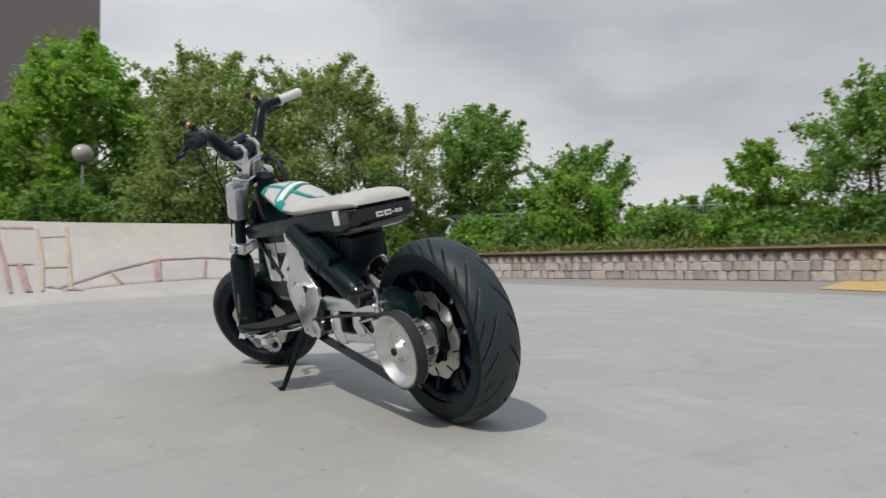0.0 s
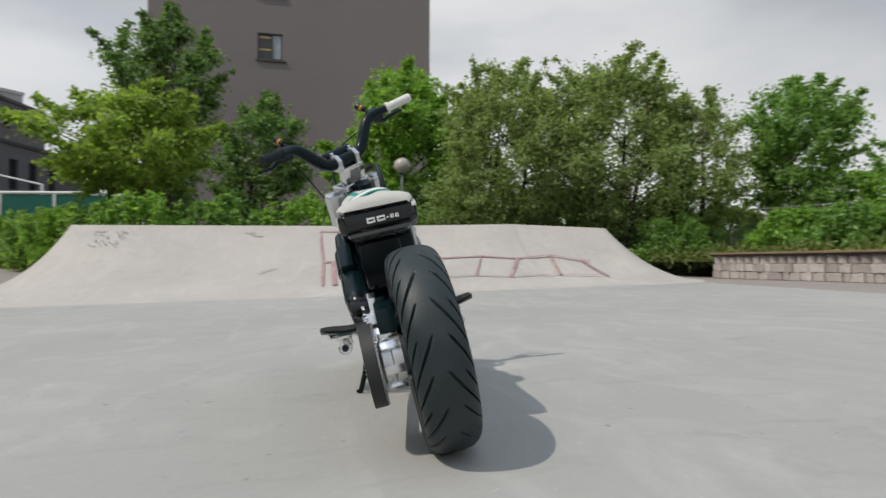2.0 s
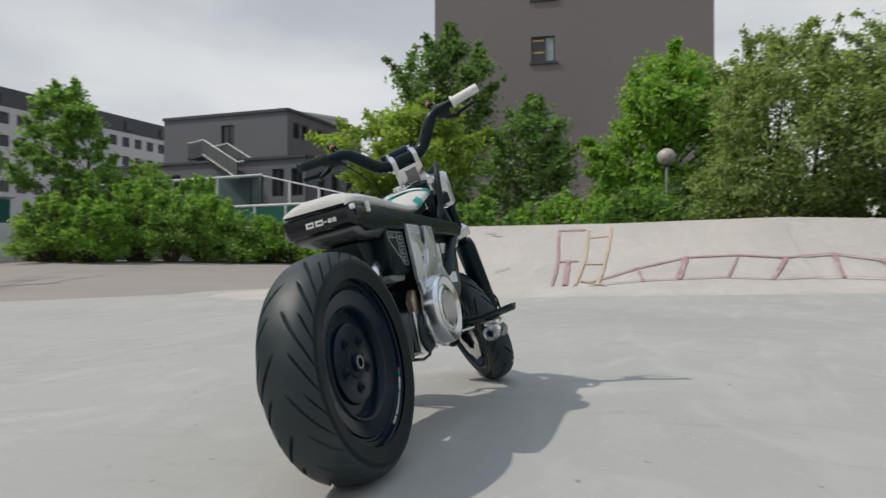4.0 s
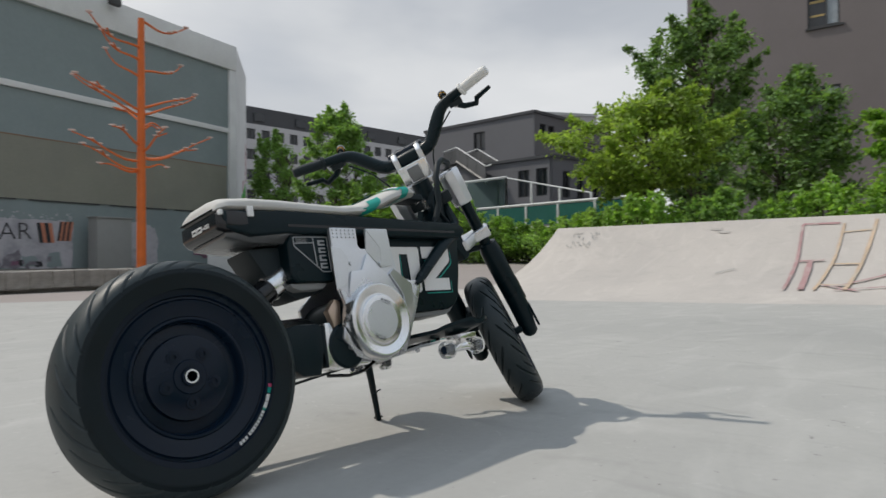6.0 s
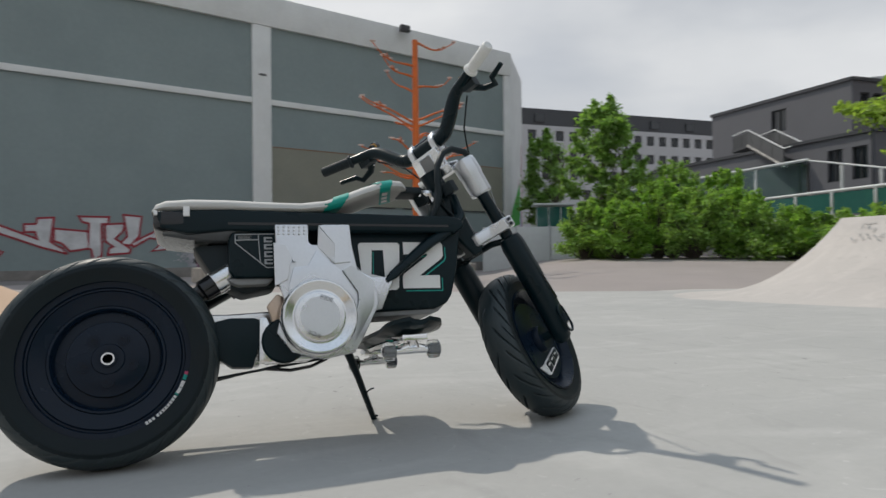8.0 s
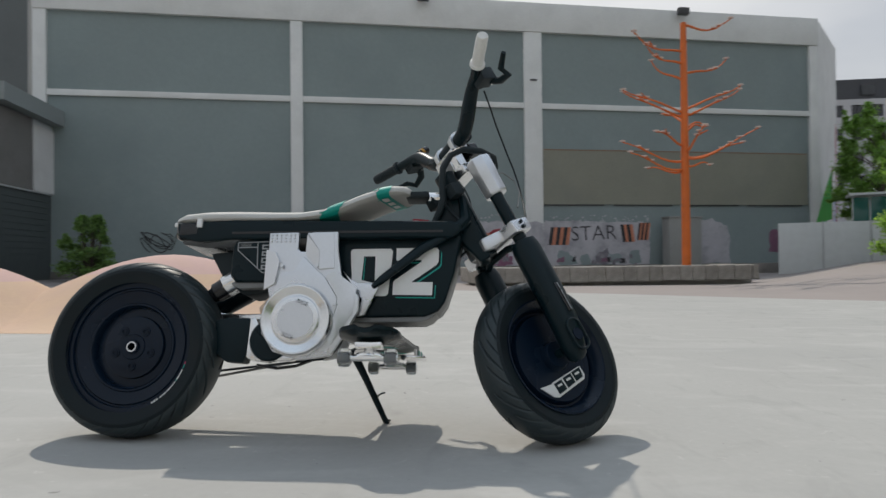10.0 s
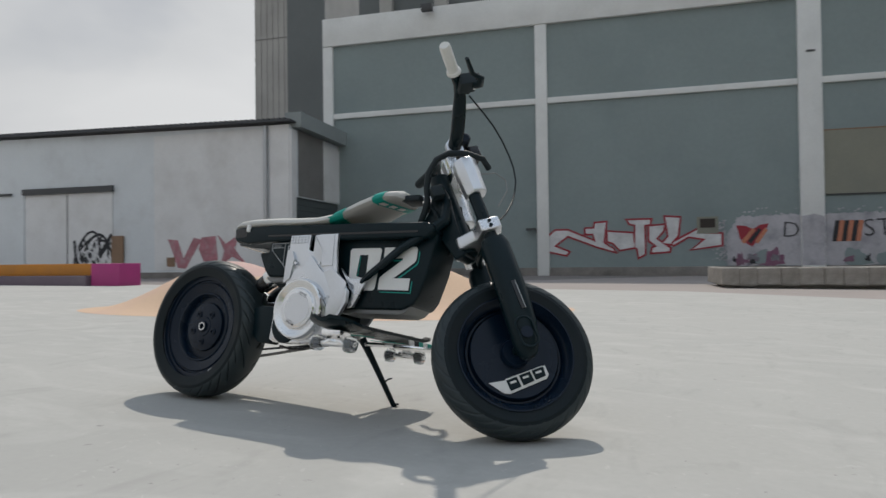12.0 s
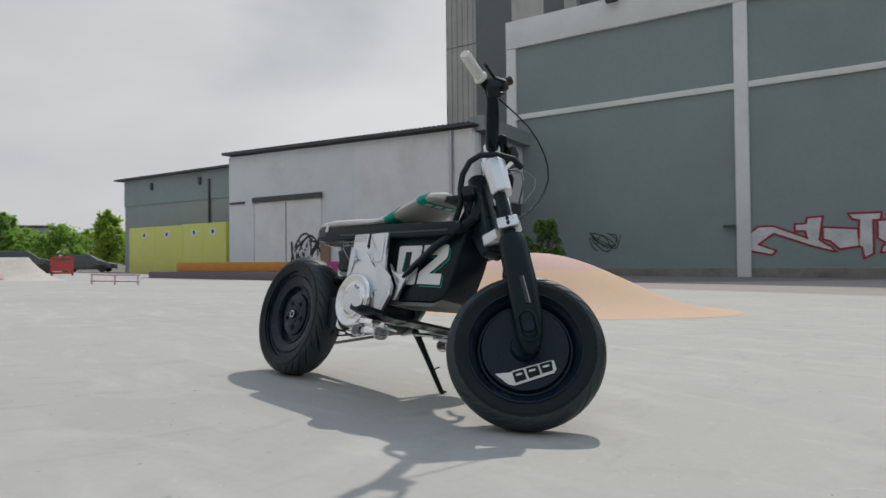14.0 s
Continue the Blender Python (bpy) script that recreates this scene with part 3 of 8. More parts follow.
# a small faint scrawl near the corner and two scuffs
scrawl_r = random.Random(31)
for k in range(26):
    y, d = 4.70 + 0.55 * scrawl_r.random(), 0.10 + 0.42 * scrawl_r.random()
    ramp_line("scribble", [(y, d), (y - 0.05 + 0.10 * scrawl_r.random(), d + 0.05 - 0.11 * scrawl_r.random()), (y - 0.05, d + 0.05)], 0.011, M["cabinet"])
for y, d, w in ((5.25, 0.10, 0.035), (2.55, 0.14, 0.06), (2.40, 0.22, 0.05)):
    ramp_line("scuff", [(y, d), (y - 0.12, d + 0.02), (y - 0.2, d + 0.01)], w, M["ramp_scuff"])
ramp_line("scuff", [(2.05, 1.45), (1.92, 1.36), (1.80, 1.30)], 0.02, M["cabinet"])

# ---- painted mounds ----


def mound(cx, cy, rx, ry, h, turn, label):
    g = Geo()
    n, m = 40, 14
    for i in range(m + 1):
        f = i / m
        for k in range(n):
            a = 2 * math.pi * k / n
            wob = 1 + 0.10 * math.sin(2 * a + 1.3) + 0.06 * math.sin(3 * a)
            px, py = rx * f * wob * math.cos(a), ry * f * wob * math.sin(a)
            x, y = cx + px * math.cos(turn) - py * math.sin(turn), cy + px * math.sin(turn) + py * math.cos(turn)
            g.v.append((x, y, ground_z(x, y) + 0.010 + h * (0.5 + 0.5 * math.cos(math.pi * f)) ** 1.15))
    g.f = [(i * n + k, i * n + (k + 1) % n, (i + 1) * n + (k + 1) % n, (i + 1) * n + k) for i in range(m) for k in range(n)]
    me = mesh_of("mound", g, M["mound"], smooth=60)
    me.materials.append(M["mound_pink"])
    for poly in me.polygons:
        if poly.index < n * 6 or (poly.index % n) < 9:
            poly.material_index = 1 if poly.index < n * 5 else 0
    return tagged(part("pump_track_mound", me, None), label, "mound", "pump track mounds")


mound(-2.8, 5.45, 2.45, 2.15, 0.77, 0.5, "smooth rounded concrete mound painted orange and pink")
mound(-4.70, 4.45, 1.75, 1.75, 0.66, 0.9, "smooth low concrete mound painted pale orange")

# ---- the low stone wall with its timber cap ----
wall_dir = Vector((-1, -0.2125, 0)).normalized()
wall_in = Vector((-wall_dir.y, wall_dir.x, 0))
if wall_in.y > 0:
    wall_in = -wall_in
W_START = Vector((10.85, -7.25, 0))


def wall_at(s, back=0.0, z=0.0):
    p = W_START + wall_dir * s + wall_in * back
    return Vector((p.x, p.y, ground_z(p.x, p.y) + z))


core = Geo()
for k in range(17):
    a, b = wall_at(2 * k, 0.05), wall_at(2 * k + 2, 0.05)
    c, d = wall_at(2 * k + 2, 0.40), wall_at(2 * k, 0.40)
    core.add([a + Vector((0, 0, -0.2)), b + Vector((0, 0, -0.2)), c + Vector((0, 0, -0.2)), d + Vector((0, 0, -0.2)),
              a + Vector((0, 0, 0.47)), b + Vector((0, 0, 0.47)), c + Vector((0, 0, 0.47)), d + Vector((0, 0, 0.47))],
             [(0, 3, 2, 1), (4, 5, 6, 7), (0, 1, 5, 4), (1, 2, 6, 5), (2, 3, 7, 6), (3, 0, 4, 7)])
stone_wall = tagged(part("wall_low", core, M["hall_base"]), "low wall of rough brown-grey stone blocks under a timber cap", "stone wall", kind="structure")
cap_geo, edge_geo = Geo(), Geo()
for k in range(17):
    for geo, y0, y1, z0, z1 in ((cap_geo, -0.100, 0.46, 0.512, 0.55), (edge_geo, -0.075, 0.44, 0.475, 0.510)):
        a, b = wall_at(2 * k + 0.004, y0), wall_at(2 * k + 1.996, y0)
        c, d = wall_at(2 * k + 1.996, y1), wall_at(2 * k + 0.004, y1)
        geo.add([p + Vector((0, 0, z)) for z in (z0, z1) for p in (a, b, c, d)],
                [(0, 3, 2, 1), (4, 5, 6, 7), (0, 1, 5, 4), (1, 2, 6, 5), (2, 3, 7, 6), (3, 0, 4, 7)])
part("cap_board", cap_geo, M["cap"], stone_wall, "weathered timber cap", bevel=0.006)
# very dark strip along the underside of the cap board
part("under_cap_strip", edge_geo, M["cap_dark"], stone_wall, "dark strip under the cap")

# ---- hall ----
HALL = Matrix.Translation((2.7, 33.0, 0)) @ pose(0, 0, 0, 0, 0, 13.8)
hall = thing("industrial_hall", "large grey-green industrial hall with pale concrete frame and graffiti", "building")
hall.matrix_world = HALL
Z0 = -0.75


def hall_box(name, u0, u1, v0, v1, z0, z1, mat, label="", bevel=0.0, parent=None):
    return part(name, Geo().box((u0, v0, z0), (u1, v1, z1)), mat, parent or hall, label, bevel)


PILLARS = [(-24.98, -24.36), (-12.53, -11.9), (0.2, 1.24), (18.05, 18.62)]
for (a0, a1), (b0, b1) in zip(PILLARS, PILLARS[1:]):
    hall_box("wall_panel", a1, b0, 0, 0.3, 9.13, 13.1, M["hall_panel"])
    hall_box("wall_panel", a1, b0, 0.02, 0.3, 0.0, 8.82, M["hall_panel"])
    hall_box("beam", a1, b0, -0.10, 0.3, 8.82, 9.13, M["hall_frame"], "pale concrete beam", 0.02)
    hall_box("plinth", a1, b0, -0.12, 0.3, Z0, 0.0, M["hall_base"], "stained concrete plinth", 0.02)
for u0, u1 in PILLARS:
    hall_box("pillar", u0, u1, -0.16, 0.35, Z0, 13.1, M["hall_frame"], "pale concrete pillar", 0.03)
hall_box("parapet", -24.98, 18.66, -0.2, 0.4, 13.1, 14.75, M["hall_frame"], "pale concrete parapet", 0.04)
END = [(18.62, -0.16), (24.0, 4.55), (24.0, 26), (23.6, 26), (23.6, 4.75), (18.62, 0.38)]
part("end_wall", Geo().prism(END, I4, Z0, 14.7), M["hall_frame"], hall, "slanting pale end wall")
ED = Vector((24.0 - 18.62, 4.71, 0)).normalized()
END_FACE = Matrix(((ED.x, 0, ED.y, 18.62), (ED.y, 0, -ED.x, -0.16), (0, 1, 0, 0), (0, 0, 0, 1)))
for pts, key in (([(0.05, 0.4), (4.4, 0.5), (2.6, 2.0), (1.5, 3.6), (0.8, 2.2)], "mural_green"), ([(3.9, 2.8), (4.6, 2.6), (4.9, 6.4), (4.3, 6.0)], "graf_pink"), ([(5.1, 0.8), (5.9, 0.9), (5.8, 4.6), (5.3, 4.2)], "mural_blue"), ([(6.1, 2.5), (6.7, 2.5), (6.8, 9.5), (6.3, 9.0)], "graf_pink")):
    part("mural_patch", Geo().prism(pts, END_FACE, 0.002, 0.008), M[key], hall, "sprayed mural colour", smooth=0)
hall_box("side_wall", -24.98, -24.5, 0.35, 26, Z0, 14.7, M["hall_panel"])
hall_box("roof", -24.5, 18.6, 0.4, 26, 14.2, 14.4, M["dark_roof"])
hall_box("back_wall", -24.98, 23.6, 26.0, 26.4, Z0, 14.6, M["hall_panel"])
hall_box("repaired_panel", 1.2, 17.9, -0.035, 0.01, 3.45, 6.5, M["hall_brown"], "brown repaired wall panel")
hall_box("panel_joint", 1.2, 17.9, -0.045, 0.0, 6.5, 6.56, M["brown_board"])
for k in range(4):
    hall_box("panel_joint", 1.3 + 4.2 * k, 4.9 + 4.2 * k, -0.045, 0.0, 3.38, 3.44, M["dark_steel"])
for u in (-18.4, -5.5, 9.6):
    lamp = part("floodlight", Geo().box((u - 0.32, -0.75, 14.35), (u + 0.32, -0.45, 14.75)), M["dark_steel"], hall, "dark floodlight on the parapet", 0.04)
    part("bracket", Geo().tube([(u, -0.2, 14.6), (u, -0.5, 14.55)], 0.05, 8), M["steel"], lamp)
vent = hall_box("vent_frame", -4.5, -3.5, -0.02, 0.03, 1.65, 2.5, M["hall_brown"], "boarded vent frame")
hall_box("vent_hole", -4.36, -3.64, -0.035, 0.0, 1.95, 2.4, M["cap_dark"], parent=vent)
hall_box("stub_pipe", -13.1, -12.55, -0.4, -0.1, 2.0, 2.12, M["dark_steel"])
hall_box("downpipe_mark", 0.55, 0.95, -0.19, -0.16, 10.35, 10.45, M["dark_steel"])


def paint(outline, depth, mat, name="paint", parent=None, base=0.0):
    """A flat field of paint on the hall's face: outline in metres along and up the wall."""
    m = Matrix(((1, 0, 0, 0), (0, 0, -1, base), (0, 1, 0, 0), (0, 0, 0, 1)))
    return part(name, Geo().prism(outline, m, 0.0, depth), mat, parent or hall, smooth=0)


def ragged(points, wob, seed, steps=4):
    r = random.Random(seed)
    out = []
    for (x0, y0), (x1, y1) in zip(points, points[1:] + points[:1]):
        for k in range(steps):
            t = k / steps
            out.append((x0 + (x1 - x0) * t + r.uniform(-wob, wob), y0 + (y1 - y0) * t + r.uniform(-wob, wob)))
    return out


mural = paint(ragged([(-3.1, 0.02), (7.6, 0.02), (7.7, 2.40), (3, 2.52), (-1, 2.50), (-2.6, 2.42), (-3.15, 1.5)], 0.055, 3, 22), 0.004, M["graf_haze"], "graffiti_field")
paint(ragged([(10.3, 0.02), (12.8, 0.02), (12.6, 2.1), (11.8, 2.6), (10.2, 2.55)], 0.12, 4, 5), 0.004, M["graf_haze"], "graffiti_field")
paint(ragged([(15.2, 0.6), (16.4, 0.4), (16.6, 1.9), (15.5, 2.1)], 0.12, 5, 4), 0.005, M["graf_magenta"], "graffiti_field")
for u0, u1, b in ((-3.0, -0.02, 0.0), (1.45, 7.6, 0.0)):
    for k in range(7):
        r = random.Random(k + int(u0 * 10))
        c, w = r.uniform(u0, u1 - 0.8), r.uniform(0.3, 1.1)
        paint(ragged([(c, 0.05), (c + w, 0.05), (c + w * 0.8, r.uniform(0.3, 1.0)), (c + 0.1, r.uniform(0.4, 0.8))], 0.08, k, 3), 0.008 + 0.001 * k, M[r.choice(["graf_magenta", "hall_panel", "graf_smoke"])], "paint_patch", mural)


def striped(u0, u1, z0, z1, slant, first, second, n, base=-0.012):
    paint([(u0, z0), (u1, z0), (u1 + slant, z1), (u0 + slant, z1)], 0.003, first, "stripe_ground", mural, base)
    w = (u1 - u0) / n
    for k in range(n):
        a = u0 + w * k
        paint([(a, z0), (a + w * 0.5, z0), (a + w * 0.5 + slant, z1), (a + slant, z1)], 0.003, second, "stripe", mural, base - 0.004)


def on_heart(pts):
    return [(-1.98 + 0.70 * (u + 2.0), 1.05 + 0.72 * (z - 0.7)) for u, z in pts]


paint(on_heart([(-3.0, 2.05), (-2.4, 2.02), (-1.9, 1.75), (-1.5, 2.06), (-0.9, 2.15), (-1.15, 1.5), (-2.0, 0.55), (-2.75, 1.1)]), 0.003, M["graf_red"], "heart_shape", mural, -0.013)
for k in range(3):
    paint(on_heart([(-2.7 + 0.45 * k, 0.95), (-2.5 + 0.45 * k, 0.75), (-1.75 + 0.4 * k, 1.7), (-1.95 + 0.4 * k, 1.85)]), 0.003, M["graf_orange" if k != 1 else "graf_black"], "stripe", mural, -0.017)
striped(1.55, 2.75, 1.15, 2.15, 0.15, M["graf_orange"], M["graf_black"], 3)
striped(6.0, 6.75, 1.3, 2.3, -0.15, M["graf_orange"], M["graf_black"], 2)
striped(6.85, 7.55, 1.4, 2.4, 0.15, M["graf_orange"], M["graf_black"], 3)
paint(ragged([(0.22, 0.02), (1.22, 0.02), (1.22, 2.35), (0.8, 2.5), (0.22, 2.4)], 0.018, 8, 12), 0.003, M["graf_haze"], "pillar_paint", mural, -0.1605)
WALL_TEXT = Matrix(((1, 0, 0, 0), (0, 0, -1, -0.014), (0, 1, 0, 0), (0, 0, 0, 1)))
text_mesh("lettering", "STAR", 1.2, M["graf_black"], WALL_TEXT @ pose(4.25, 1.78, 0, 0, 0, 2), mural, "black hand-sprayed letters", 0.002)
text_mesh("lettering", "D", 1.1, M["graf_black"], WALL_TEXT @ pose(-0.22, 1.72, 0, 0, 0, -4), mural, "black hand-sprayed letter", 0.002)
# overspray dots and drips round the edge of the field
spray = random.Random(12)
dots = Geo()
for k in range(260):
    u, z = (-3.2 - 0.75 * spray.random() ** 2.2, spray.uniform(0.3, 2.3)) if k < 130 else (spray.uniform(-2.8, 7.6), 2.45 + 0.40 * spray.random() ** 2.5)
    w = spray.uniform(0.015, 0.075)
    dots.prism([(u + w * math.cos(1.05 * q + k), z + w * math.sin(1.05 * q + k) * spray.uniform(0.6, 1.0)) for q in range(6)], Matrix(((1, 0, 0, 0), (0, 0, -1, 0), (0, 1, 0, 0), (0, 0, 0, 1))), 0.0, 0.003)
tagged(part("overspray", dots, M["graf_haze"], mural, "pale overspray dots", smooth=0), kind="stuff")
for k in range(30):
    u, w = spray.uniform(-2.9, 7.3), spray.uniform(0.15, 0.5)
    if not -0.6 < u < 1.5:
        z = spray.uniform(0.02, 0.35)
        paint(ragged([(u, z), (u + w, z), (u + w * 0.9, z + spray.uniform(0.1, 0.35)), (u + 0.05, z + spray.uniform(0.1, 0.3))], 0.04, k, 4), 0.002, M[spray.choice(["graf_black", "graf_smoke", "graf_magenta", "graf_smoke"])], "paint_patch", mural, -0.018 - 0.0004 * k)
# the big silver piece with its red outline: angular strokes that cannot be read
STROKES = [[(-12.35, 0.94), (-12.32, 1.37), (-11.57, 1.98), (-10.93, 1.98), (-8.61, 0.97), (-8.52, 0.79), (-9.39, 1.06), (-10.93, 1.67), (-11.63, 1.14), (-10.87, 0.82), (-11.01, 0.65)],
           [(-10.01, 2.04), (-9.56, 2.06), (-9.52, 2.32), (-8.94, 2.36), (-9.08, 1.29), (-8.45, 0.79), (-9.45, 1.09), (-9.61, 1.75), (-10.01, 1.75)],
           [(-8.89, 1.86), (-7.6, 1.75), (-7.53, 1.0), (-8.27, 0.88), (-8.61, 1.25), (-8.89, 1.34)],
           [(-7.88, 2.44), (-6.71, 2.44), (-6.76, 2.17), (-7.02, 2.15), (-7.02, 0.65), (-7.33, 0.48), (-7.4, 0.94), (-7.54, 1.0), (-7.49, 2.17), (-7.77, 2.24)],
           [(-6.82, 2.09), (-6.03, 2.15), (-6.12, 1.81), (-6.46, 1.44), (-5.79, 0.94), (-5.83, 0.77), (-6.71, 0.71), (-6.65, 0.97), (-6.46, 1.06), (-6.82, 1.34)],
           [(-6.03, 2.56), (-5.3, 2.5), (-5.41, 1.57), (-5.79, 1.14), (-6.17, 1.21), (-5.88, 1.55)],
           [(-5.72, 1.21), (-4.52, 1.86), (-4.22, 1.67), (-3.35, 1.63), (-3.35, 1.06), (-4.75, 0.86), (-4.13, 1.37), (-4.92, 1.51), (-5.61, 1.09)]]
piece = None


def outset(outline, by):
    """The outline moved outwards by a given width."""
    n = len(outline)
    turn = 1 if sum(outline[i][0] * outline[(i + 1) % n][1] - outline[(i + 1) % n][0] * outline[i][1] for i in range(n)) > 0 else -1
    out = []
    for i in range(n):
        a, b, c = Vector(outline[i - 1]), Vector(outline[i]), Vector(outline[(i + 1) % n])
        d0, d1 = (b - a).normalized(), (c - b).normalized()
        n0, n1 = Vector((d0.y, -d0.x)) * turn, Vector((d1.y, -d1.x)) * turn
        m = n0 + n1
        m = m.normalized() / max(0.45, m.length / 2) if m.length > 0.01 else n0
        out.append(tuple(b + m * by))
    return out


for i, st in enumerate(STROKES):
    ob = paint(outset(st, 0.075), 0.002, M["graf_red"], "graffiti_outline", piece or hall, -0.002 - 0.0003 * i)
    piece = piece or ob
for i, st in enumerate(STROKES):
    paint(outset(st, -0.02), 0.002, M["graf_white"], "graffiti_stroke", piece, -0.006 - 0.0004 * i)


def scribble(owner, m, cu, cz, w, h, strokes, seed, width, mat, name="scrawl"):
    """Looping sprayed lines on a wall: ribbons in the x, y plane of the pose m."""
    r = random.Random(seed)
    for k in range(strokes):
        a, b = r.uniform(1.2, 3.2), r.uniform(2.0, 4.2)
        p1, p2, ox, oz = r.uniform(0, 6), r.uniform(0, 6), r.uniform(-0.25, 0.25) * w, r.uniform(-0.2, 0.2) * h
        pts = [(cu + ox + w * 0.42 * math.sin(a * t + p1), cz + oz + h * 0.42 * math.sin(b * t + p2)) for t in (2.2 * q / 30 for q in range(31))]
        g = Geo()
        for q, (u, z) in enumerate(pts):
            (u0, z0), (u1, z1) = pts[max(0, q - 1)], pts[min(30, q + 1)]
            d = math.hypot(u1 - u0, z1 - z0) or 1
            nu, nz = -(z1 - z0) / d * width / 2, (u1 - u0) / d * width / 2
            g.v += [tuple(m @ Vector((u + nu, z + nz, 0.0005 * k))), tuple(m @ Vector((u - nu, z - nz, 0.0005 * k)))]
        g.f = [(2 * q, 2 * q + 1, 2 * q + 3, 2 * q + 2) for q in range(30)]
        part(name, g, mat, owner, smooth=0, fix=False)


scribble(hall, Matrix(((1, 0, 0, 0), (0, 0, -1, -0.004), (0, 1, 0, 0), (0, 0, 0, 1))), -19.4, 1.45, 1.7, 0.9, 5, 3, 0.05, M["graf_black"])
paint([(18.3, 2.3), (19.4, 2.6), (19.45, 5.6), (18.9, 4.2)], 0.004, M["graf_green"], "mural_shape", hall, -0.162)

# the silo behind the hall, a house on its roof
silo = thing("silo_tower", "tall weathered concrete silo tower behind the hall", "silo")
silo.matrix_world = HALL
part("shaft", Geo().box((-41.85, 20, Z0), (-34.5, 29, 52)), M["silo"], silo)
for k in range(6):
    part("seam", Geo().box((-41.8 + 0.62 * k, 19.97, Z0), (-41.76 + 0.62 * k, 20.02, 52)), M["corrugated"], silo)
for z in (22.0, 37.0):
    part("joint", Geo().box((-41.88, 19.96, z), (-38.3, 20.02, z + 0.08)), M["corrugated"], silo)
# the darker face past the corner, laid flat as a thin box on the front
part("dark_face", Geo().box((-38.3, 19.9, Z0), (-34.4, 20.0, 52)), M["silo_dark"], silo, "dark side face of the silo, drawn flat on the front")
rh = thing("roof_house", "grey concrete plant house on the hall roof", "building")
rh.matrix_world = HALL
part("body", Geo().box((-26.0, 8, 14.4), (-15.5, 14, 26)), M["silo_dark"], rh)
part("column", Geo().box((-24.2, 7.4, 14.4), (-23.3, 8, 26)), M["silo"], rh)
part("column", Geo().box((-20.2, 7.4, 14.4), (-19.3, 8, 26)), M["silo"], rh)

# ---- white shed beside the hall ----
shed = thing("white_shed", "long white sheet-metal shed with dark corrugated roof edge", "shed")
SHED_AT = Vector((2.4, -1.73, 0.565))
SHEDS = Matrix.Translation(SHED_AT + Vector((-0.15, 0, 0))) @ Matrix.Scale(1.2, 4) @ Matrix.Translation(-SHED_AT) @ HALL
shed.matrix_world = SHEDS


def shed_box(name, u0, u1, v0, v1, z0, z1, mat, label="", bevel=0.0, parent=None):
    return part(name, Geo().box((u0, v0, z0), (u1, v1, z1)), mat, parent or shed, label, bevel)


SV = -10.5
part("front_wall", Geo().prism([(-37.3, Z0), (-21.4, Z0), (-21.4, 6.2), (-37.3, 6.46)], Matrix(((1, 0, 0, 0), (0, 0, -1, 0), (0, 1, 0, 0), (0, 0, 0, 1))), -SV - 0.25, -SV), M["shed"], shed)
shed_box("wall_patch", -28.0, -22.6, SV - 0.02, SV, 0.2, 6.1, M["shed_warm"])
shed_box("corner_post", -22.3, -21.4, SV - 0.05, SV, Z0, 6.2, M["shed_warm"])
shed_box("plinth", -37.3, -21.4, SV - 0.06, SV, Z0, 0.1, M["hall_base"])
shed_box("side_wall", -21.65, -21.4, SV + 0.25, -4.0, 3.25, 6.1, M["shed"])
shed_box("side_wall", -21.65, -21.4, -5.6, -4.0, Z0, 3.25, M["shed"])
for k in range(16):
    shed_box("cladding_rib", -21.40, -21.37, -9.7 + 0.145 * k, -9.60 + 0.145 * k, 3.35, 6.05, M["corrugated"])
shed_box("cladding", -21.40, -21.385, -9.75, -7.35, 3.3, 6.1, M["corrugated"], "dark corrugated side cladding")
shed_box("wall_sheet", -21.40, -21.37, -5.55, -4.75, Z0, 5.9, M["green_shed"], "grey-green wall sheet")
shed_box("wall_sheet", -21.40, -21.36, -7.3, -5.6, 3.3, 5.9, M["shed_warm"], "white wall sheet")
shed_box("side_post", -21.4, -21.3, SV, SV + 0.4, Z0, 6.0, M["shed_warm"])
gate = shed_box("roller_gate", -21.60, -21.50, SV + 0.4, -5.6, Z0, 3.25, M["gate"], "dark roller gate")
for k in range(16):
    shed_box("slat", -21.5, -21.47, SV + 0.45, -5.65, Z0 + 0.15 + 0.235 * k, Z0 + 0.36 + 0.235 * k, M["gate"], parent=gate)
shed_box("gutter_box", -21.7, -20.95, SV + 0.2, -4.0, 6.12, 6.75, M["green_shed"], "grey sheet gutter box")
shed_box("gutter_end", -21.7, -20.93, -4.0, -3.9, 6.05, 6.82, M["steel"])
part("roof", Geo().prism([(-37.5, 6.55), (-21.2, 6.28), (-21.2, 6.36), (-37.5, 6.63)], Matrix(((1, 0, 0, 0), (0, 0, -1, 0), (0, 1, 0, 0), (0, 0, 0, 1))), 4.0, -SV + 0.35), M["dark_roof"], shed)
for k in range(66):
    shed_box("roof_rib", -37.45 + 0.245 * k, -37.33 + 0.245 * k, SV - 0.37, SV + 0.3, 6.35 + 0.27 * (65 - k) / 65, 6.42 + 0.27 * (65 - k) / 65, M["dark_roof"])
door = shed_box("double_door", -35.1, -30.2, SV - 0.06, SV, Z0, 3.75, M["shed_warm"], "pale double door")
shed_box("door_gap", -32.72, -32.66, SV - 0.065, SV - 0.055, Z0, 3.7, M["dark_steel"], parent=door)
shed_box("lintel", -35.2, -30.1, SV - 0.18, SV - 0.06, 3.75, 4.02, M["dark_steel"], "dark rusty lintel", parent=door)
shed_box("side_door", -37.0, -35.2, SV - 0.05, SV, Z0, 3.75, M["shed"], "pale side door")
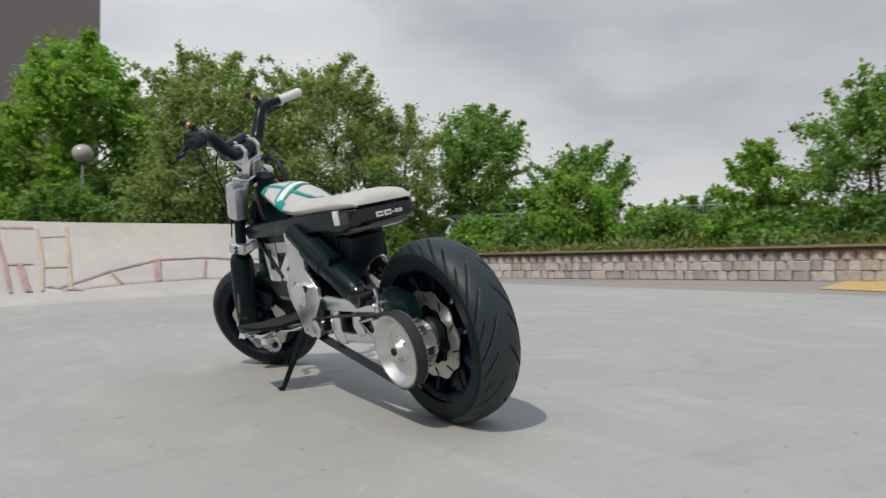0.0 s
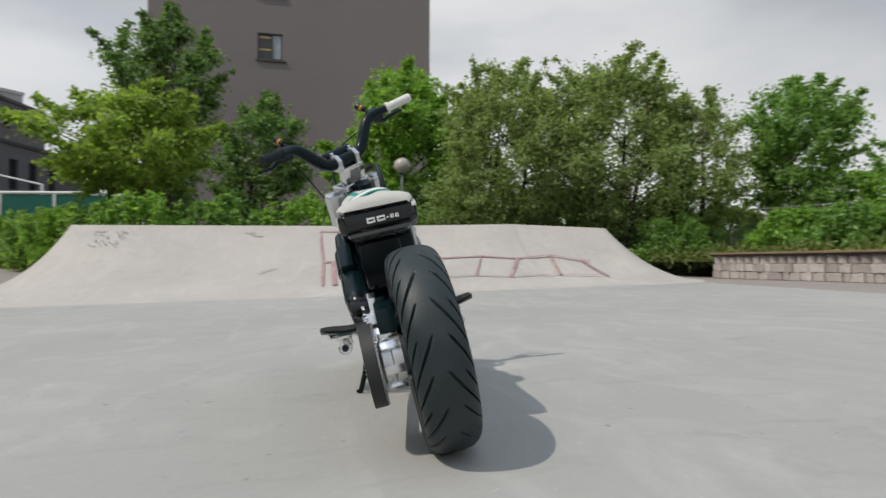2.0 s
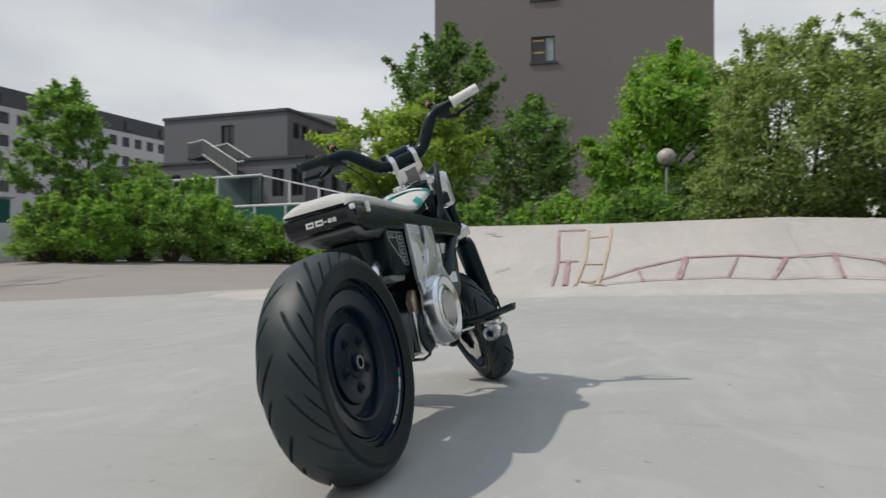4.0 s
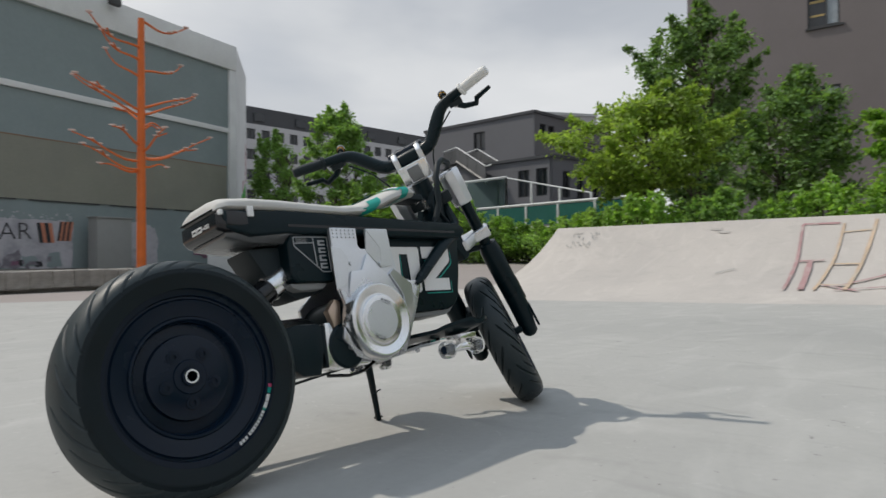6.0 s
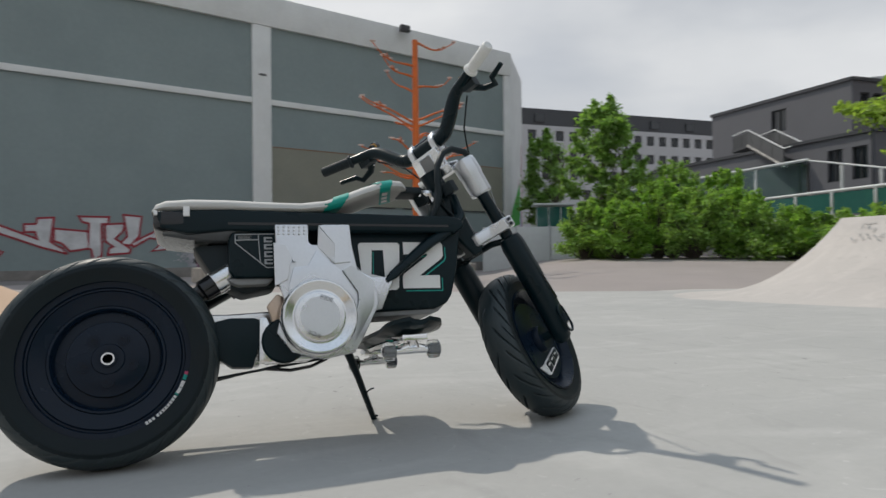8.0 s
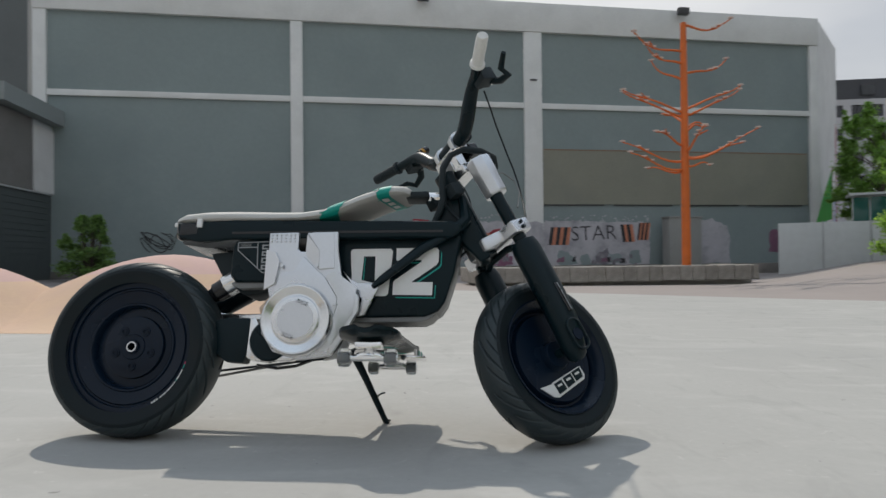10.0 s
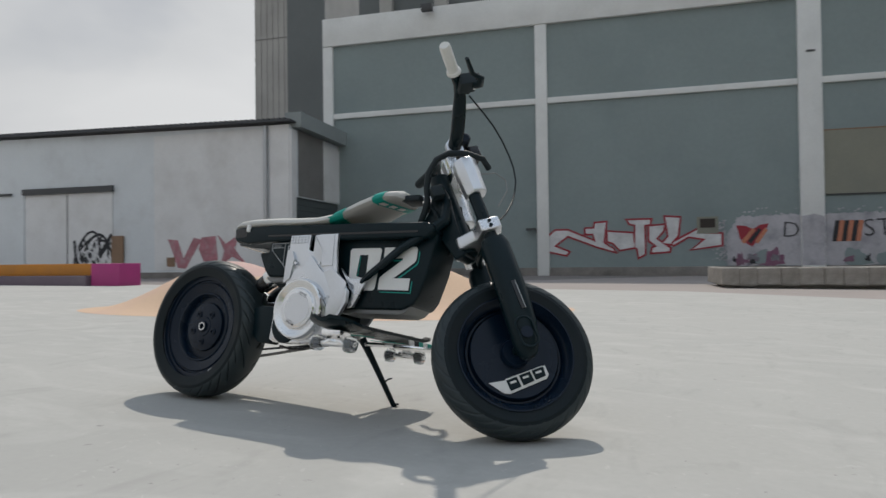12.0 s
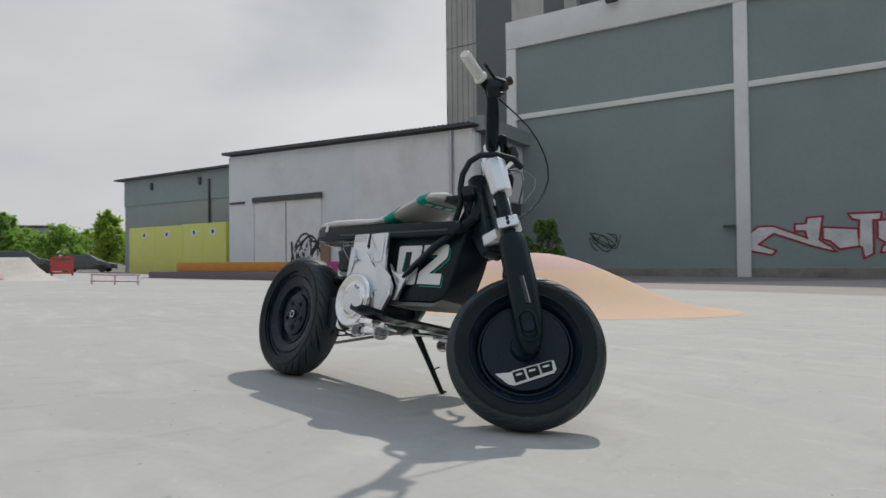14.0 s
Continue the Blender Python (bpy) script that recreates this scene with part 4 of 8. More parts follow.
shed_box("side_lintel", -37.1, -35.9, SV - 0.12, SV - 0.05, 3.75, 3.87, M["dark_steel"])
shed_box("downpipe", -22.5, -22.36, SV - 0.2, SV - 0.06, Z0, 6.2, M["steel"], "grey downpipe", 0.03)
shed_box("brown_board", -30.2, -29.6, SV - 0.12, SV - 0.03, Z0, 1.75, M["brown_board"], "brown board leaning on the wall")
shed_box("small_vent", -27.35, -26.95, SV - 0.05, SV - 0.01, 0.35, 0.75, M["brown_board"], "rusty vent")


def shed_paint(pts, mat, name, off, parent=None):
    m = Matrix(((1, 0, 0, 0), (0, 0, -1, SV - 0.025 - off), (0, 1, 0, 0), (0, 0, 0, 1)))
    return part(name, Geo().prism(pts, m, 0, 0.004), mat, parent or shed, smooth=0)


for i, st in enumerate([[(-27.3, 1.55), (-26.8, 1.5), (-26.5, 0.7), (-26.0, 1.6), (-25.6, 1.5), (-26.4, 0.25), (-26.8, 0.3)], [(-25.6, 1.6), (-24.9, 1.65), (-24.8, 0.6), (-25.5, 0.55), (-25.75, 1.1)],
                        [(-24.8, 1.7), (-24.4, 1.3), (-23.7, 1.75), (-24.0, 1.1), (-23.4, 0.4), (-24.1, 0.75), (-24.7, 0.35), (-24.5, 1.0)]]):
    shed_paint(st, M["graf_pink"], "graffiti_stroke", 0.004 * i)
SHED_FACE = Matrix(((1, 0, 0, 0), (0, 0, -1, SV - 0.066), (0, 1, 0, 0), (0, 0, 0, 1)))
scribble(shed, SHED_FACE, -31.2, 0.95, 1.7, 1.8, 8, 41, 0.11, M["graf_black"])
scribble(shed, Matrix.Translation((0, -0.006, 0)) @ SHED_FACE, -31.3, 0.8, 1.3, 1.3, 3, 44, 0.10, M["graf_white"])
lower = thing("green_shed", "lower grey-green sheet-metal shed with a thin dark roof", "shed")
lower.matrix_world = SHEDS
GV = -7.5
part("front_wall", Geo().box((-52.8, GV, Z0), (-37.36, GV + 0.3, 6.6)), M["green_shed"], lower)
part("upper_band", Geo().box((-52.82, GV - 0.05, 4.7), (-37.36, GV, 6.6)), M["hall_panel"], lower, "darker upper cladding")
part("roof", Geo().box((-53.6, GV - 0.4, 6.6), (-37.32, 3, 6.72)), M["dark_roof"], lower)
part("downpipe", Geo().box((-43.0, GV - 0.16, 2.2), (-42.88, GV - 0.05, 6.0)), M["dark_steel"], lower)
for u in (-49.4, -44.0):
    part("gutter_bracket", Geo().box((u, GV - 0.2, 5.7), (u + 0.2, GV - 0.05, 6.2)), M["dark_steel"], lower)
part("side_wall", Geo().box((-52.8, GV + 0.3, Z0), (-52.5, 3, 6.6)), M["green_shed"], lower)


def container(u0, u1, v, label):
    ob = thing("storage_container", label, "container", group="yellow containers")
    ob.matrix_world = SHEDS
    part("body", Geo().box((u0, v, Z0 + 0.12), (u1, v + 2.3, 2.83)), M["container"], ob, bevel=0.05)
    part("frame_rail", Geo().box((u0 - 0.02, v - 0.04, Z0), (u1 + 0.02, v + 2.34, Z0 + 0.14)), M["container"], ob)
    for k in range(2):
        u = u0 + (u1 - u0) * (0.3 + 0.42 * k)
        pane = part("placard", Geo().box((u - 0.25, v - 0.02, 2.1), (u + 0.25, v, 2.5)), M["white_steel"], ob, "white placard")
        part("dark_disc", Geo().box((u - 0.10, v - 0.03, 2.2), (u + 0.10, v - 0.02, 2.42)), M["dark_steel"], pane)
    for u in (u0 + 0.05, (u0 + u1) / 2, u1 - 0.05):
        part("corner_post", Geo().box((u - 0.05, v - 0.012, Z0 + 0.14), (u + 0.05, v, 2.8)), M["container"], ob)


container(-47.7, -42.0, -10.2, "yellow-green steel storage container beside the shed")
container(-41.55, -37.45, -10.6, "yellow-green steel storage container by the shed corner")

bench = thing("orange_ledge", "long orange timber ledge on a purple concrete plinth", "ledge")
LEDGE_AT = Vector((2.3, -1.77, 0.566))
LEDGE = Matrix.Translation(LEDGE_AT) @ Matrix.Scale(0.85, 4) @ Matrix.Translation(-LEDGE_AT) @ HALL
bench.matrix_world = LEDGE
part("orange_board", Geo().box((-36.5, -14.3, 0.08), (-27.66, -13.7, 0.53)), M["orange_wood"], bench, bevel=0.02)
part("purple_plinth", Geo().box((-38.2, -14.75, Z0), (-27.7, -13.5, 0.074)), M["purple"], bench, bevel=0.02)
box = tagged(part("magenta_box", Geo().box((-27.6, -14.6, Z0 - 0.02), (-26.33, -13.5, 0.53)), M["magenta"], bevel=0.03), "magenta painted concrete box at the ledge end", "box")
box.matrix_world = LEDGE

rail = thing("grind_rail", "low pink steel grind rail standing on the slab", "grind rail")
rp = [Vector((-15.6, 3.0, 0)), Vector((-14.6, 3.9, 0))]
for p in rp:
    p.z = ground_z(p.x, p.y)
part("top_bar", Geo().tube([rp[0] + Vector((0, 0, 0.27)), rp[1] + Vector((0, 0, 0.27))], 0.025, 8), M["pink_metal"], rail)
part("low_bar", Geo().tube([rp[0] + Vector((0, 0, 0.1)), rp[1] + Vector((0, 0, 0.1))], 0.02, 8), M["pink_metal"], rail)
for t in (0.03, 0.5, 0.97):
    q = rp[0].lerp(rp[1], t)
    part("leg", Geo().tube([q, q + Vector((0, 0, 0.27))], 0.02, 8), M["pink_metal"], rail)

# ---- planter with the steel tree ----
planter = thing("stone_planter", "long low planter of rough dark stone blocks", "planter")
planter.matrix_world = HALL
part("fill", Geo().box((-5.5, -14.4, Z0), (3.85, -12.2, 0.17)), M["planter_cap"], planter, "gravel fill")
cab = tagged(part("utility_cabinet", Geo().box((8.05, -1.5, Z0 + 0.1), (10.0, -0.7, 2.6)).box((8.0, -1.55, 2.6), (10.05, -0.65, 2.68)), M["cabinet"], bevel=0.02), "grey steel utility cabinet before the graffiti wall", "cabinet")
cab.matrix_world = HALL
white_fence = thing("panel_fence", "pale grey sheet fence panels beside the hall corner", "fence")
FA, FB = Vector((15.6, 31.0, 0)), Vector((20.1, 28.96, 0))
fd = (FB - FA).normalized()
FM = Matrix(((fd.x, -fd.y, 0, FA.x), (fd.y, fd.x, 0, FA.y), (0, 0, 1, 0), (0, 0, 0, 1)))
for k in range(3):
    a, b = 1.97 * k, 1.97 * k + 1.93
    part("panel", Geo().box((a, 0, -0.55), (b, 0.06, 2.08)), M["white_steel"], white_fence, bevel=0.01).matrix_local = FM
    part("post", Geo().box((b - 0.01, -0.03, -0.6), (b + 0.05, 0.09, 2.14)), M["steel"], white_fence, bevel=0.005).matrix_local = FM
shelter = thing("glazed_shelter", "small shelter with teal glazed panes behind the fence panels", "shelter")
for k in range(3):
    a = 3.4 + 0.75 * k
    part("pane", Geo().box((a, 2.4, 0.1), (a + 0.68, 2.44, 3.4)), M["green_glass"], shelter).matrix_local = FM
    part("post", Geo().box((a - 0.05, 2.38, -0.4), (a - 0.005, 2.46, 3.5)), M["white_steel"], shelter).matrix_local = FM
part("roof", Geo().box((3.2, 2.2, 3.5), (5.8, 4.2, 3.62)), M["white_steel"], shelter, bevel=0.01).matrix_local = FM
steel_tree = thing("steel_tree_sculpture", "orange steel tree sculpture with curved branches standing in the planter", "sculpture")
steel_tree.matrix_world = HALL @ pose(1.70, -14.0, -0.02)
trunk = Geo()
trunk.tube([(0, 0, 0), (0, 0, 3), (0, 0, 6), (0, 0, 8.5)], [0.15, 0.135, 0.115, 0.10], 14)
part("trunk", trunk, M["orange_metal"], steel_tree)
for z, lift, length, turn in ((3.55, 0.35, 2.3, 185), (3.5, -0.05, 1.4, 160), (3.85, 0.5, 2.4, 172), (4.0, 0.45, 2.7, 8), (3.95, 0.9, 2.9, -6), (3.7, -0.2, 0.9, 330), (4.4, 0.25, 1.5, 200), (4.9, 0.2, 1.3, 30), (5.5, 0.7, 2.5, 182),
                              (5.35, 0.9, 2.3, 168), (5.4, 1.0, 2.4, 4), (5.6, 0.8, 2.1, -14), (5.0, 0.1, 1.2, 20), (6.7, 0.8, 2.0, 10), (7.0, 0.7, 1.6, 185), (6.5, 0.9, 1.2, 150), (7.4, 0.6, 2.2, 190), (8.35, 0.35, 2.1, 5), (5.2, 0.5, 1.5, 95), (4.2, 0.5, 1.5, 270)):
    a = radians(turn)
    br = Geo()
    path = []
    for k in range(9):
        t = k / 8
        path.append((math.cos(a) * length * t * 0.9, math.sin(a) * length * t * 0.8, z + lift * t * t + 0.12 * math.sin(t * 5 + z)))
    br.tube(path, [0.046 * (1 - 0.6 * k / 8) for k in range(9)], 8)
    if length > 1.4:
        e = path[5]
        br.tube([e, (e[0] + 0.35 * math.cos(a + 0.6), e[1] + 0.35 * math.sin(a + 0.6), e[2] + 0.12)], [0.03, 0.02], 6)
    branch = part("branch", br, M["orange_metal"], steel_tree)
    for j, q in enumerate((path[8], path[6], path[5])[: 3 if length > 1.4 else 1]):
        part("disc", Geo().lathe([(0.001, 0.0), (0.10, 0.0), (0.10, 0.03), (0.001, 0.035)], pose(q[0], q[1], q[2] + 0.03), 10), M["pale_flower"], branch)

# ---- tower block ----
tower = thing("tower_block", "tall windowed tower block in brown-grey render", "building")
t0, t1 = Vector((42.2, 14.95, 0)), Vector((44.4, -4.45, 0))
tdir = (t1 - t0).normalized()
tower.matrix_world = Matrix.Translation(t0) @ Matrix.Rotation(math.atan2(tdir.y, tdir.x), 4, "Z")
TW = (t1 - t0).length


def tower_wall(u0, u1, z0, z1):
    part("wall", Geo().box((u0, 0, z0), (u1, 0.4, z1)), M["tower"], tower)


win_u = TW * 0.41
floors = [(9.4, 10.8), (14.45, 16.35), (19.0, 20.9), (23.7, 25.6)]
z_at = -1.0
tower_wall(0, win_u - 0.85, -1, 36)
tower_wall(win_u + 0.85, TW, -1, 36)
for z0, z1 in floors:
    tower_wall(win_u - 0.85, win_u + 0.85, z_at, z0)
    z_at = z1
    win = part("window", Geo().box((win_u - 0.85, 0.05, z0), (win_u + 0.85, 0.12, z0 + 0.12)).box((win_u - 0.85, 0.05, z1 - 0.1), (win_u + 0.85, 0.12, z1)).box((win_u - 0.85, 0.05, z0), (win_u - 0.76, 0.12, z1))
               .box((win_u + 0.76, 0.05, z0), (win_u + 0.85, 0.12, z1)).box((win_u + 0.12, 0.05, z0), (win_u + 0.2, 0.12, z1)), M["dark_steel"], tower, "dark-framed window")
    part("pane", Geo().box((win_u - 0.8, 0.15, z0), (win_u + 0.8, 0.18, z1)), M["window"], win)
    part("blind", Geo().box((win_u + 0.18, 0.13, z0 + 0.1), (win_u + 0.78, 0.149, z1 - 0.1)), M["window_pale"], win, "pale window blind")
    part("shelf", Geo().box((win_u - 0.72, 0.13, z0 + 0.7), (win_u + 0.05, 0.149, z0 + 0.82)), M["blind_yellow"], win)
    part("shelf", Geo().box((win_u - 0.72, 0.13, z1 - 0.35), (win_u + 0.05, 0.149, z1 - 0.2)), M["blind_yellow"], win)
    part("sill", Geo().box((win_u - 0.95, -0.12, z0 - 0.12), (win_u + 1.1, 0.06, z0)), M["dark_steel"], win)
tower_wall(win_u - 0.85, win_u + 0.85, z_at, 36)
part("side_wall", Geo().box((0, 0.4, -1), (0.4, 18, 36)), M["tower"], tower)
part("side_wall", Geo().box((TW - 0.4, 0.4, -1), (TW, 18, 36)), M["tower"], tower)
part("back_wall", Geo().box((0, 18, -1), (TW, 18.4, 36)), M["tower"], tower)
part("roof", Geo().box((-0.1, -0.1, 36), (TW + 0.1, 18.5, 36.4)), M["dark_roof"], tower)

# ---- grey building with the outdoor stair ----


def facade(owner, length, height, openings, mat, depth=0.35, z0=-1.0):
    """A wall along x with openings (u0, u1, z0, z1), cut right through, and a window in each."""
    us = sorted({0, length, *[o[0] for o in openings], *[o[1] for o in openings]})
    g = Geo()
    for a, b in zip(us, us[1:]):
        holes = sorted((o[2], o[3]) for o in openings if o[0] <= a and o[1] >= b)
        z = z0
        for h0, h1 in holes:
            g.box((a, 0, z), (b, depth, h0))
            z = h1
        g.box((a, 0, z), (b, depth, height))
    part("wall", g, mat, owner)
    for u0, u1, a, b in openings:
        w = 0.07
        fr = Geo().box((u0, 0.12, a), (u1, 0.2, a + w)).box((u0, 0.12, b - w), (u1, 0.2, b)).box((u0, 0.12, a + w), (u0 + w, 0.2, b - w)).box((u1 - w, 0.12, a + w), (u1, 0.2, b - w))
        fr.box(((u0 + u1) / 2 - 0.03, 0.12, a + w), ((u0 + u1) / 2 + 0.03, 0.2, b - w))
        win = part("window", fr, M["dark_steel"], owner)
        part("pane", Geo().box((u0 + w, 0.21, a + w), (u1 - w, 0.23, b - w)), M["window"], win)


grey = thing("grey_building", "dark grey flat-roofed building with an outdoor steel stair", "building")


def along(owner, a, b):
    """Lay a thing's x axis from a to b, its front to the right of that way."""
    d = Vector(b) - Vector(a)
    owner.matrix_world = Matrix.Translation(a) @ Matrix.Rotation(math.atan2(d.y, d.x), 4, "Z")
    return d.length


n = along(grey, (43.22, 41.19, 0), (43.22, 28.35, 0))
facade(grey, n, 12.55, [(6.2, 7.55, 10.0, 11.75)], M["grey_facade"])
part("roof_edge", Geo().box((-0.1, -0.12, 12.55), (n + 0.02, 12, 12.8)), M["dark_roof"], grey, "thin dark roof edge")
part("side_wall", Geo().box((0, 0.35, -1), (0.3, 12, 12.55)), M["grey_facade"], grey)
part("back_wall", Geo().box((0, 12, -1), (n, 12.3, 12.55)), M["grey_facade"], grey)
end = thing("grey_building_end", "dark grey end wall with tall windows", "building")
m = along(end, (43.24, 28.3, 0), (55.2, 27.53, 0))
facade(end, m, 12.55, [(0.75, 1.6, 10.45, 11.75), (1.95, 2.8, 10.45, 11.75), (4.2, 5.1, 10.45, 11.75), (6.4, 7.3, 10.45, 11.75)], M["grey_facade"])
part("roof_edge", Geo().box((-0.04, -0.12, 12.55), (m, 0.3, 12.8)), M["dark_roof"], end)
low = thing("grey_low_building", "lower dark grey wing with tall dark windows", "building")
m = along(low, (36.88, 41.6, 0), (36.26, 22.35, 0))
facade(low, m, 7.35, [(2.2, 3.3, 4.7, 6.6), (7.1, 8.2, 4.7, 6.6), (16.5, 17.5, 4.7, 6.65), (18.1, 19.05, 4.7, 6.65)], M["grey_facade"])
part("roof_edge", Geo().box((-0.1, -0.14, 7.35), (m + 0.1, 6.2, 7.55)), M["dark_roof"], low)
part("end_wall", Geo().box((m - 0.3, 0.35, -1), (m - 0.01, 6.2, 7.35)), M["grey_facade"], low)
wing = thing("grey_far_wing", "dark grey wing behind the trees with tall windows", "building")
m = along(wing, (36.4, 22.2, 0), (46.4, 20.8, 0))
facade(wing, m, 7.35, [(1.1, 1.9, 4.6, 6.5), (2.7, 3.5, 4.6, 6.5), (4.5, 5.3, 4.6, 6.5), (6.4, 7.2, 4.6, 6.5)], M["grey_facade"])
part("roof_edge", Geo().box((0, -0.12, 7.35), (m, 0.4, 7.55)), M["dark_roof"], wing)
white_cube = thing("white_roof_block", "small white roof block behind the grey building", "building")
along(white_cube, (60.0, 38.2, 0), (64.0, 35.5, 0))
part("body", Geo().box((0, 0, 0), (6.5, 6, 16.7)), M["white_facade"], white_cube)
part("roof_edge", Geo().box((-0.1, -0.1, 16.7), (6.6, 6.1, 17.0)), M["white_steel"], white_cube)

stair = thing("outdoor_stair", "dark steel outdoor stair with pale handrails beside the grey building", "stair")
along(stair, (36.8, 31.28, 0), (34.99, 26.7, 0))
for k in range(15):
    part("tread", Geo().box((0.32 * k, -0.1, 8.02 - 0.145 * k), (0.32 * k + 0.30, 1.75, 8.07 - 0.145 * k)), M["dark_steel"], stair)
for y in (-0.15, 1.8):
    part("stringer", Geo().tube([(0.0, y, 8.0), (4.85, y, 5.8)], 0.13, 6), M["dark_steel"], stair)
    part("handrail", Geo().tube([(-2.3, y, 9.16), (0.0, y, 9.16), (4.7, y, 7.05), (5.5, y, 7.05)], 0.045, 6), M["white_steel"], stair)
    part("infill", Geo().box((-2.3, y - 0.01, 8.1), (0.0, y + 0.01, 9.0)), M["dark_steel"], stair, "dark mesh infill")
    part("infill", Geo().prism([(0.0, 8.0), (0.0, 9.05), (4.7, 6.95), (4.7, 5.95)], Matrix(((1, 0, 0, 0), (0, 0, 1, y - 0.01), (0, 1, 0, 0), (0, 0, 0, 1))), 0.0, 0.02), M["stair_mesh"], stair, "dark mesh infill")
    for k in range(6):
        u = -2.25 + 1.38 * k
        z = 8.05 if u < 0.0 else 8.05 - 0.453 * u
        part("baluster", Geo().tube([(u, y, z), (u, y, z + 1.1)], 0.03, 6), M["dark_steel"], stair)
part("landing", Geo().box((-2.4, -0.2, 7.9), (0.0, 1.85, 8.06)), M["dark_steel"], stair)
for u in (-2.2, -0.1):
    part("post", Geo().tube([(u, 0.0, 1.85), (u, 0.0, 7.95)], 0.08, 6), M["dark_steel"], stair)
part("foot_post", Geo().tube([(4.8, 0.8, 1.85), (4.8, 0.8, 5.9)], 0.08, 6), M["dark_steel"], stair)

def rail_run(owner, a, b, bays, drop, pane, rail_r):
    """A rail on posts with a pane hung in each bay."""
    a, b = Vector(a), Vector(b)
    part("top_rail", Geo().tube([a, b], rail_r, 8), M["white_steel"], owner)
    for k in range(bays + 1):
        q = a.lerp(b, k / bays)
        part("post", Geo().box((q.x - 0.06, q.y - 0.06, 1.6), (q.x + 0.06, q.y + 0.06, q.z + 0.03)), M["white_steel"], owner, bevel=0.01)
    for k in range(bays if pane else 0):
        q, r = a.lerp(b, (k + 0.03) / bays), a.lerp(b, (k + 0.97) / bays)
        out = Vector((-(r - q).y, (r - q).x, 0)).normalized() * 0.012
        dz0, dz1 = Vector((0, 0, -0.09)), Vector((0, 0, -drop))
        vs = [q + dz1 - out, r + dz1 - out, r + dz1 + out, q + dz1 + out, q + dz0 - out, r + dz0 - out, r + dz0 + out, q + dz0 + out]
        ob = part("pane", Geo().add(vs, [(0, 3, 2, 1), (4, 5, 6, 7), (0, 1, 5, 4), (1, 2, 6, 5), (2, 3, 7, 6), (3, 0, 4, 7)]), pane, owner, "tinted pane")
        ob.visible_shadow = False
    low = Vector((0, 0, -drop - 0.12))
    part("low_rail", Geo().tube([a + low, b + low], 0.03, 6), M["white_steel"], owner)


glass = thing("glass_screen", "tall white steel frame with clear green-tinted panes on the terrace", "glass screen")
rail_run(glass, (26.68, 31.72, 4.62), (30.2, 21.6, 5.34), 4, 2.9, M["clear_glass"], 0.085)
rail_run(glass, (30.2, 21.6, 5.30), (28.66, 14.89, 3.80), 3, 1.7, None, 0.045)
front = thing("glass_balustrade", "white steel balustrade with green tinted panes at the terrace edge", "balustrade")
rail_run(front, (30.2, 29.6, 3.42), (24.05, 10.12, 3.02), 8, 1.05, M["green_glass"], 0.07)
terrace = thing("terrace", "raised grey concrete terrace under the balustrade", "terrace")
part("slab", Geo().prism([(26.5, 33.5), (30.0, 29.8), (23.85, 10.0), (30.0, 9.4), (48, 9), (48, 40), (26.5, 40)], I4, -1.0, 1.75), M["grey_facade"], terrace)

white = thing("white_apartment_block", "long white apartment block with dark windows and dark roof storey", "building")
m = along(white, (30.0, 79.0, 0), (92.0, 76.0, 0))
ops = []
for row in range(4):
    for k in range(26):
        u = 1.4 + 2.3 * k
        ops.append((u, u + 1.35, 8.5 + 2.9 * row, 10.0 + 2.9 * row))
facade(white, m, 19.4, ops, M["white_facade"])
part("roof_storey", Geo().box((0, 0.6, 19.4), (m, 10, 22.0)), M["dark_roof"], white, "dark set-back roof storey")
for k in range(9):
    dorm = part("dormer", Geo().box((3 + 6.8 * k, 0.4, 20.0), (4.6 + 6.8 * k, 0.6, 21.2)), M["window"], white)

# ---- street lamp, fence, far things ----


def lamp(x, y, h):
    z = ground_z(x, y)
    ob = thing("globe_lamp", "park lamp with a weathered opal globe on a slim steel post", "street lamp", (x, y, z))
    part("post", Geo().tube([(0, 0, 0), (0, 0, 0.8), (0, 0, 0.82), (0, 0, h)], [0.07, 0.065, 0.045, 0.04], 12), M["steel"], ob)
    part("collar", Geo().lathe([(0.045, h - 0.05), (0.10, h - 0.03), (0.10, h + 0.04), (0.05, h + 0.06)], I4, 16), M["dark_steel"], ob)
    prof = [(0.29 * math.sin(math.pi * k / 16), h + 0.29 - 0.28 * math.cos(math.pi * k / 16)) for k in range(17)]
    part("globe", Geo().lathe(prof, I4, 28), M["lamp_globe"], ob, "weathered opal globe")


lamp(19.84, -1.035, 3.52)
fence = thing("mesh_fence", "thin grey steel mesh fence on the grassy bank", "fence")
FP = [Vector((17.5, -8.5, 0)), Vector((14.5, -11.6, 0)), Vector((10.0, -14.5, 0)), Vector((4.0, -17.5, 0)), Vector((-4.0, -19.5, 0))]
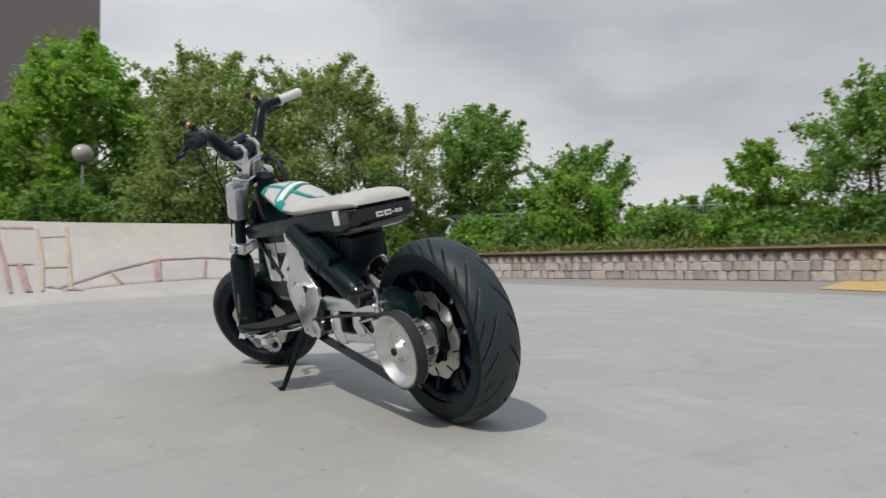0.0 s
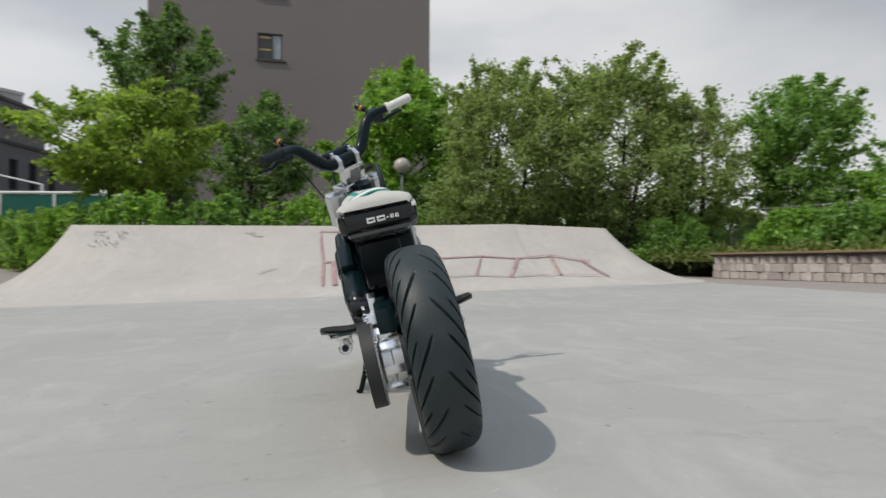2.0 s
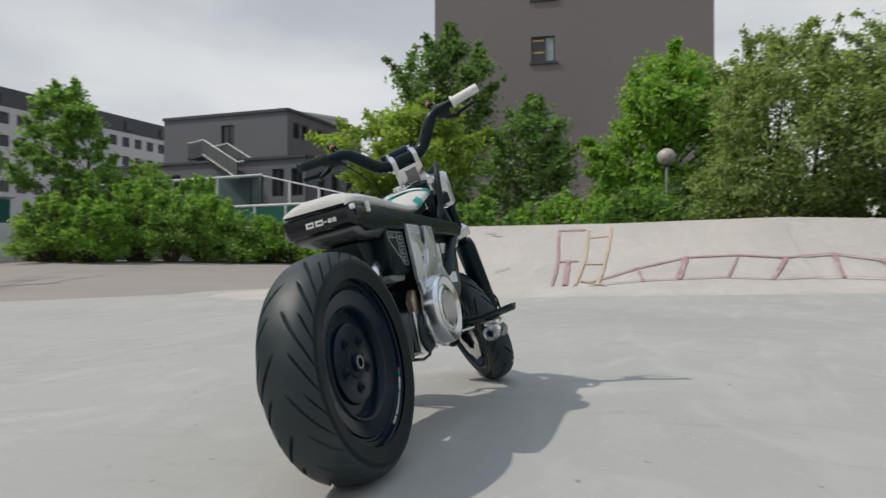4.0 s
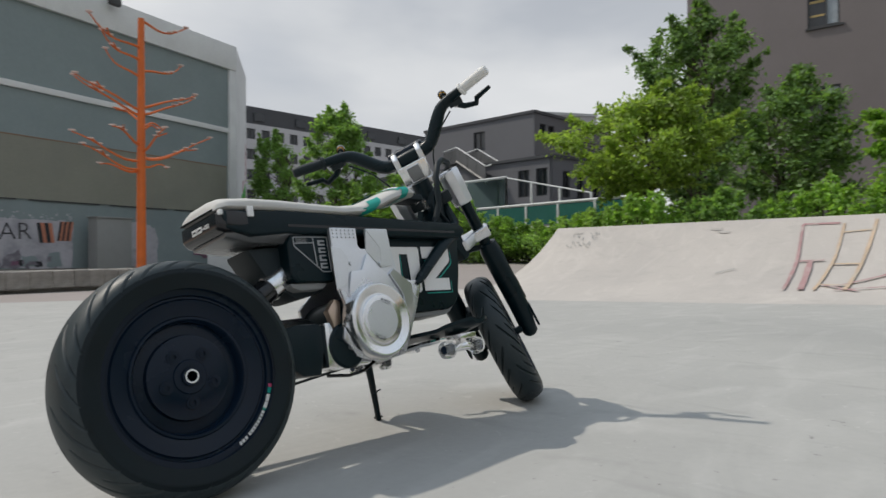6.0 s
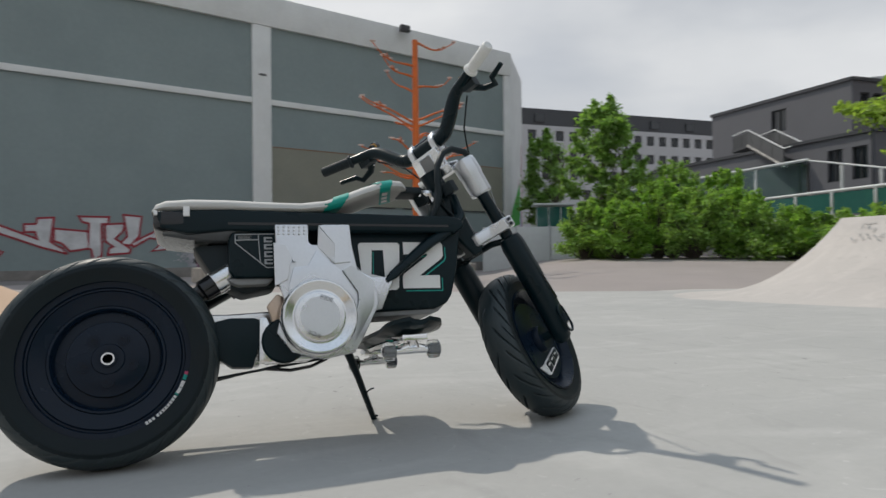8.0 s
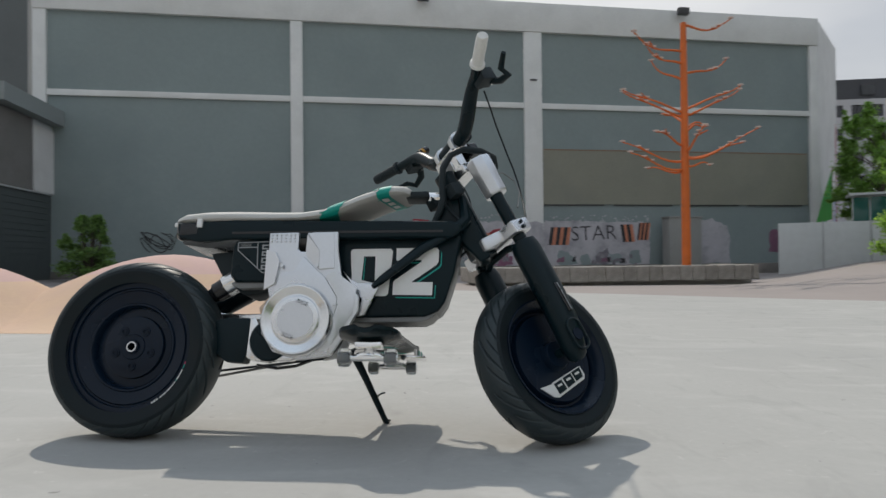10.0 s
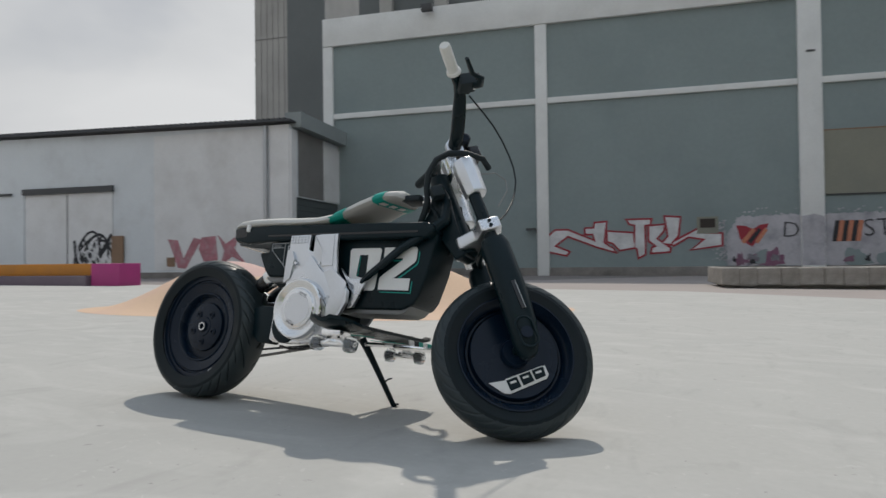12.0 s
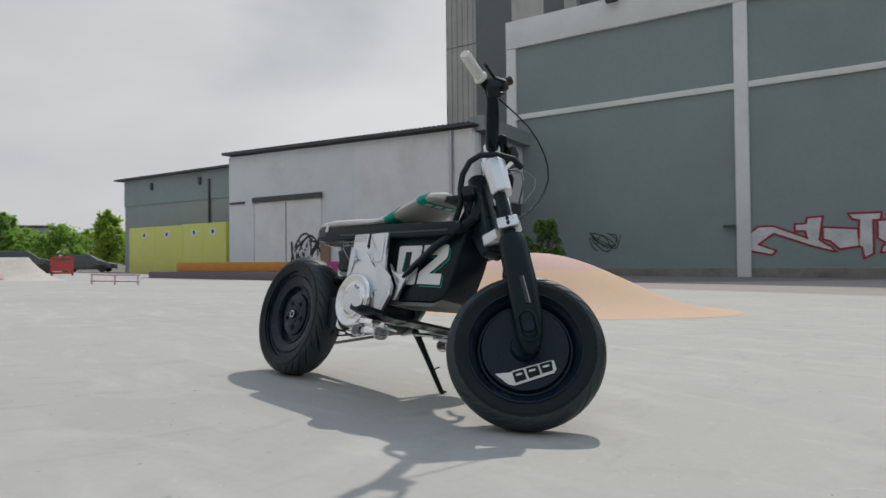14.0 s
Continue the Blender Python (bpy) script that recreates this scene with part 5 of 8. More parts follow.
for a, b in zip(FP, FP[1:]):
    for k in range(3):
        q = a.lerp(b, k / 3)
        z = bank_z(q.x, q.y)
        part("post", Geo().tube([(q.x, q.y, z - 0.2), (q.x, q.y, z + 1.35)], 0.05, 8), M["steel"], fence)
    for j in range(5):
        za, zb = bank_z(a.x, a.y) + 0.15 + 0.28 * j, bank_z(b.x, b.y) + 0.15 + 0.28 * j
        part("wire", Geo().tube([(a.x, a.y, za), (b.x, b.y, zb)], 0.012, 5), M["steel"], fence)
    g = Geo()
    for k in range(60):
        q = a.lerp(b, k / 60)
        z = bank_z(q.x, q.y)
        g.box((q.x - 0.006, q.y - 0.006, z), (q.x + 0.006, q.y + 0.006, z + 1.3))
    part("wire_mesh", g, M["steel"], fence, smooth=0, fix=False)
patch_x = [-9.0 + 10.8 * k / 18 for k in range(18)] + [1.8 + 0.55 * k / 10 for k in range(11)]
yp = sheet("yellow_patch", patch_x, [[wall_line(x) + 0.03 + max(0.01, min(1.0, (2.35 - x) / 0.55)) * (-6.40 - 0.25 * max(x, -4.0) - wall_line(x) - 0.03) * k / 8 for k in range(9)] for x in patch_x], M["yellow_paint"], 0.012)
tagged(yp, "ochre painted patch on the slab beside the stone wall", "painted patch", kind="structure")

old_ramp = thing("far_ramp", "small weathered pale concrete ramp with pink stains", "skate ramp")
old_geo, rings_n = Geo(), 40
for i in range(15):
    f = i / 14
    for k in range(rings_n):
        a = 2 * math.pi * k / rings_n
        c, q = math.cos(a), math.sin(a)
        hx, hy = 1.5 * math.copysign(abs(c) ** 0.35, c), 3.6 * math.copysign(abs(q) ** 0.35, q)
        x, y = -23.0 + hx + 2.0 * f * c, -0.8 + hy + 1.1 * f * q
        gz_ = ground_z(x, y)
        old_geo.v.append((x, y, gz_ + 0.005 + (0.76 - gz_) * (1 - f) ** 2))
old_geo.f = [(i * rings_n + k, i * rings_n + (k + 1) % rings_n, (i + 1) * rings_n + (k + 1) % rings_n, (i + 1) * rings_n + k) for i in range(14) for k in range(rings_n)] + [tuple(range(rings_n))]
part("body", old_geo, M["ramp"], old_ramp, smooth=40)
stain_geo = Geo()
for i in range(9):
    for k in range(9):
        f, y = 0.45 + 0.055 * i * (1 - 0.05 * k), -2.6 + 0.55 * k
        x = -21.5 + 2.0 * f
        gz_ = ground_z(x, y)
        stain_geo.v.append((x, y, gz_ + 0.02 + (0.76 - gz_) * (1 - f) ** 2))
stain_geo.f = [(i * 9 + k, (i + 1) * 9 + k, (i + 1) * 9 + k + 1, i * 9 + k + 1) for i in range(8) for k in range(8)]
part("stain", stain_geo, M["mound_pink"], old_ramp, "faded pink painted stain", smooth=40)


def parked_car(x, y, turn, label):
    ob = thing("parked_car", label, "car", (x, y, ground_z(x, y)))
    ob.rotation_euler = (0, 0, radians(turn))
    body = Geo().loft([[(-2.1, -0.8, 0.3), (-2.1, 0.8, 0.3), (-2.1, 0.78, 0.8), (-2.1, -0.78, 0.8)], [(-1.9, -0.88, 0.25), (-1.9, 0.88, 0.25), (-1.9, 0.86, 0.95), (-1.9, -0.86, 0.95)],
                       [(1.2, -0.88, 0.25), (1.2, 0.88, 0.25), (1.2, 0.86, 0.95), (1.2, -0.86, 0.95)], [(2.1, -0.78, 0.3), (2.1, 0.78, 0.3), (2.1, 0.74, 0.7), (2.1, -0.74, 0.7)]])
    part("body", body, M["car"], ob, bevel=0.08, segs=3)
    cabin = Geo().loft([[(-1.85, -0.8, 0.9), (-1.85, 0.8, 0.9), (1.1, 0.8, 0.9), (1.1, -0.8, 0.9)], [(-1.4, -0.62, 1.45), (-1.4, 0.62, 1.45), (0.3, 0.62, 1.45), (0.3, -0.62, 1.45)]])
    part("cabin", cabin, M["window"], ob, "dark window glass", bevel=0.05)
    for sx_ in (-1.35, 1.35):
        for sy in (-0.86, 0.86):
            part("wheel", Geo().lathe([(0.05, -0.1), (0.31, -0.1), (0.33, 0), (0.31, 0.1), (0.05, 0.1)], Matrix.Translation((sx_, sy, 0.32)) @ pose(0, 0, 0, 90, 0, 0), 20), M["cap_dark"], ob)


parked_car(-55.6, 12.8, 60, "dark hatchback parked beyond the skatepark")
parked_car(-44.8, 6.4, 75, "dark van-like car parked beyond the ramp")
bar = thing("red_barrier", "red plastic barrier standing beyond the ramp", "barrier", (-33.5, 6.2, ground_z(-33.5, 6.2)))
part("frame", Geo().box((-0.5, -0.05, 0.1), (0.5, 0.05, 0.2)).box((-0.5, -0.05, 0.9), (0.5, 0.05, 1.0)).box((-0.5, -0.05, 0.0), (-0.4, 0.05, 1.0)).box((0.4, -0.05, 0), (0.5, 0.05, 1.0)), M["red_plastic"], bar)
part("panel", Geo().box((-0.4, -0.02, 0.25), (0.4, 0.02, 0.8)), M["red_plastic"], bar)
bar.rotation_euler = (0, 0, radians(75))
far = thing("distant_house", "pale distant house beyond the trees", "building")
far_len = along(far, (-117.3, 15.0, 0), (-113.6, 21.6, 0))
facade(far, far_len, 6.3, [(0.6 + 2.3 * k, 2.0 + 2.3 * k, 4.2, 5.6) for k in range(3)], M["far_facade"])
part("roof", Geo().box((-0.2, -0.2, 6.3), (far_len + 0.2, 8, 6.7)), M["dark_roof"], far)

# ---- trees ----


def leaf_mesh(name, centres, mat, size, per, seed, droop=0.0, spread_r=1.0, long=1.7, flat=0.72):
    """Many small folded leaves scattered round the given clump centres (x, y, z, radius)."""
    rg = np.random.default_rng(seed)
    size_r = np.array([q[3] for q in centres])
    share = np.maximum(4, per * np.minimum(1.3, (size_r / np.quantile(size_r, 0.8)) ** 1.7)).astype(int)
    c = np.repeat(np.array([q[:3] for q in centres]), share, axis=0)
    r = np.repeat(size_r, share)
    n = len(c)
    d = rg.normal(size=(n, 3))
    d /= np.linalg.norm(d, axis=1)[:, None]
    rad = np.minimum(np.abs(rg.normal(size=n)) * 0.62, 1.2) * r * spread_r
    p = c + d * rad[:, None] * np.array([1, 1, flat])
    p[:, 2] -= droop * rg.random(n) * r
    ax1 = rg.normal(size=(n, 3)) + d * 0.6 + np.array([0, 0, -0.35])
    ax1 /= np.linalg.norm(ax1, axis=1)[:, None]
    nr = rg.normal(size=(n, 3)) * 0.7 + np.array([0, 0, 0.75]) + d * 0.5
    ax2 = np.cross(ax1, nr)
    ax2 /= np.linalg.norm(ax2, axis=1)[:, None]
    up = np.cross(ax2, ax1)
    s = size * rg.uniform(0.6, 1.35, n)[:, None]
    tip = p + ax1 * s * long
    left = p + ax1 * s * long * 0.45 + ax2 * s * 0.5 + up * s * 0.16
    right = p + ax1 * s * long * 0.45 - ax2 * s * 0.5 + up * s * 0.16
    v = np.stack([p, left, tip, right], 1).reshape(-1, 3)
    me = bpy.data.meshes.new(name)
    me.vertices.add(4 * n)
    me.vertices.foreach_set("co", v.ravel())
    me.loops.add(6 * n)
    idx = np.arange(n)[:, None] * 4 + np.array([0, 1, 2, 0, 2, 3])
    me.loops.foreach_set("vertex_index", idx.ravel().astype(np.int32))
    me.polygons.add(2 * n)
    me.polygons.foreach_set("loop_start", np.arange(2 * n, dtype=np.int32) * 3)
    me.update(calc_edges=True)
    me.validate()
    me.materials.append(mat)
    return me


def tree(x, y, top, radius, kind, seed, label, low=0.28, clumps=46, per=230, size=0.11, trunks=1, clump_r=0.30, stretch=1.0, droop=0.2, base=None, blunt=2.0, shoots=1.0, flat=0.72):
    r = random.Random(seed)
    z = ground_z(x, y) if base is None else base
    h = top - z
    ob = thing("tree", label, "tree", (x, y, z - 0.02))
    tips, wood = [], Geo()
    zc, half = h * (1 + low) / 2, h * (1 - low) / 2
    for k in range(clumps):
        a = 2.4 * k + r.uniform(-0.5, 0.5)
        v = 1 - 2 * (k + 0.5) / clumps
        ring = (1 - abs(v) ** blunt) ** (1 / blunt)
        q = r.uniform(0.5, 1.0)
        wide = radius * (0.80 + 0.26 * math.sin(a * 2.0 + seed * 1.3 + 3.1 * v))
        tips.append((math.cos(a) * ring * wide * q, math.sin(a) * ring * wide * q * stretch, zc + v * half * r.uniform(0.78, 1.0), radius * clump_r * r.uniform(0.65, 1.25)))
    cores = list(tips)
    for c in cores[::2]:
        out = Vector((c[0], c[1], (c[2] - zc) * 0.8 + half * 0.25)).normalized()
        out = (out + Vector((r.uniform(-0.5, 0.5), r.uniform(-0.5, 0.5), r.uniform(-0.1, 0.6)))).normalized()
        for k in range(4):
            q = Vector(c[:3]) + out * radius * (clump_r * 0.55 + 0.095 * shoots * k * r.uniform(0.7, 1.2)) + Vector((0, 0, -0.012 * droop * k * k * radius))
            tips.append((q.x, q.y, min(q.z, h * 1.03), radius * clump_r * (0.36 - 0.06 * k)))
        wood.tube([c[:3], tips[-1][:3]], [0.012, 0.004], 4)
    part("crown", leaf_mesh("crown", tips, LEAVES[kind], size * 0.82, int(per * 1.7), seed, droop, flat=flat), None, ob)
    for t in range(trunks):
        ox, oy = (0, 0) if trunks == 1 else (radius * 0.35 * math.cos(t * 2.2 + seed), radius * 0.35 * math.sin(t * 2.2 + seed))
        lean_x, lean_y = r.uniform(-0.12, 0.12) * h + ox, r.uniform(-0.12, 0.12) * h + oy
        pts = [(ox * 0.3, oy * 0.3, 0)] + [(ox * 0.3 + (lean_x - ox * 0.3) * f + r.uniform(-0.05, 0.05), oy * 0.3 + (lean_y - oy * 0.3) * f + r.uniform(-0.05, 0.05), h * 0.78 * f) for f in (0.2, 0.4, 0.6, 0.8, 1.0)]
        base_r = 0.022 * h / math.sqrt(trunks)
        wood.tube(pts, [base_r * 1.25, base_r, base_r * 0.85, base_r * 0.65, base_r * 0.42, base_r * 0.15], 10)
        for tip in cores[t::trunks]:
            f = min(0.95, max(0.2, (tip[2] / h - 0.18) / 0.78))
            i = min(4, int(f * 5))
            s0 = Vector(pts[i]).lerp(Vector(pts[i + 1]), f * 5 - i)
            e0 = Vector(tip[:3])
            mid = s0.lerp(e0, 0.5) + Vector((r.uniform(-0.15, 0.15), r.uniform(-0.15, 0.15), r.uniform(0.0, 0.25)))
            wood.tube([s0, mid, e0], [base_r * 0.3 * (1.1 - f), base_r * 0.18, 0.01], 5)
    part("trunk", wood, M["bark"], ob, smooth=60, fix=False)
    return ob


def shrub(x, y, top, radius, kind, seed, label, stretch=1.0, per=200, size=0.085, clumps=26, base=None):
    r = random.Random(seed)
    z = ground_z(x, y) if base is None else base
    h = top - z
    ob = thing("shrub", label, "shrub", (x, y, z - 0.02), "shrubs round the skatepark")
    tips, wood = [], Geo()
    for k in range(clumps):
        a, q = 2.4 * k + r.uniform(-0.3, 0.3), math.sqrt((k + 0.5) / clumps)
        zz = h * (0.12 + 0.72 * r.random() ** 0.8 * (1 - 0.45 * q * q))
        tips.append((math.cos(a) * radius * q, math.sin(a) * radius * q * stretch, zz, radius * 0.36 * r.uniform(0.6, 1.2)))
    for k in range(clumps):
        a, q = r.uniform(0, 6.3), r.uniform(0.2, 1.05)
        top_z = h * (0.95 - 0.35 * q * q)
        for j in range(3):
            tips.append((math.cos(a) * radius * q * (1 + 0.04 * j), math.sin(a) * radius * q * stretch * (1 + 0.04 * j), top_z + radius * 0.16 * j * r.uniform(0.6, 1.2), radius * (0.13 - 0.03 * j)))
    part("foliage", leaf_mesh("foliage", tips, LEAVES[kind], size * 0.82, int(per * 1.5), seed, 0.1), None, ob)
    for tip in tips[::2]:
        wood.tube([(tip[0] * 0.15, tip[1] * 0.15, 0), (tip[0] * 0.6, tip[1] * 0.6, tip[2] * 0.55), tip[:3]], [0.03, 0.018, 0.006], 5)
    part("stem", wood, M["bark"], ob, smooth=60, fix=False)


tree(20.4, 8.2, 6.1, 3.1, "yellow", 11, "light yellow-green feathery tree behind the hedge", low=0.50, clumps=60, per=210, size=0.12, trunks=2, clump_r=0.24, shoots=0.8, flat=0.42)
tree(31.0, 10.4, 13.0, 3.5, "dark", 12, "tall dark green tree before the tower block", low=0.2, clumps=60, per=250, size=0.16, clump_r=0.25, flat=0.5)
tree(25.0, 4.4, 7.3, 2.2, "dark", 13, "dark green tree before the tower block", low=0.15, clumps=46, per=200, size=0.13, trunks=2, flat=0.5)
tree(23.2, -1.3, 8.0, 3.15, "bright", 14, "dense bright green maple-like tree behind the lamp", low=0.06, clumps=96, per=330, size=0.13, clump_r=0.24, blunt=2.4, shoots=0.45, flat=0.6)
tree(16.2, -3.7, 6.1, 2.5, "olive", 15, "spreading grey-green tree with airy branch ends", low=0.2, clumps=70, per=330, size=0.078, trunks=3, clump_r=0.26, droop=0.5)
tree(15.6, -7.0, 6.3, 2.7, "olive", 16, "wide grey-green tree with drooping airy twigs", low=0.16, clumps=78, per=330, size=0.078, trunks=3, clump_r=0.26, droop=0.5)
tree(15.5, -9.5, 5.4, 1.85, "olive", 26, "smaller grey-green tree with airy twigs", low=0.15, clumps=44, per=230, size=0.075, trunks=2, droop=0.4)
tree(15.5, -12.8, 5.9, 2.0, "mid", 17, "upright mid-green tree on the grassy bank", low=0.12, clumps=56, per=280, size=0.09, base=0.7, flat=0.55)
tree(11.6, -14.0, 4.1, 1.75, "mid", 18, "broad green tree with thin top twigs on the bank", low=0.1, clumps=46, per=190, size=0.08, trunks=2, base=0.7, clump_r=0.24, droop=0.6, shoots=1.25)
tree(10.3, -11.9, 2.9, 1.25, "bright", 19, "small green bushy tree above the stone wall", low=0.1, clumps=40, per=220, size=0.075, trunks=2, base=0.7, blunt=2.3, shoots=0.7)
tree(3.1, -13.0, 4.0, 2.4, "mid", 20, "green tree with long feathery leaf fronds above the stone wall", low=0.08, clumps=70, per=190, size=0.07, trunks=3, clump_r=0.2, droop=0.4, base=0.7, shoots=1.3, flat=0.5)
tree(4.9, -11.6, 2.95, 0.95, "bright", 21, "slender young tree with feathery fronds", low=0.2, clumps=28, per=120, size=0.07, clump_r=0.22, base=0.7, shoots=1.5, flat=0.45)
tree(18.6, 23.4, 8.0, 1.8, "mid", 22, "leafy green tree between the hall and the white block", low=0.2, clumps=46, per=210, size=0.12, trunks=2, base=0.2, clump_r=0.28, flat=0.5, blunt=2.8, shoots=0.7)
tree(21.4, 33.7, 8.5, 1.75, "mid", 23, "small green tree beside the hall corner", low=0.2, clumps=40, per=240, size=0.11, base=0.2)
for i, (x, y, top, rad) in enumerate(((-89, 18.2, 5.2, 3.6), (-79.6, 20.9, 6.6, 2.1), (-103, 16.5, 5.3, 3.6), (-99, 30, 5.0, 4.0), (-100, 13.4, 7.4, 2.0), (-96, 23.5, 4.5, 3.4))):
    tree(x, y, top, rad, ("hedge", "yellow", "hedge", "hedge", "mid", "olive")[i], 60 + i, "distant green tree beyond the car park", low=0.1, clumps=36, per=120, size=0.24)
for i, (x, y, top, rad, kind) in enumerate(((15.8, 21.0, 2.7, 1.0, "hedge"), (16.6, 19.6, 2.5, 1.2, "bright"), (18.4, 19.4, 3.5, 1.3, "bright"), (19.1, 18.1, 2.9, 1.4, "hedge"), (20.5, 17.5, 2.9, 1.4, "bright"), (20.9, 16.3, 2.1, 1.4, "hedge"), (21.7, 15.4, 1.85, 1.4, "bright"), (22.5, 14.2, 1.75, 1.4, "hedge"), (19.1, 21.8, 4.1, 1.5, "hedge"), (21.2, 21.6, 4.8, 1.5, "hedge"), (22.5, 19.6, 4.2, 1.3, "bright"),
                                            (22.6, 12.6, 1.75, 1.4, "bright"), (21.0, 11.0, 1.8, 1.4, "hedge"), (19.6, 9.4, 1.8, 1.4, "bright"), (18.0, 8.0, 2.0, 1.3, "hedge"),
                                            (16.6, 6.4, 2.0, 1.3, "bright"), (16.8, 4.2, 2.05, 1.3, "mid"), (17.1, 2.0, 2.1, 1.4, "bright"), (17.2, -0.3, 2.15, 1.4, "mid"), (17.6, -2.6, 2.1, 1.3, "mid"), (17.8, -4.8, 2.05, 1.3, "bright"),
                                            (17.2, -7.2, 1.9, 1.2, "mid"), (15.7, -7.9, 1.6, 1.1, "dark"), (14.0, -8.0, 1.5, 1.0, "mid"), (19.8, 25.6, 2.9, 1.3, "dark"), (17.7, 22.4, 2.3, 1.1, "dark"), (18.6, 24.6, 2.0, 1.2, "mid"), (20.4, -2.0, 2.9, 1.4, "dark"), (19.8, -4.6, 2.8, 1.5, "dark"), (19.4, -7.2, 2.7, 1.5, "mid"), (18.9, -9.6, 2.4, 1.4, "dark"), (18.2, -12.0, 2.1, 1.3, "mid"))):
    shrub(x, y, top, rad, kind, 100 + i, ("dense leafy green hedge shrub", "bright green hedge shrub in young leaf")[kind == "bright"], size=0.09, base=path_z(x, y))
for i, (x, y, top, rad, kind) in enumerate(((12.6, -10.4, 1.6, 0.9, "bright"), (10.6, -10.3, 1.5, 0.9, "mid"), (8.8, -13.2, 1.7, 1.1, "bright"), (7.4, -12.2, 1.5, 0.9, "mid"), (6.0, -12.8, 1.4, 0.9, "bright"), (4.2, -11.4, 1.3, 0.8, "mid"), (2.0, -12.0, 1.6, 1.0, "dark"), (0.2, -12.5, 1.8, 1.2, "mid"), (6.8, -15.2, 2.0, 1.2, "mid"), (9.5, -16.6, 2.3, 1.3, "mid"))):
    shrub(x, y, top, rad, kind, 140 + i, "loose green shrub on the grassy bank", base=0.6)
shrub(-16.3, 23.6, 2.35, 1.0, "dark", 170, "dark green bush at the foot of the hall")

rg = np.random.default_rng(9)
blades = []
for k in range(900):
    x = rg.uniform(-6, 13.5)
    d = 0.3 + 4.5 * rg.random() ** 1.3
    y = wall_line(x) - d
    blades.append((x, y, bank_z(x, y) + 0.10, 0.28))
tagged(part("grass", leaf_mesh("grass", blades, M["grass"], 0.05, 26, 10, 0.0, 1.0, 3.5), None), "long pale green grass on the bank", "grass", kind="stuff")

# ---- motorcycle materials ----
M["tyre"] = material("tyre_rubber", (0.0042, 0.0100, 0.0130), 0.48, spec=0.22, vary=0.25, scale=9, fine=160, bump=0.0003, stain=(0.013, 0.014, 0.016), stain_scale=7, stain_amount=0.3, rough_vary=0.1)
# tread is dusty, and its paler base also paints in the sky sheen
M["tread"] = material("worn_tread_rubber_with_sheen", (0.0135, 0.0245, 0.0285), 0.52, spec=0.5, vary=0.3, scale=9, fine=160, bump=0.0003, stain=(0.040, 0.042, 0.041), stain_scale=9, stain_amount=0.5, rough_vary=0.12)
M["wheel"] = material("satin_navy_black_metal", (0.0038, 0.0105, 0.0225), 0.25, vary=0.15, scale=6, fine=90, rough_vary=0.08, spec=0.22)
M["black"] = material("satin_black_paint", (0.0028, 0.0115, 0.0155), 0.33, vary=0.2, scale=6, fine=90, rough_vary=0.1, spec=0.2)
M["black_gloss"] = material("gloss_black_paint", (0.008, 0.009, 0.011), 0.16, vary=0.15, scale=5, fine=90, rough_vary=0.05)
M["black_matt"] = material("matt_black_plastic", (0.0070, 0.0145, 0.0185), 0.58, spec=0.35, vary=0.2, scale=8, fine=120, bump=0.0003)
M["alu"] = material("satin_aluminium", (0.76, 0.77, 0.78), 0.22, 1.0, vary=0.05, scale=7, fine=140, rough_vary=0.07)
M["alu_paint"] = material("silver_painted_plate", (0.67, 0.685, 0.71), 0.30, 0.86, vary=0.05, scale=6, fine=120, rough_vary=0.08)
M["alu_bright"] = material("polished_aluminium", (0.88, 0.88, 0.88), 0.16, 1.0, vary=0.05, scale=8, fine=150, rough_vary=0.06)
M["alu_turned"] = material("turned_aluminium", (0.70, 0.70, 0.695), 0.36, 1.0, vary=0.06, scale=10, fine=160, rough_vary=0.06)
M["cast"] = material("dull_cast_aluminium", (0.46, 0.455, 0.44), 0.5, 0.5, vary=0.1, scale=20, fine=150)
M["seat"] = material("light_grey_seat_cover", (0.50, 0.495, 0.475), 0.72, vary=0.06, scale=8, fine=220, bump=0.0006)
M["teal"] = material("teal_print", (0.0, 0.30, 0.245), 0.55, vary=0.1, scale=10, fine=120)
M["white"] = material("white_print", (0.74, 0.74, 0.73), 0.5, vary=0.05, scale=10, fine=120)
M["white_grip"] = material("white_rubber_grip", (0.72, 0.72, 0.70), 0.65, vary=0.04, scale=20, fine=200, bump=0.0006)
M["clear"] = material("clear_wheel_plastic", (0.95, 0.97, 0.97), 0.05, vary=0.04, scale=20, fine=120)
M["clear"].node_tree.nodes["Principled BSDF"].inputs["Transmission Weight"].default_value = 0.82
M["clear"].node_tree.nodes["Principled BSDF"].inputs["IOR"].default_value = 1.15
M["orange_pod"] = material("amber_indicator", (0.40, 0.21, 0.03), 0.3, vary=0.1, scale=20, fine=100)
M["disc"] = material("brake_disc_steel", (0.52, 0.50, 0.47), 0.32, 0.9, vary=0.08, scale=20, fine=200)
M["belt"] = material("belt_rubber", (0.025, 0.026, 0.028), 0.6, vary=0.15, scale=12, fine=150)
M["warm_reflection"] = material("metal_with_warm_reflection", (0.52, 0.40, 0.31), 0.35, 0.8, vary=0.1, scale=12, fine=120)
M["pink"] = material("pink_print", (0.5, 0.06, 0.15), 0.5)
M["label_line"] = material("pale_print_and_slot_glint", (0.33, 0.34, 0.35), 0.5, vary=0.08, scale=20, fine=200)
M["grip_tape"] = material("black_grip_tape", (0.016, 0.017, 0.018), 0.85, vary=0.25, scale=15, fine=300, bump=0.0008)
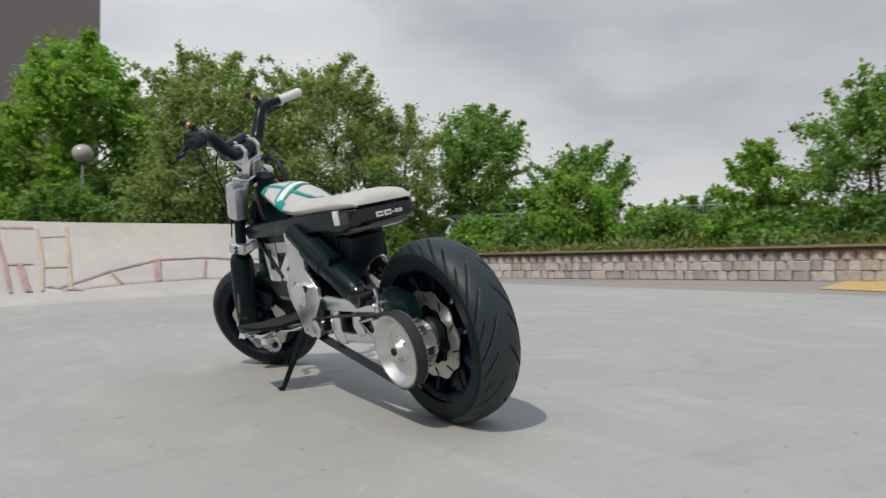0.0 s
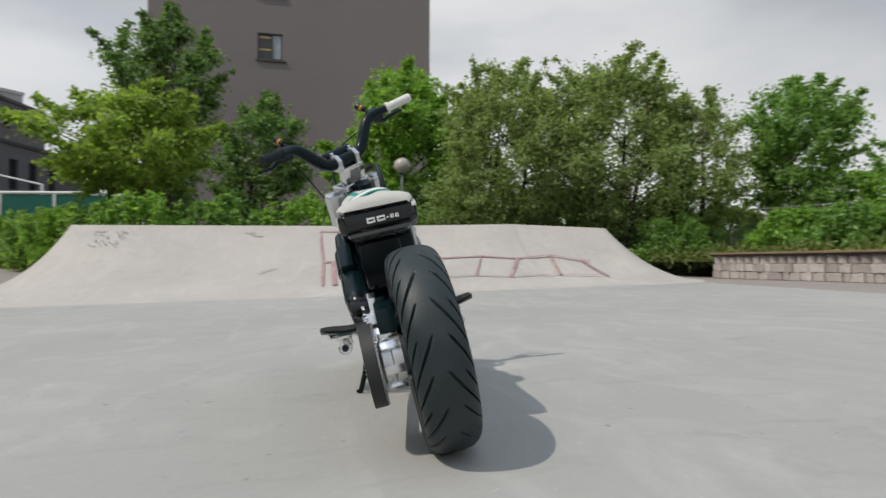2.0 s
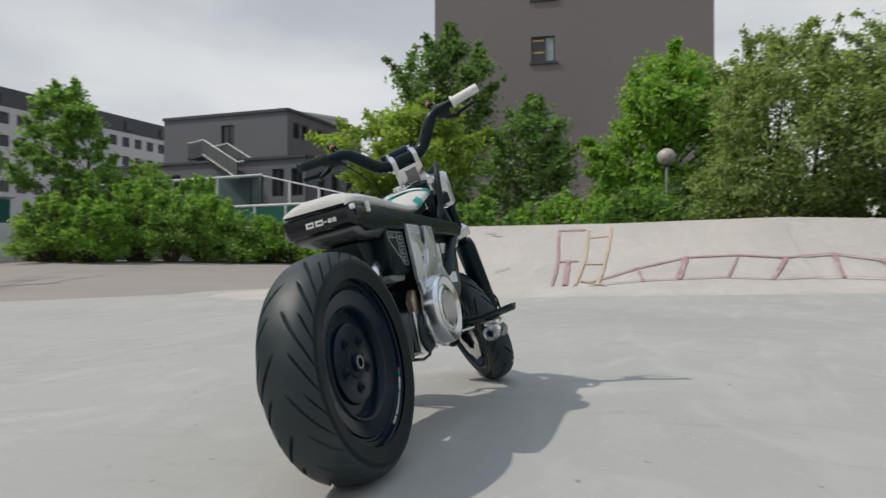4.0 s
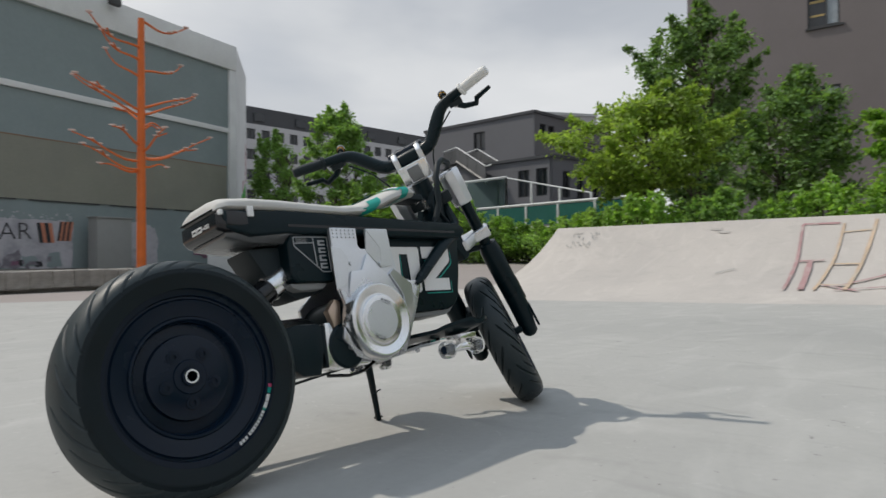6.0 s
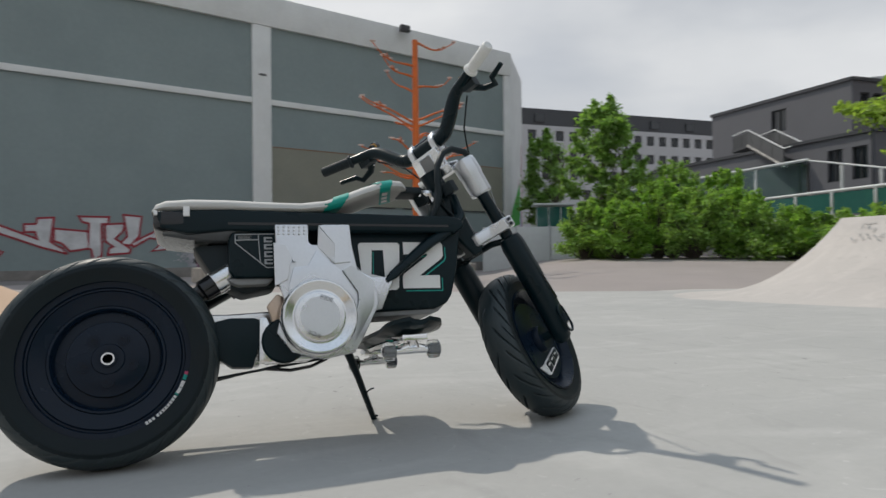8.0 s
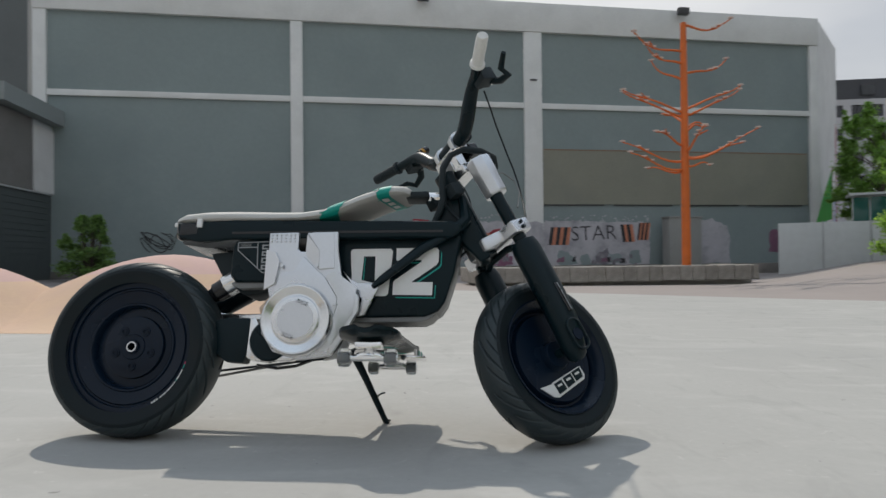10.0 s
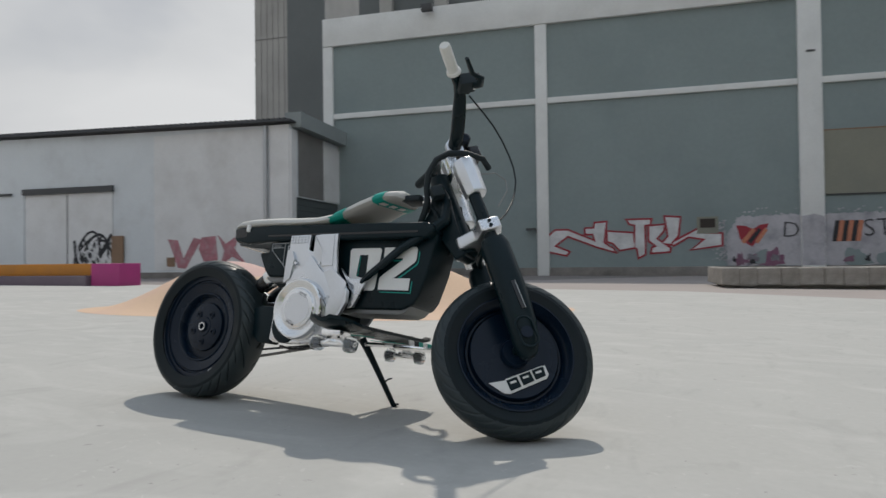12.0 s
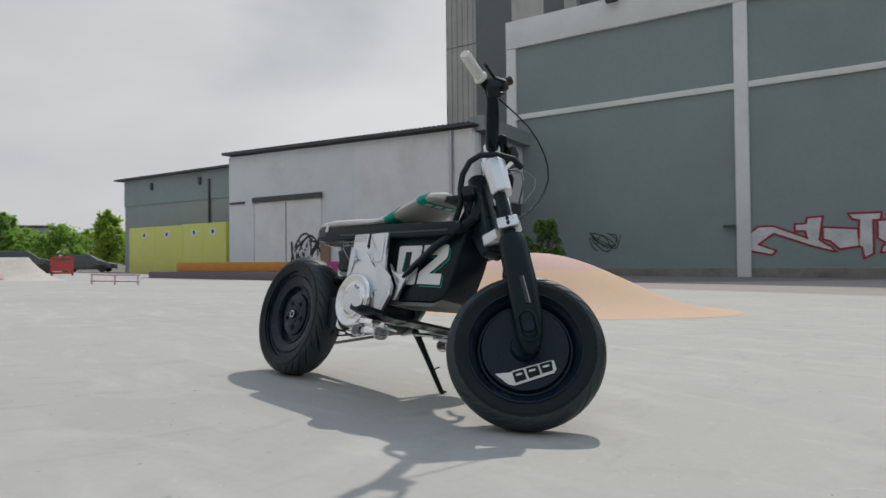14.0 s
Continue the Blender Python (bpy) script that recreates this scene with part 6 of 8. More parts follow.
# gloss black lifted to grey to paint in the reflected pale ground
M["reflect_under"] = material("gloss_black_with_ground_reflection", (0.10, 0.105, 0.11), 0.25, spec=0.8, vary=0.08, scale=6, fine=90)
M["grey_under"] = material("grey_belly_panel", (0.20, 0.205, 0.205), 0.5, vary=0.08, scale=6, fine=90)

# ---- motorcycle: x ahead, y to its left, z up, before it leans on its stand ----
LEAN = 13.5
bike = thing("electric_motorcycle", "small black and silver electric motorcycle leaning on its stand", "motorcycle")
bike.rotation_euler = (radians(-LEAN), 0, 0)
BIKE_SIZE = 1.018
bike.scale = (BIKE_SIZE,) * 3

PXZ = Matrix(((1, 0, 0, 0), (0, 0, -1, 0), (0, 1, 0, 0), (0, 0, 0, 1)))


def side(geo, outline, y0, y1):
    """An outline in x and z, given thickness from y0 to y1."""
    return geo.prism(outline, PXZ, -y1, -y0)


rake, turned = radians(27), radians(38)
axis_s = Vector((-math.sin(rake), 0, math.cos(rake)))
ahead0 = Vector((math.cos(rake), 0, math.sin(rake)))
ahead_s = ahead0 * math.cos(turned) + Vector((0, 1, 0)) * math.sin(turned)
left_s = Vector((0, 1, 0)) * math.cos(turned) - ahead0 * math.sin(turned)
foot_s = Vector((1.306, 0, 0.264))
STEER = Matrix((ahead_s, left_s, axis_s)).transposed().to_4x4()
STEER.translation = foot_s
HEAD = Matrix((ahead0, Vector((0, 1, 0)), axis_s)).transposed().to_4x4()
HEAD.translation = foot_s


def steered(geo, m=STEER):
    """Geometry given ahead, left and along the steering axis, turned with the handlebar."""
    geo.v = [tuple(m @ Vector(p)) for p in geo.v]
    return geo


def tyre(R, half, rim, m, count, seed):
    seg, prof = 900, 110
    g = Geo()
    pts = []
    for i in range(prof + 1):
        a = radians(-118 + 236 * i / prof)
        y = half * math.copysign(abs(math.sin(a)) ** 0.92, a) if abs(a) < math.pi / 2 else math.copysign(half * (1 - 0.22 * (abs(a) - math.pi / 2)), a)
        h = R - rim
        r = rim + h * (0.40 + 0.60 * max(0, math.cos(a)) ** 0.72) if abs(a) < math.pi / 2 else rim + h * 0.40 * (1 - (abs(a) - math.pi / 2) / radians(28))
        pts.append((r, y, a / (math.pi / 2)))
    verts = []
    for k in range(seg):
        th = 2 * math.pi * k / seg
        c, s_ = math.cos(th), math.sin(th)
        for r, y, u in pts:
            cut = 0.0
            w = abs(u)
            if w < 0.94:
                base = th * count / (2 * math.pi) + (0.5 if u < 0 else 0)
                for shift, lo, hi, width in ((0.0, 0.05, 0.88, 0.0036), (0.34, 0.22, 0.91, 0.0034), (0.66, 0.42, 0.935, 0.0033)):
                    if lo < w < hi:
                        f = (base + shift + 0.95 * w ** 0.8) % 1.0
                        pitch = 2 * math.pi * R / count
                        steep = pitch * 0.76 * w ** -0.2 / (1.45 * half)
                        d = abs(f - 0.5) * pitch / math.sqrt(1 + steep * steep)
                        taper = max(0, min(1, (w - lo) / 0.10, (hi - w) / 0.14))
                        q = max(0, 1 - d / (width * (0.35 + 0.65 * taper)))
                        cut = max(cut, 0.0075 * taper ** 0.5 * min(1, q * 1.9))
            bulge = 0.0012 if 0.93 < w < 1.0 else 0.0
            rr = r - cut
            verts.append(m @ Vector((rr * c, rr * s_, y * (1 - cut * 1.5) + math.copysign(bulge, y))))
    n = prof + 1
    g.v = verts
    g.f = [(k * n + i, ((k + 1) % seg) * n + i, ((k + 1) % seg) * n + i + 1, k * n + i + 1) for k in range(seg) for i in range(prof)]
    me = mesh_of("tyre", g, M["tyre"], smooth=50, fix=False)
    me.materials.append(M["tread"])
    # tread faces take the rubber with the painted-in sheen, sidewalls the darker one
    me.polygons.foreach_set("material_index", [1 if abs(pts[i][2] + pts[i + 1][2]) < 1.7 else 0 for k in range(seg) for i in range(prof)])
    return me


def brake_disc(R, m, side_y):
    g = Geo()
    n = 120
    rings = [(0.66, -0.0022), (1.0, -0.0022), (1.0, 0.0022), (0.66, 0.0022)]
    for k in range(n):
        th = 2 * math.pi * k / n
        wave = 1 + 0.035 * math.cos(10 * th)
        for f, h in rings:
            r = R * f * (wave if f == 1.0 else 1 - 0.05 * math.cos(10 * th))
            g.v.append(m @ Vector((r * math.cos(th), r * math.sin(th), side_y + h)))
    g.f = [(k * 4 + i, ((k + 1) % n) * 4 + i, ((k + 1) % n) * 4 + (i + 1) % 4, k * 4 + (i + 1) % 4) for k in range(n) for i in range(4)]
    return g


# rear wheel
RW = Matrix.Translation((-0.008, -0.056, 0.280)) @ pose(0, 0, 0, -90, 0, 0)
rim_geo = Geo().lathe([(r_ * 1.05, h_) for r_, h_ in ((0.012, -0.020), (0.012, -0.042), (0.0205, -0.042), (0.0215, -0.040), (0.0215, -0.035), (0.037, -0.035), (0.039, -0.032), (0.088, -0.030), (0.094, -0.028), (0.097, -0.018), (0.120, -0.016),
                       (0.124, -0.034), (0.129, -0.041), (0.134, -0.041), (0.137, -0.037), (0.150, -0.041), (0.172, -0.046), (0.176, -0.042), (0.180, -0.042), (0.183, -0.049), (0.198, -0.051), (0.201, -0.056), (0.205, -0.056), (0.207, -0.046), (0.200, -0.015), (0.186, 0.02), (0.192, 0.044),
                       (0.203, 0.054), (0.200, 0.0570), (0.192, 0.0560), (0.180, 0.046), (0.170, 0.012), (0.05, -0.012), (0.012, -0.012))], RW, 96, closed=True)
rear_wheel = part("rear_wheel", rim_geo, M["wheel"], bike, "navy-black solid disc wheel", smooth=30)
part("tyre", tyre(0.2840, 0.073, 0.206, RW, 10, 1), None, rear_wheel, "black rubber tyre with curved tread grooves")
part("axle_ring", Geo().lathe([(0.0125, -0.041), (0.0125, -0.0435), (0.0165, -0.0435), (0.0165, -0.041)], RW, 32, closed=True), M["alu"], rear_wheel, "bright axle ring")
for k in range(5):
    a = radians(90 + 72 * k)
    part("bolt", Geo().lathe([(0.006, -0.032), (0.006, -0.0365), (0.010, -0.0365), (0.0105, -0.034), (0.0155, -0.034), (0.0165, -0.029)], RW @ Matrix.Translation((0.061 * math.cos(a), 0.061 * math.sin(a), 0)), 16), M["wheel"], rear_wheel)
for k in range(10):
    a = radians(36 * k)
    sp = Geo().tube([RW @ Vector((0.045 * math.cos(a), 0.045 * math.sin(a), 0.022)), RW @ Vector((0.12 * math.cos(a + 0.12), 0.12 * math.sin(a + 0.12), 0.02)), RW @ Vector((0.185 * math.cos(a + 0.1), 0.185 * math.sin(a + 0.1), 0.032))], [0.014, 0.010, 0.012], 8)
    part("spoke", sp, M["wheel"], rear_wheel)
part("brake_disc", brake_disc(0.134, RW, 0.046), M["disc"], rear_wheel, "slotted steel brake disc", smooth=20)
for k in range(10):
    a = radians(36 * k + 12)
    part("slot", Geo().tube([RW @ Vector((0.105 * math.cos(a), 0.105 * math.sin(a), 0.0488)), RW @ Vector((0.127 * math.cos(a + 0.12), 0.127 * math.sin(a + 0.12), 0.0488))], 0.0028, 6), M["black"], rear_wheel)
part("hub", Geo().lathe([(0.02, 0.02), (0.052, 0.03), (0.055, 0.055), (0.05, 0.066), (0.02, 0.068)], RW, 32), M["black_matt"], rear_wheel, smooth=30)


def arc_marks(owner, m, r, spans, h, w, mat):
    """Short printed bars on an arc of a wheel's face."""
    for a0, a1 in spans:
        g = Geo()
        n = 5
        for k in range(n + 1):
            a = radians(a0 + (a1 - a0) * k / n)
            for rr in (r - w / 2, r + w / 2):
                for dh in (0.0, math.copysign(0.0008, h)):
                    g.v.append(m @ Vector((rr * math.cos(a), rr * math.sin(a), h + dh)))
        for k in range(n):
            b = 4 * k
            g.f += [(b, b + 4, b + 5, b + 1), (b + 2, b + 3, b + 7, b + 6), (b, b + 2, b + 6, b + 4), (b + 1, b + 5, b + 7, b + 3)]
        part("print_bar", g, mat, owner, smooth=0)


# lettering on the rim edge as plain bars
SPANS = [(-62 + 2.6 * k, -60.2 + 2.6 * k) for k in range(3)] + [(-53 + 2.5 * k, -51.2 + 2.5 * k) for k in range(8)]
for sgn, h, rr in ((1, -0.0508, 0.2005), (1, 0.0595, 0.2060)):
    arc_marks(rear_wheel, RW, rr, [(-a1, -a0) for a0, a1 in SPANS], h, 0.008, M["white"])
    arc_marks(rear_wheel, RW, rr, [(27.0, 31.5), (21.5, 26.5)], h, 0.009, M["white"])
    arc_marks(rear_wheel, RW, rr, [(16.5, 20.5), (31.8, 33.0)], h, 0.009, M["teal"])
    arc_marks(rear_wheel, RW, rr, [(14.0, 16.3)], h, 0.009, M["pink"])

# belt drive on the left
PM = Matrix.Translation((-0.008, -0.04, 0.27)) @ pose(0, 0, 0, -90, 0, 0)
pulley = part("belt_pulley", Geo().lathe([(0.012, 0.150), (0.012, 0.168), (0.024, 0.168), (0.027, 0.156), (0.036, 0.143), (0.060, 0.137), (0.080, 0.142), (0.093, 0.156), (0.100, 0.166), (0.106, 0.166), (0.106, 0.128), (0.098, 0.126), (0.06, 0.128), (0.012, 0.128)], PM, 80, closed=True),
              M["alu_turned"], bike, "polished dished belt pulley", smooth=30)
for k in range(64):
    a = 2 * math.pi * k / 64
    part("tooth", Geo().box((0.103, -0.0020, 0.1640), (0.1090, 0.0020, 0.1675), PM @ Matrix.Rotation(a, 4, "Z")), M["cast"], pulley, smooth=0)
    part("tooth", Geo().box((0.103, -0.0020, 0.1262), (0.1135, 0.0020, 0.1302), PM @ Matrix.Rotation(a, 4, "Z")), M["cast"], pulley, smooth=0)
part("hub_bolt", Geo().lathe([(0.003, 0.168), (0.003, 0.172), (0.011, 0.172), (0.011, 0.166)], PM, 16), M["black"], pulley)
for k in range(5):
    a = 2 * math.pi * k / 5
    part("bolt", Geo().lathe([(0.002, 0.150), (0.006, 0.150), (0.006, 0.142)], PM @ Matrix.Translation((0.034 * math.cos(a), 0.034 * math.sin(a), 0.0)), 10), M["alu"], pulley)
belt_path = []
c0, r0, c1, r1 = (-0.008, 0.27), 0.110, (0.505, 0.292), 0.036
for k in range(33):
    a = radians(92 + 176 * k / 32)
    belt_path.append((c0[0] + r0 * math.cos(a), c0[1] + r0 * math.sin(a)))
for k in range(13):
    a = radians(-85 + 172 * k / 12)
    belt_path.append((c1[0] + r1 * math.cos(a), c1[1] + r1 * math.sin(a)))
bg = Geo()
for (x, z) in belt_path:
    d0 = min(((x - c0[0]), (z - c0[1]), 0), ((x - c1[0]), (z - c1[1]), 1), key=lambda q: math.hypot(q[0], q[1]))
    L = math.hypot(d0[0], d0[1])
    ox, oz = d0[0] / L * 0.004, d0[1] / L * 0.004
    bg.v += [(x, 0.091, z), (x, 0.126, z), (x + ox, 0.126, z + oz), (x + ox, 0.091, z + oz)]
nb = len(belt_path)
bg.f = [(4 * i + j, 4 * ((i + 1) % nb) + j, 4 * ((i + 1) % nb) + (j + 1) % 4, 4 * i + (j + 1) % 4) for i in range(nb) for j in range(4)]
part("drive_belt", bg, M["belt"], bike, "black toothed drive belt")
part("drive_sprocket", Geo().lathe([(0.005, 0.125), (0.034, 0.125), (0.034, 0.170), (0.005, 0.172)], Matrix.Translation((0.505, -0.04, 0.292)) @ pose(0, 0, 0, -90, 0, 0), 32), M["alu"], bike)
carrier = part("hub_carrier", Geo().lathe([(0.02, 0.040), (0.052, 0.042), (0.066, 0.060), (0.070, 0.064), (0.070, 0.090), (0.064, 0.094), (0.064, 0.118), (0.056, 0.124), (0.02, 0.126)], PM, 28), M["alu_paint"], bike, "ribbed aluminium hub carrier", smooth=25)
for k in range(7):
    a = 2 * math.pi * k / 7 + 0.3
    part("rib", Geo().box((0.055, -0.012, 0.066), (0.078, 0.012, 0.120), PM @ Matrix.Rotation(a, 4, "Z")), M["alu"], carrier, bevel=0.002)
caliper = part("rear_caliper", side(side(Geo(), [(-0.035, 0.350), (0.02, 0.338), (0.12, 0.368), (0.13, 0.42), (0.06, 0.43), (-0.01, 0.412)], 0.020, 0.072), [(0.05, 0.40), (0.10, 0.40), (0.10, 0.44), (0.05, 0.44)], 0.035, 0.065), M["black"], bike, "black brake caliper", bevel=0.006)
for x, z in ((0.05, 0.385), (0.075, 0.40), (0.10, 0.385), (0.09, 0.42)):
    part("bolt", Geo().lathe([(0.002, 0.106), (0.006, 0.106), (0.006, 0.098)], Matrix.Translation((x, 0, z)) @ pose(0, 0, 0, -90, 0, 0), 8), M["alu"], caliper)

# swing arm
swing = part("swing_arm", side(side(Geo(), [(0.255, 0.272), (0.255, 0.366), (0.30, 0.376), (0.372, 0.374), (0.386, 0.366), (0.384, 0.300), (0.364, 0.228), (0.306, 0.232)], -0.088, -0.03), [(0.15, 0.29), (0.26, 0.285), (0.26, 0.36), (0.15, 0.35)], -0.03, 0.04), M["black"], bike, "black box-section swing arm", bevel=0.008)
side_arm = Geo()
side(side_arm, [(0.485, 0.395), (0.42, 0.412), (0.30, 0.408), (0.19, 0.412), (0.10, 0.400), (0.085, 0.365), (0.26, 0.362), (0.44, 0.356)], 0.058, 0.108)
side(side_arm, [(0.345, 0.362), (0.410, 0.362), (0.425, 0.290), (0.390, 0.240), (0.335, 0.248), (0.352, 0.300)], 0.058, 0.110)
side(side_arm, [(0.205, 0.362), (0.250, 0.362), (0.262, 0.312), (0.235, 0.285), (0.185, 0.290), (0.200, 0.325)], 0.060, 0.108)
side(side_arm, [(0.05, 0.31), (0.12, 0.385), (0.165, 0.385), (0.13, 0.310), (0.27, 0.290), (0.352, 0.288), (0.345, 0.252), (0.10, 0.272)], 0.062, 0.104)
part("swing_arm_frame", side_arm, M["alu"], bike, "open aluminium swing arm frame", bevel=0.008, segs=3)
part("chain_tensioner", Geo().tube([(0.14, 0.10, 0.29), (0.19, 0.11, 0.34), (0.10, 0.11, 0.36)], 0.009, 8), M["alu"], bike)

# motor and side plates
right = [(0.433, 0.647), (0.532, 0.648), (0.531, 0.592), (0.541, 0.583), (0.560, 0.583), (0.571, 0.594), (0.573, 0.648), (0.661, 0.649), (0.664, 0.584), (0.677, 0.505), (0.737, 0.434), (0.738, 0.392),
         (0.688, 0.302), (0.655, 0.250), (0.560, 0.236), (0.470, 0.262), (0.428, 0.320), (0.452, 0.420), (0.435, 0.478)]
rp_ = part("side_plate", side(Geo(), right, -0.128, -0.112), M["alu_paint"], bike, "silver angular side plate", bevel=0.0045, segs=3)
part("plate_face", side(Geo(), [(0.470, 0.470), (0.482, 0.512), (0.525, 0.516), (0.553, 0.566), (0.602, 0.518), (0.628, 0.497), (0.670, 0.43), (0.670, 0.40), (0.64, 0.31), (0.56, 0.30), (0.47, 0.34), (0.465, 0.45)], -0.137, -0.127), M["alu_paint"], rp_, bevel=0.004, segs=2)


def wedge(outline, base_y, tops):
    """A facet: an outline in x and z whose corners stand out to different depths."""
    g, n = Geo(), len(outline)
    g.v = [(x, base_y, z) for x, z in outline] + [(x, y, z) for (x, z), y in zip(outline, tops)]
    g.f = [tuple(range(n)), tuple(range(2 * n - 1, n - 1, -1))] + [(i, (i + 1) % n, n + (i + 1) % n, n + i) for i in range(n)]
    return g


for outline, tops in (([(0.427, 0.591), (0.461, 0.581), (0.477, 0.549), (0.465, 0.477), (0.427, 0.457)], (-0.129, -0.137, -0.140, -0.137, -0.129)),
                      ([(0.562, 0.640), (0.557, 0.577), (0.604, 0.523), (0.607, 0.582)], (-0.137, -0.129, -0.134, -0.140)),
                      ([(0.562, 0.643), (0.648, 0.642), (0.656, 0.527), (0.604, 0.523), (0.607, 0.582)], (-0.137, -0.131, -0.132, -0.134, -0.140)),
                      ([(0.655, 0.518), (0.730, 0.464), (0.719, 0.382), (0.682, 0.322), (0.654, 0.280), (0.640, 0.31), (0.672, 0.40), (0.672, 0.43), (0.628, 0.50)], (-0.134, -0.129, -0.129, -0.129, -0.129, -0.140, -0.144, -0.144, -0.142))):
    part("plate_facet", wedge(outline, -0.126, tops), M["alu_paint"], rp_, bevel=0.0015, smooth=12)
for i in range(6):
    for j in range(3):
        x, z = 0.442 + 0.0155 * i, 0.618 + 0.011 * j
        part("stud", Geo().lathe([(0.0036, 0.128), (0.0036, 0.1315), (0.0022, 0.1325), (0.0003, 0.1325)], Matrix.Translation((x, 0, z)) @ pose(0, 0, 0, 90, 0, 0), 8), M["alu_paint"], rp_)
part("plate_tip", side(Geo(), [(0.676, 0.524), (0.700, 0.498), (0.728, 0.483), (0.783, 0.482), (0.795, 0.474), (0.790, 0.458), (0.752, 0.380), (0.728, 0.376), (0.742, 0.43)], -0.105, -0.090), M["alu_paint"], bike, "silver pointed frame plate", bevel=0.004)
DM = Matrix.Translation((0.549, 0, 0.359)) @ pose(0, 0, 0, 90, 0, 0) @ Matrix.Diagonal((1.05, 1.05, 1, 1))
drum = part("motor_cover", Geo().lathe([(0.001, 0.1665), (0.066, 0.1665), (0.069, 0.1655), (0.072, 0.1605), (0.076, 0.1600), (0.098, 0.1690), (0.102, 0.1688), (0.1055, 0.163), (0.1075, 0.156), (0.1075, 0.120)], DM, 96), M["alu"], bike, "round turned aluminium motor cover", smooth=22)
part("cover_inset", Geo().lathe([(0.001, 0.1672), (0.055, 0.1672), (0.056, 0.1655)], DM, 72), M["alu_paint"], drum, smooth=22)
for body, turn in (("RIDE", -22), ("RIDE", 158)):
    text_mesh("lettering", body, 0.0175, M["wheel"], DM @ pose(0, 0, 0.1668, 0, 0, turn) @ pose(0, 0.052, 0), drum, "engraved letters", 0.0004)
part("motor", Geo().lathe([(0.02, -0.118), (0.095, -0.118), (0.100, -0.11), (0.100, 0.115), (0.095, 0.122), (0.02, 0.122)], Matrix.Translation((0.542, 0, 0.352)) @ pose(0, 0, 0, 90, 0, 0), 48), M["black"], bike, "dark motor housing", smooth=30)
low_r = Geo()
side(low_r, [(0.383, 0.372), (0.402, 0.372), (0.425, 0.320), (0.470, 0.268), (0.540, 0.246), (0.520, 0.236), (0.400, 0.236), (0.378, 0.246)], -0.105, -0.055)
part("swing_pivot_plate", low_r, M["alu"], bike, "silver swing arm pivot", bevel=0.006)
part("pivot_cover", Geo().lathe([(0.02, 0.055), (0.062, 0.055), (0.066, 0.06), (0.066, 0.105), (0.060, 0.112), (0.02, 0.113)], Matrix.Translation((0.452, 0, 0.300)) @ pose(0, 0, 0, 90, 0, 0), 36), M["black"], bike, smooth=30)
# plate whose copper tint paints in a warm reflection on the pivot housing
part("reflection_plate", side(Geo(), [(0.405, 0.405), (0.435, 0.44), (0.455, 0.43), (0.445, 0.35), (0.425, 0.325), (0.415, 0.375)], -0.10, -0.075), M["warm_reflection"], bike, "added plate coloured as a warm reflection on the metal", bevel=0.005)
left = [(0.500, 0.645), (0.575, 0.645), (0.640, 0.640), (0.640, 0.560), (0.660, 0.500), (0.715, 0.445), (0.712, 0.390), (0.660, 0.310), (0.640, 0.262), (0.575, 0.250), (0.530, 0.262), (0.530, 0.305), (0.500, 0.345), (0.455, 0.385), (0.452, 0.440), (0.520, 0.500)]
lp = part("side_plate", side(Geo(), left, 0.104, 0.120), M["alu_paint"], bike, "silver angular side plate", bevel=0.0045, segs=3)
part("motor_boss", Geo().lathe([(0.01, 0.118), (0.046, 0.118), (0.050, 0.122), (0.050, 0.136), (0.040, 0.144), (0.01, 0.145)], Matrix.Translation((0.575, 0, 0.415)) @ pose(0, 0, 0, -90, 0, 0), 32), M["alu"], lp, "round aluminium boss", smooth=30)
part("motor_boss", Geo().lathe([(0.01, 0.118), (0.026, 0.118), (0.028, 0.15), (0.01, 0.152)], Matrix.Translation((0.515, 0, 0.43)) @ pose(0, 0, 0, -90, 0, 0), 24), M["alu"], lp, smooth=30)
for x, z in ((0.60, 0.60), (0.66, 0.43), (0.60, 0.28), (0.545, 0.60)):
    part("bolt", Geo().lathe([(0.003, 0.124), (0.007, 0.124), (0.007, 0.118)], Matrix.Translation((x, 0, z)) @ pose(0, 0, 0, -90, 0, 0), 12), M["alu_bright"], lp)
for x, z in ((0.60, 0.535), (0.66, 0.41), (0.485, 0.535)):
    part("bolt", Geo().lathe([(0.003, 0.1405), (0.006, 0.1405), (0.006, 0.134)], Matrix.Translation((x, 0, z)) @ pose(0, 0, 0, 90, 0, 0), 12), M["alu_paint"], rp_)

# battery case with the number
case_outline = [(0.62, 0.652), (1.045, 0.660), (1.058, 0.640), (1.035, 0.52), (1.006, 0.425), (0.985, 0.395), (0.94, 0.378), (0.64, 0.374), (0.62, 0.39)]
case = part("battery_case", side(Geo(), case_outline, -0.079, 0.079), M["black"], bike, "satin black battery case", bevel=0.012, segs=3)
part("belly_panel", side(Geo(), [(0.66, 0.380), (0.95, 0.383), (0.99, 0.405), (0.955, 0.372), (0.93, 0.362), (0.66, 0.360)], -0.070, 0.070), M["grey_under"], case, "grey belly panel", bevel=0.006)
TWO = [(0.846, 0.602), (0.978, 0.602), (0.985, 0.594), (0.984, 0.556), (0.978, 0.546), (0.896, 0.489), (0.966, 0.489), (0.964, 0.446), (0.836, 0.448), (0.837, 0.487), (0.842, 0.496), (0.928, 0.556), (0.928, 0.562), (0.846, 0.561)]
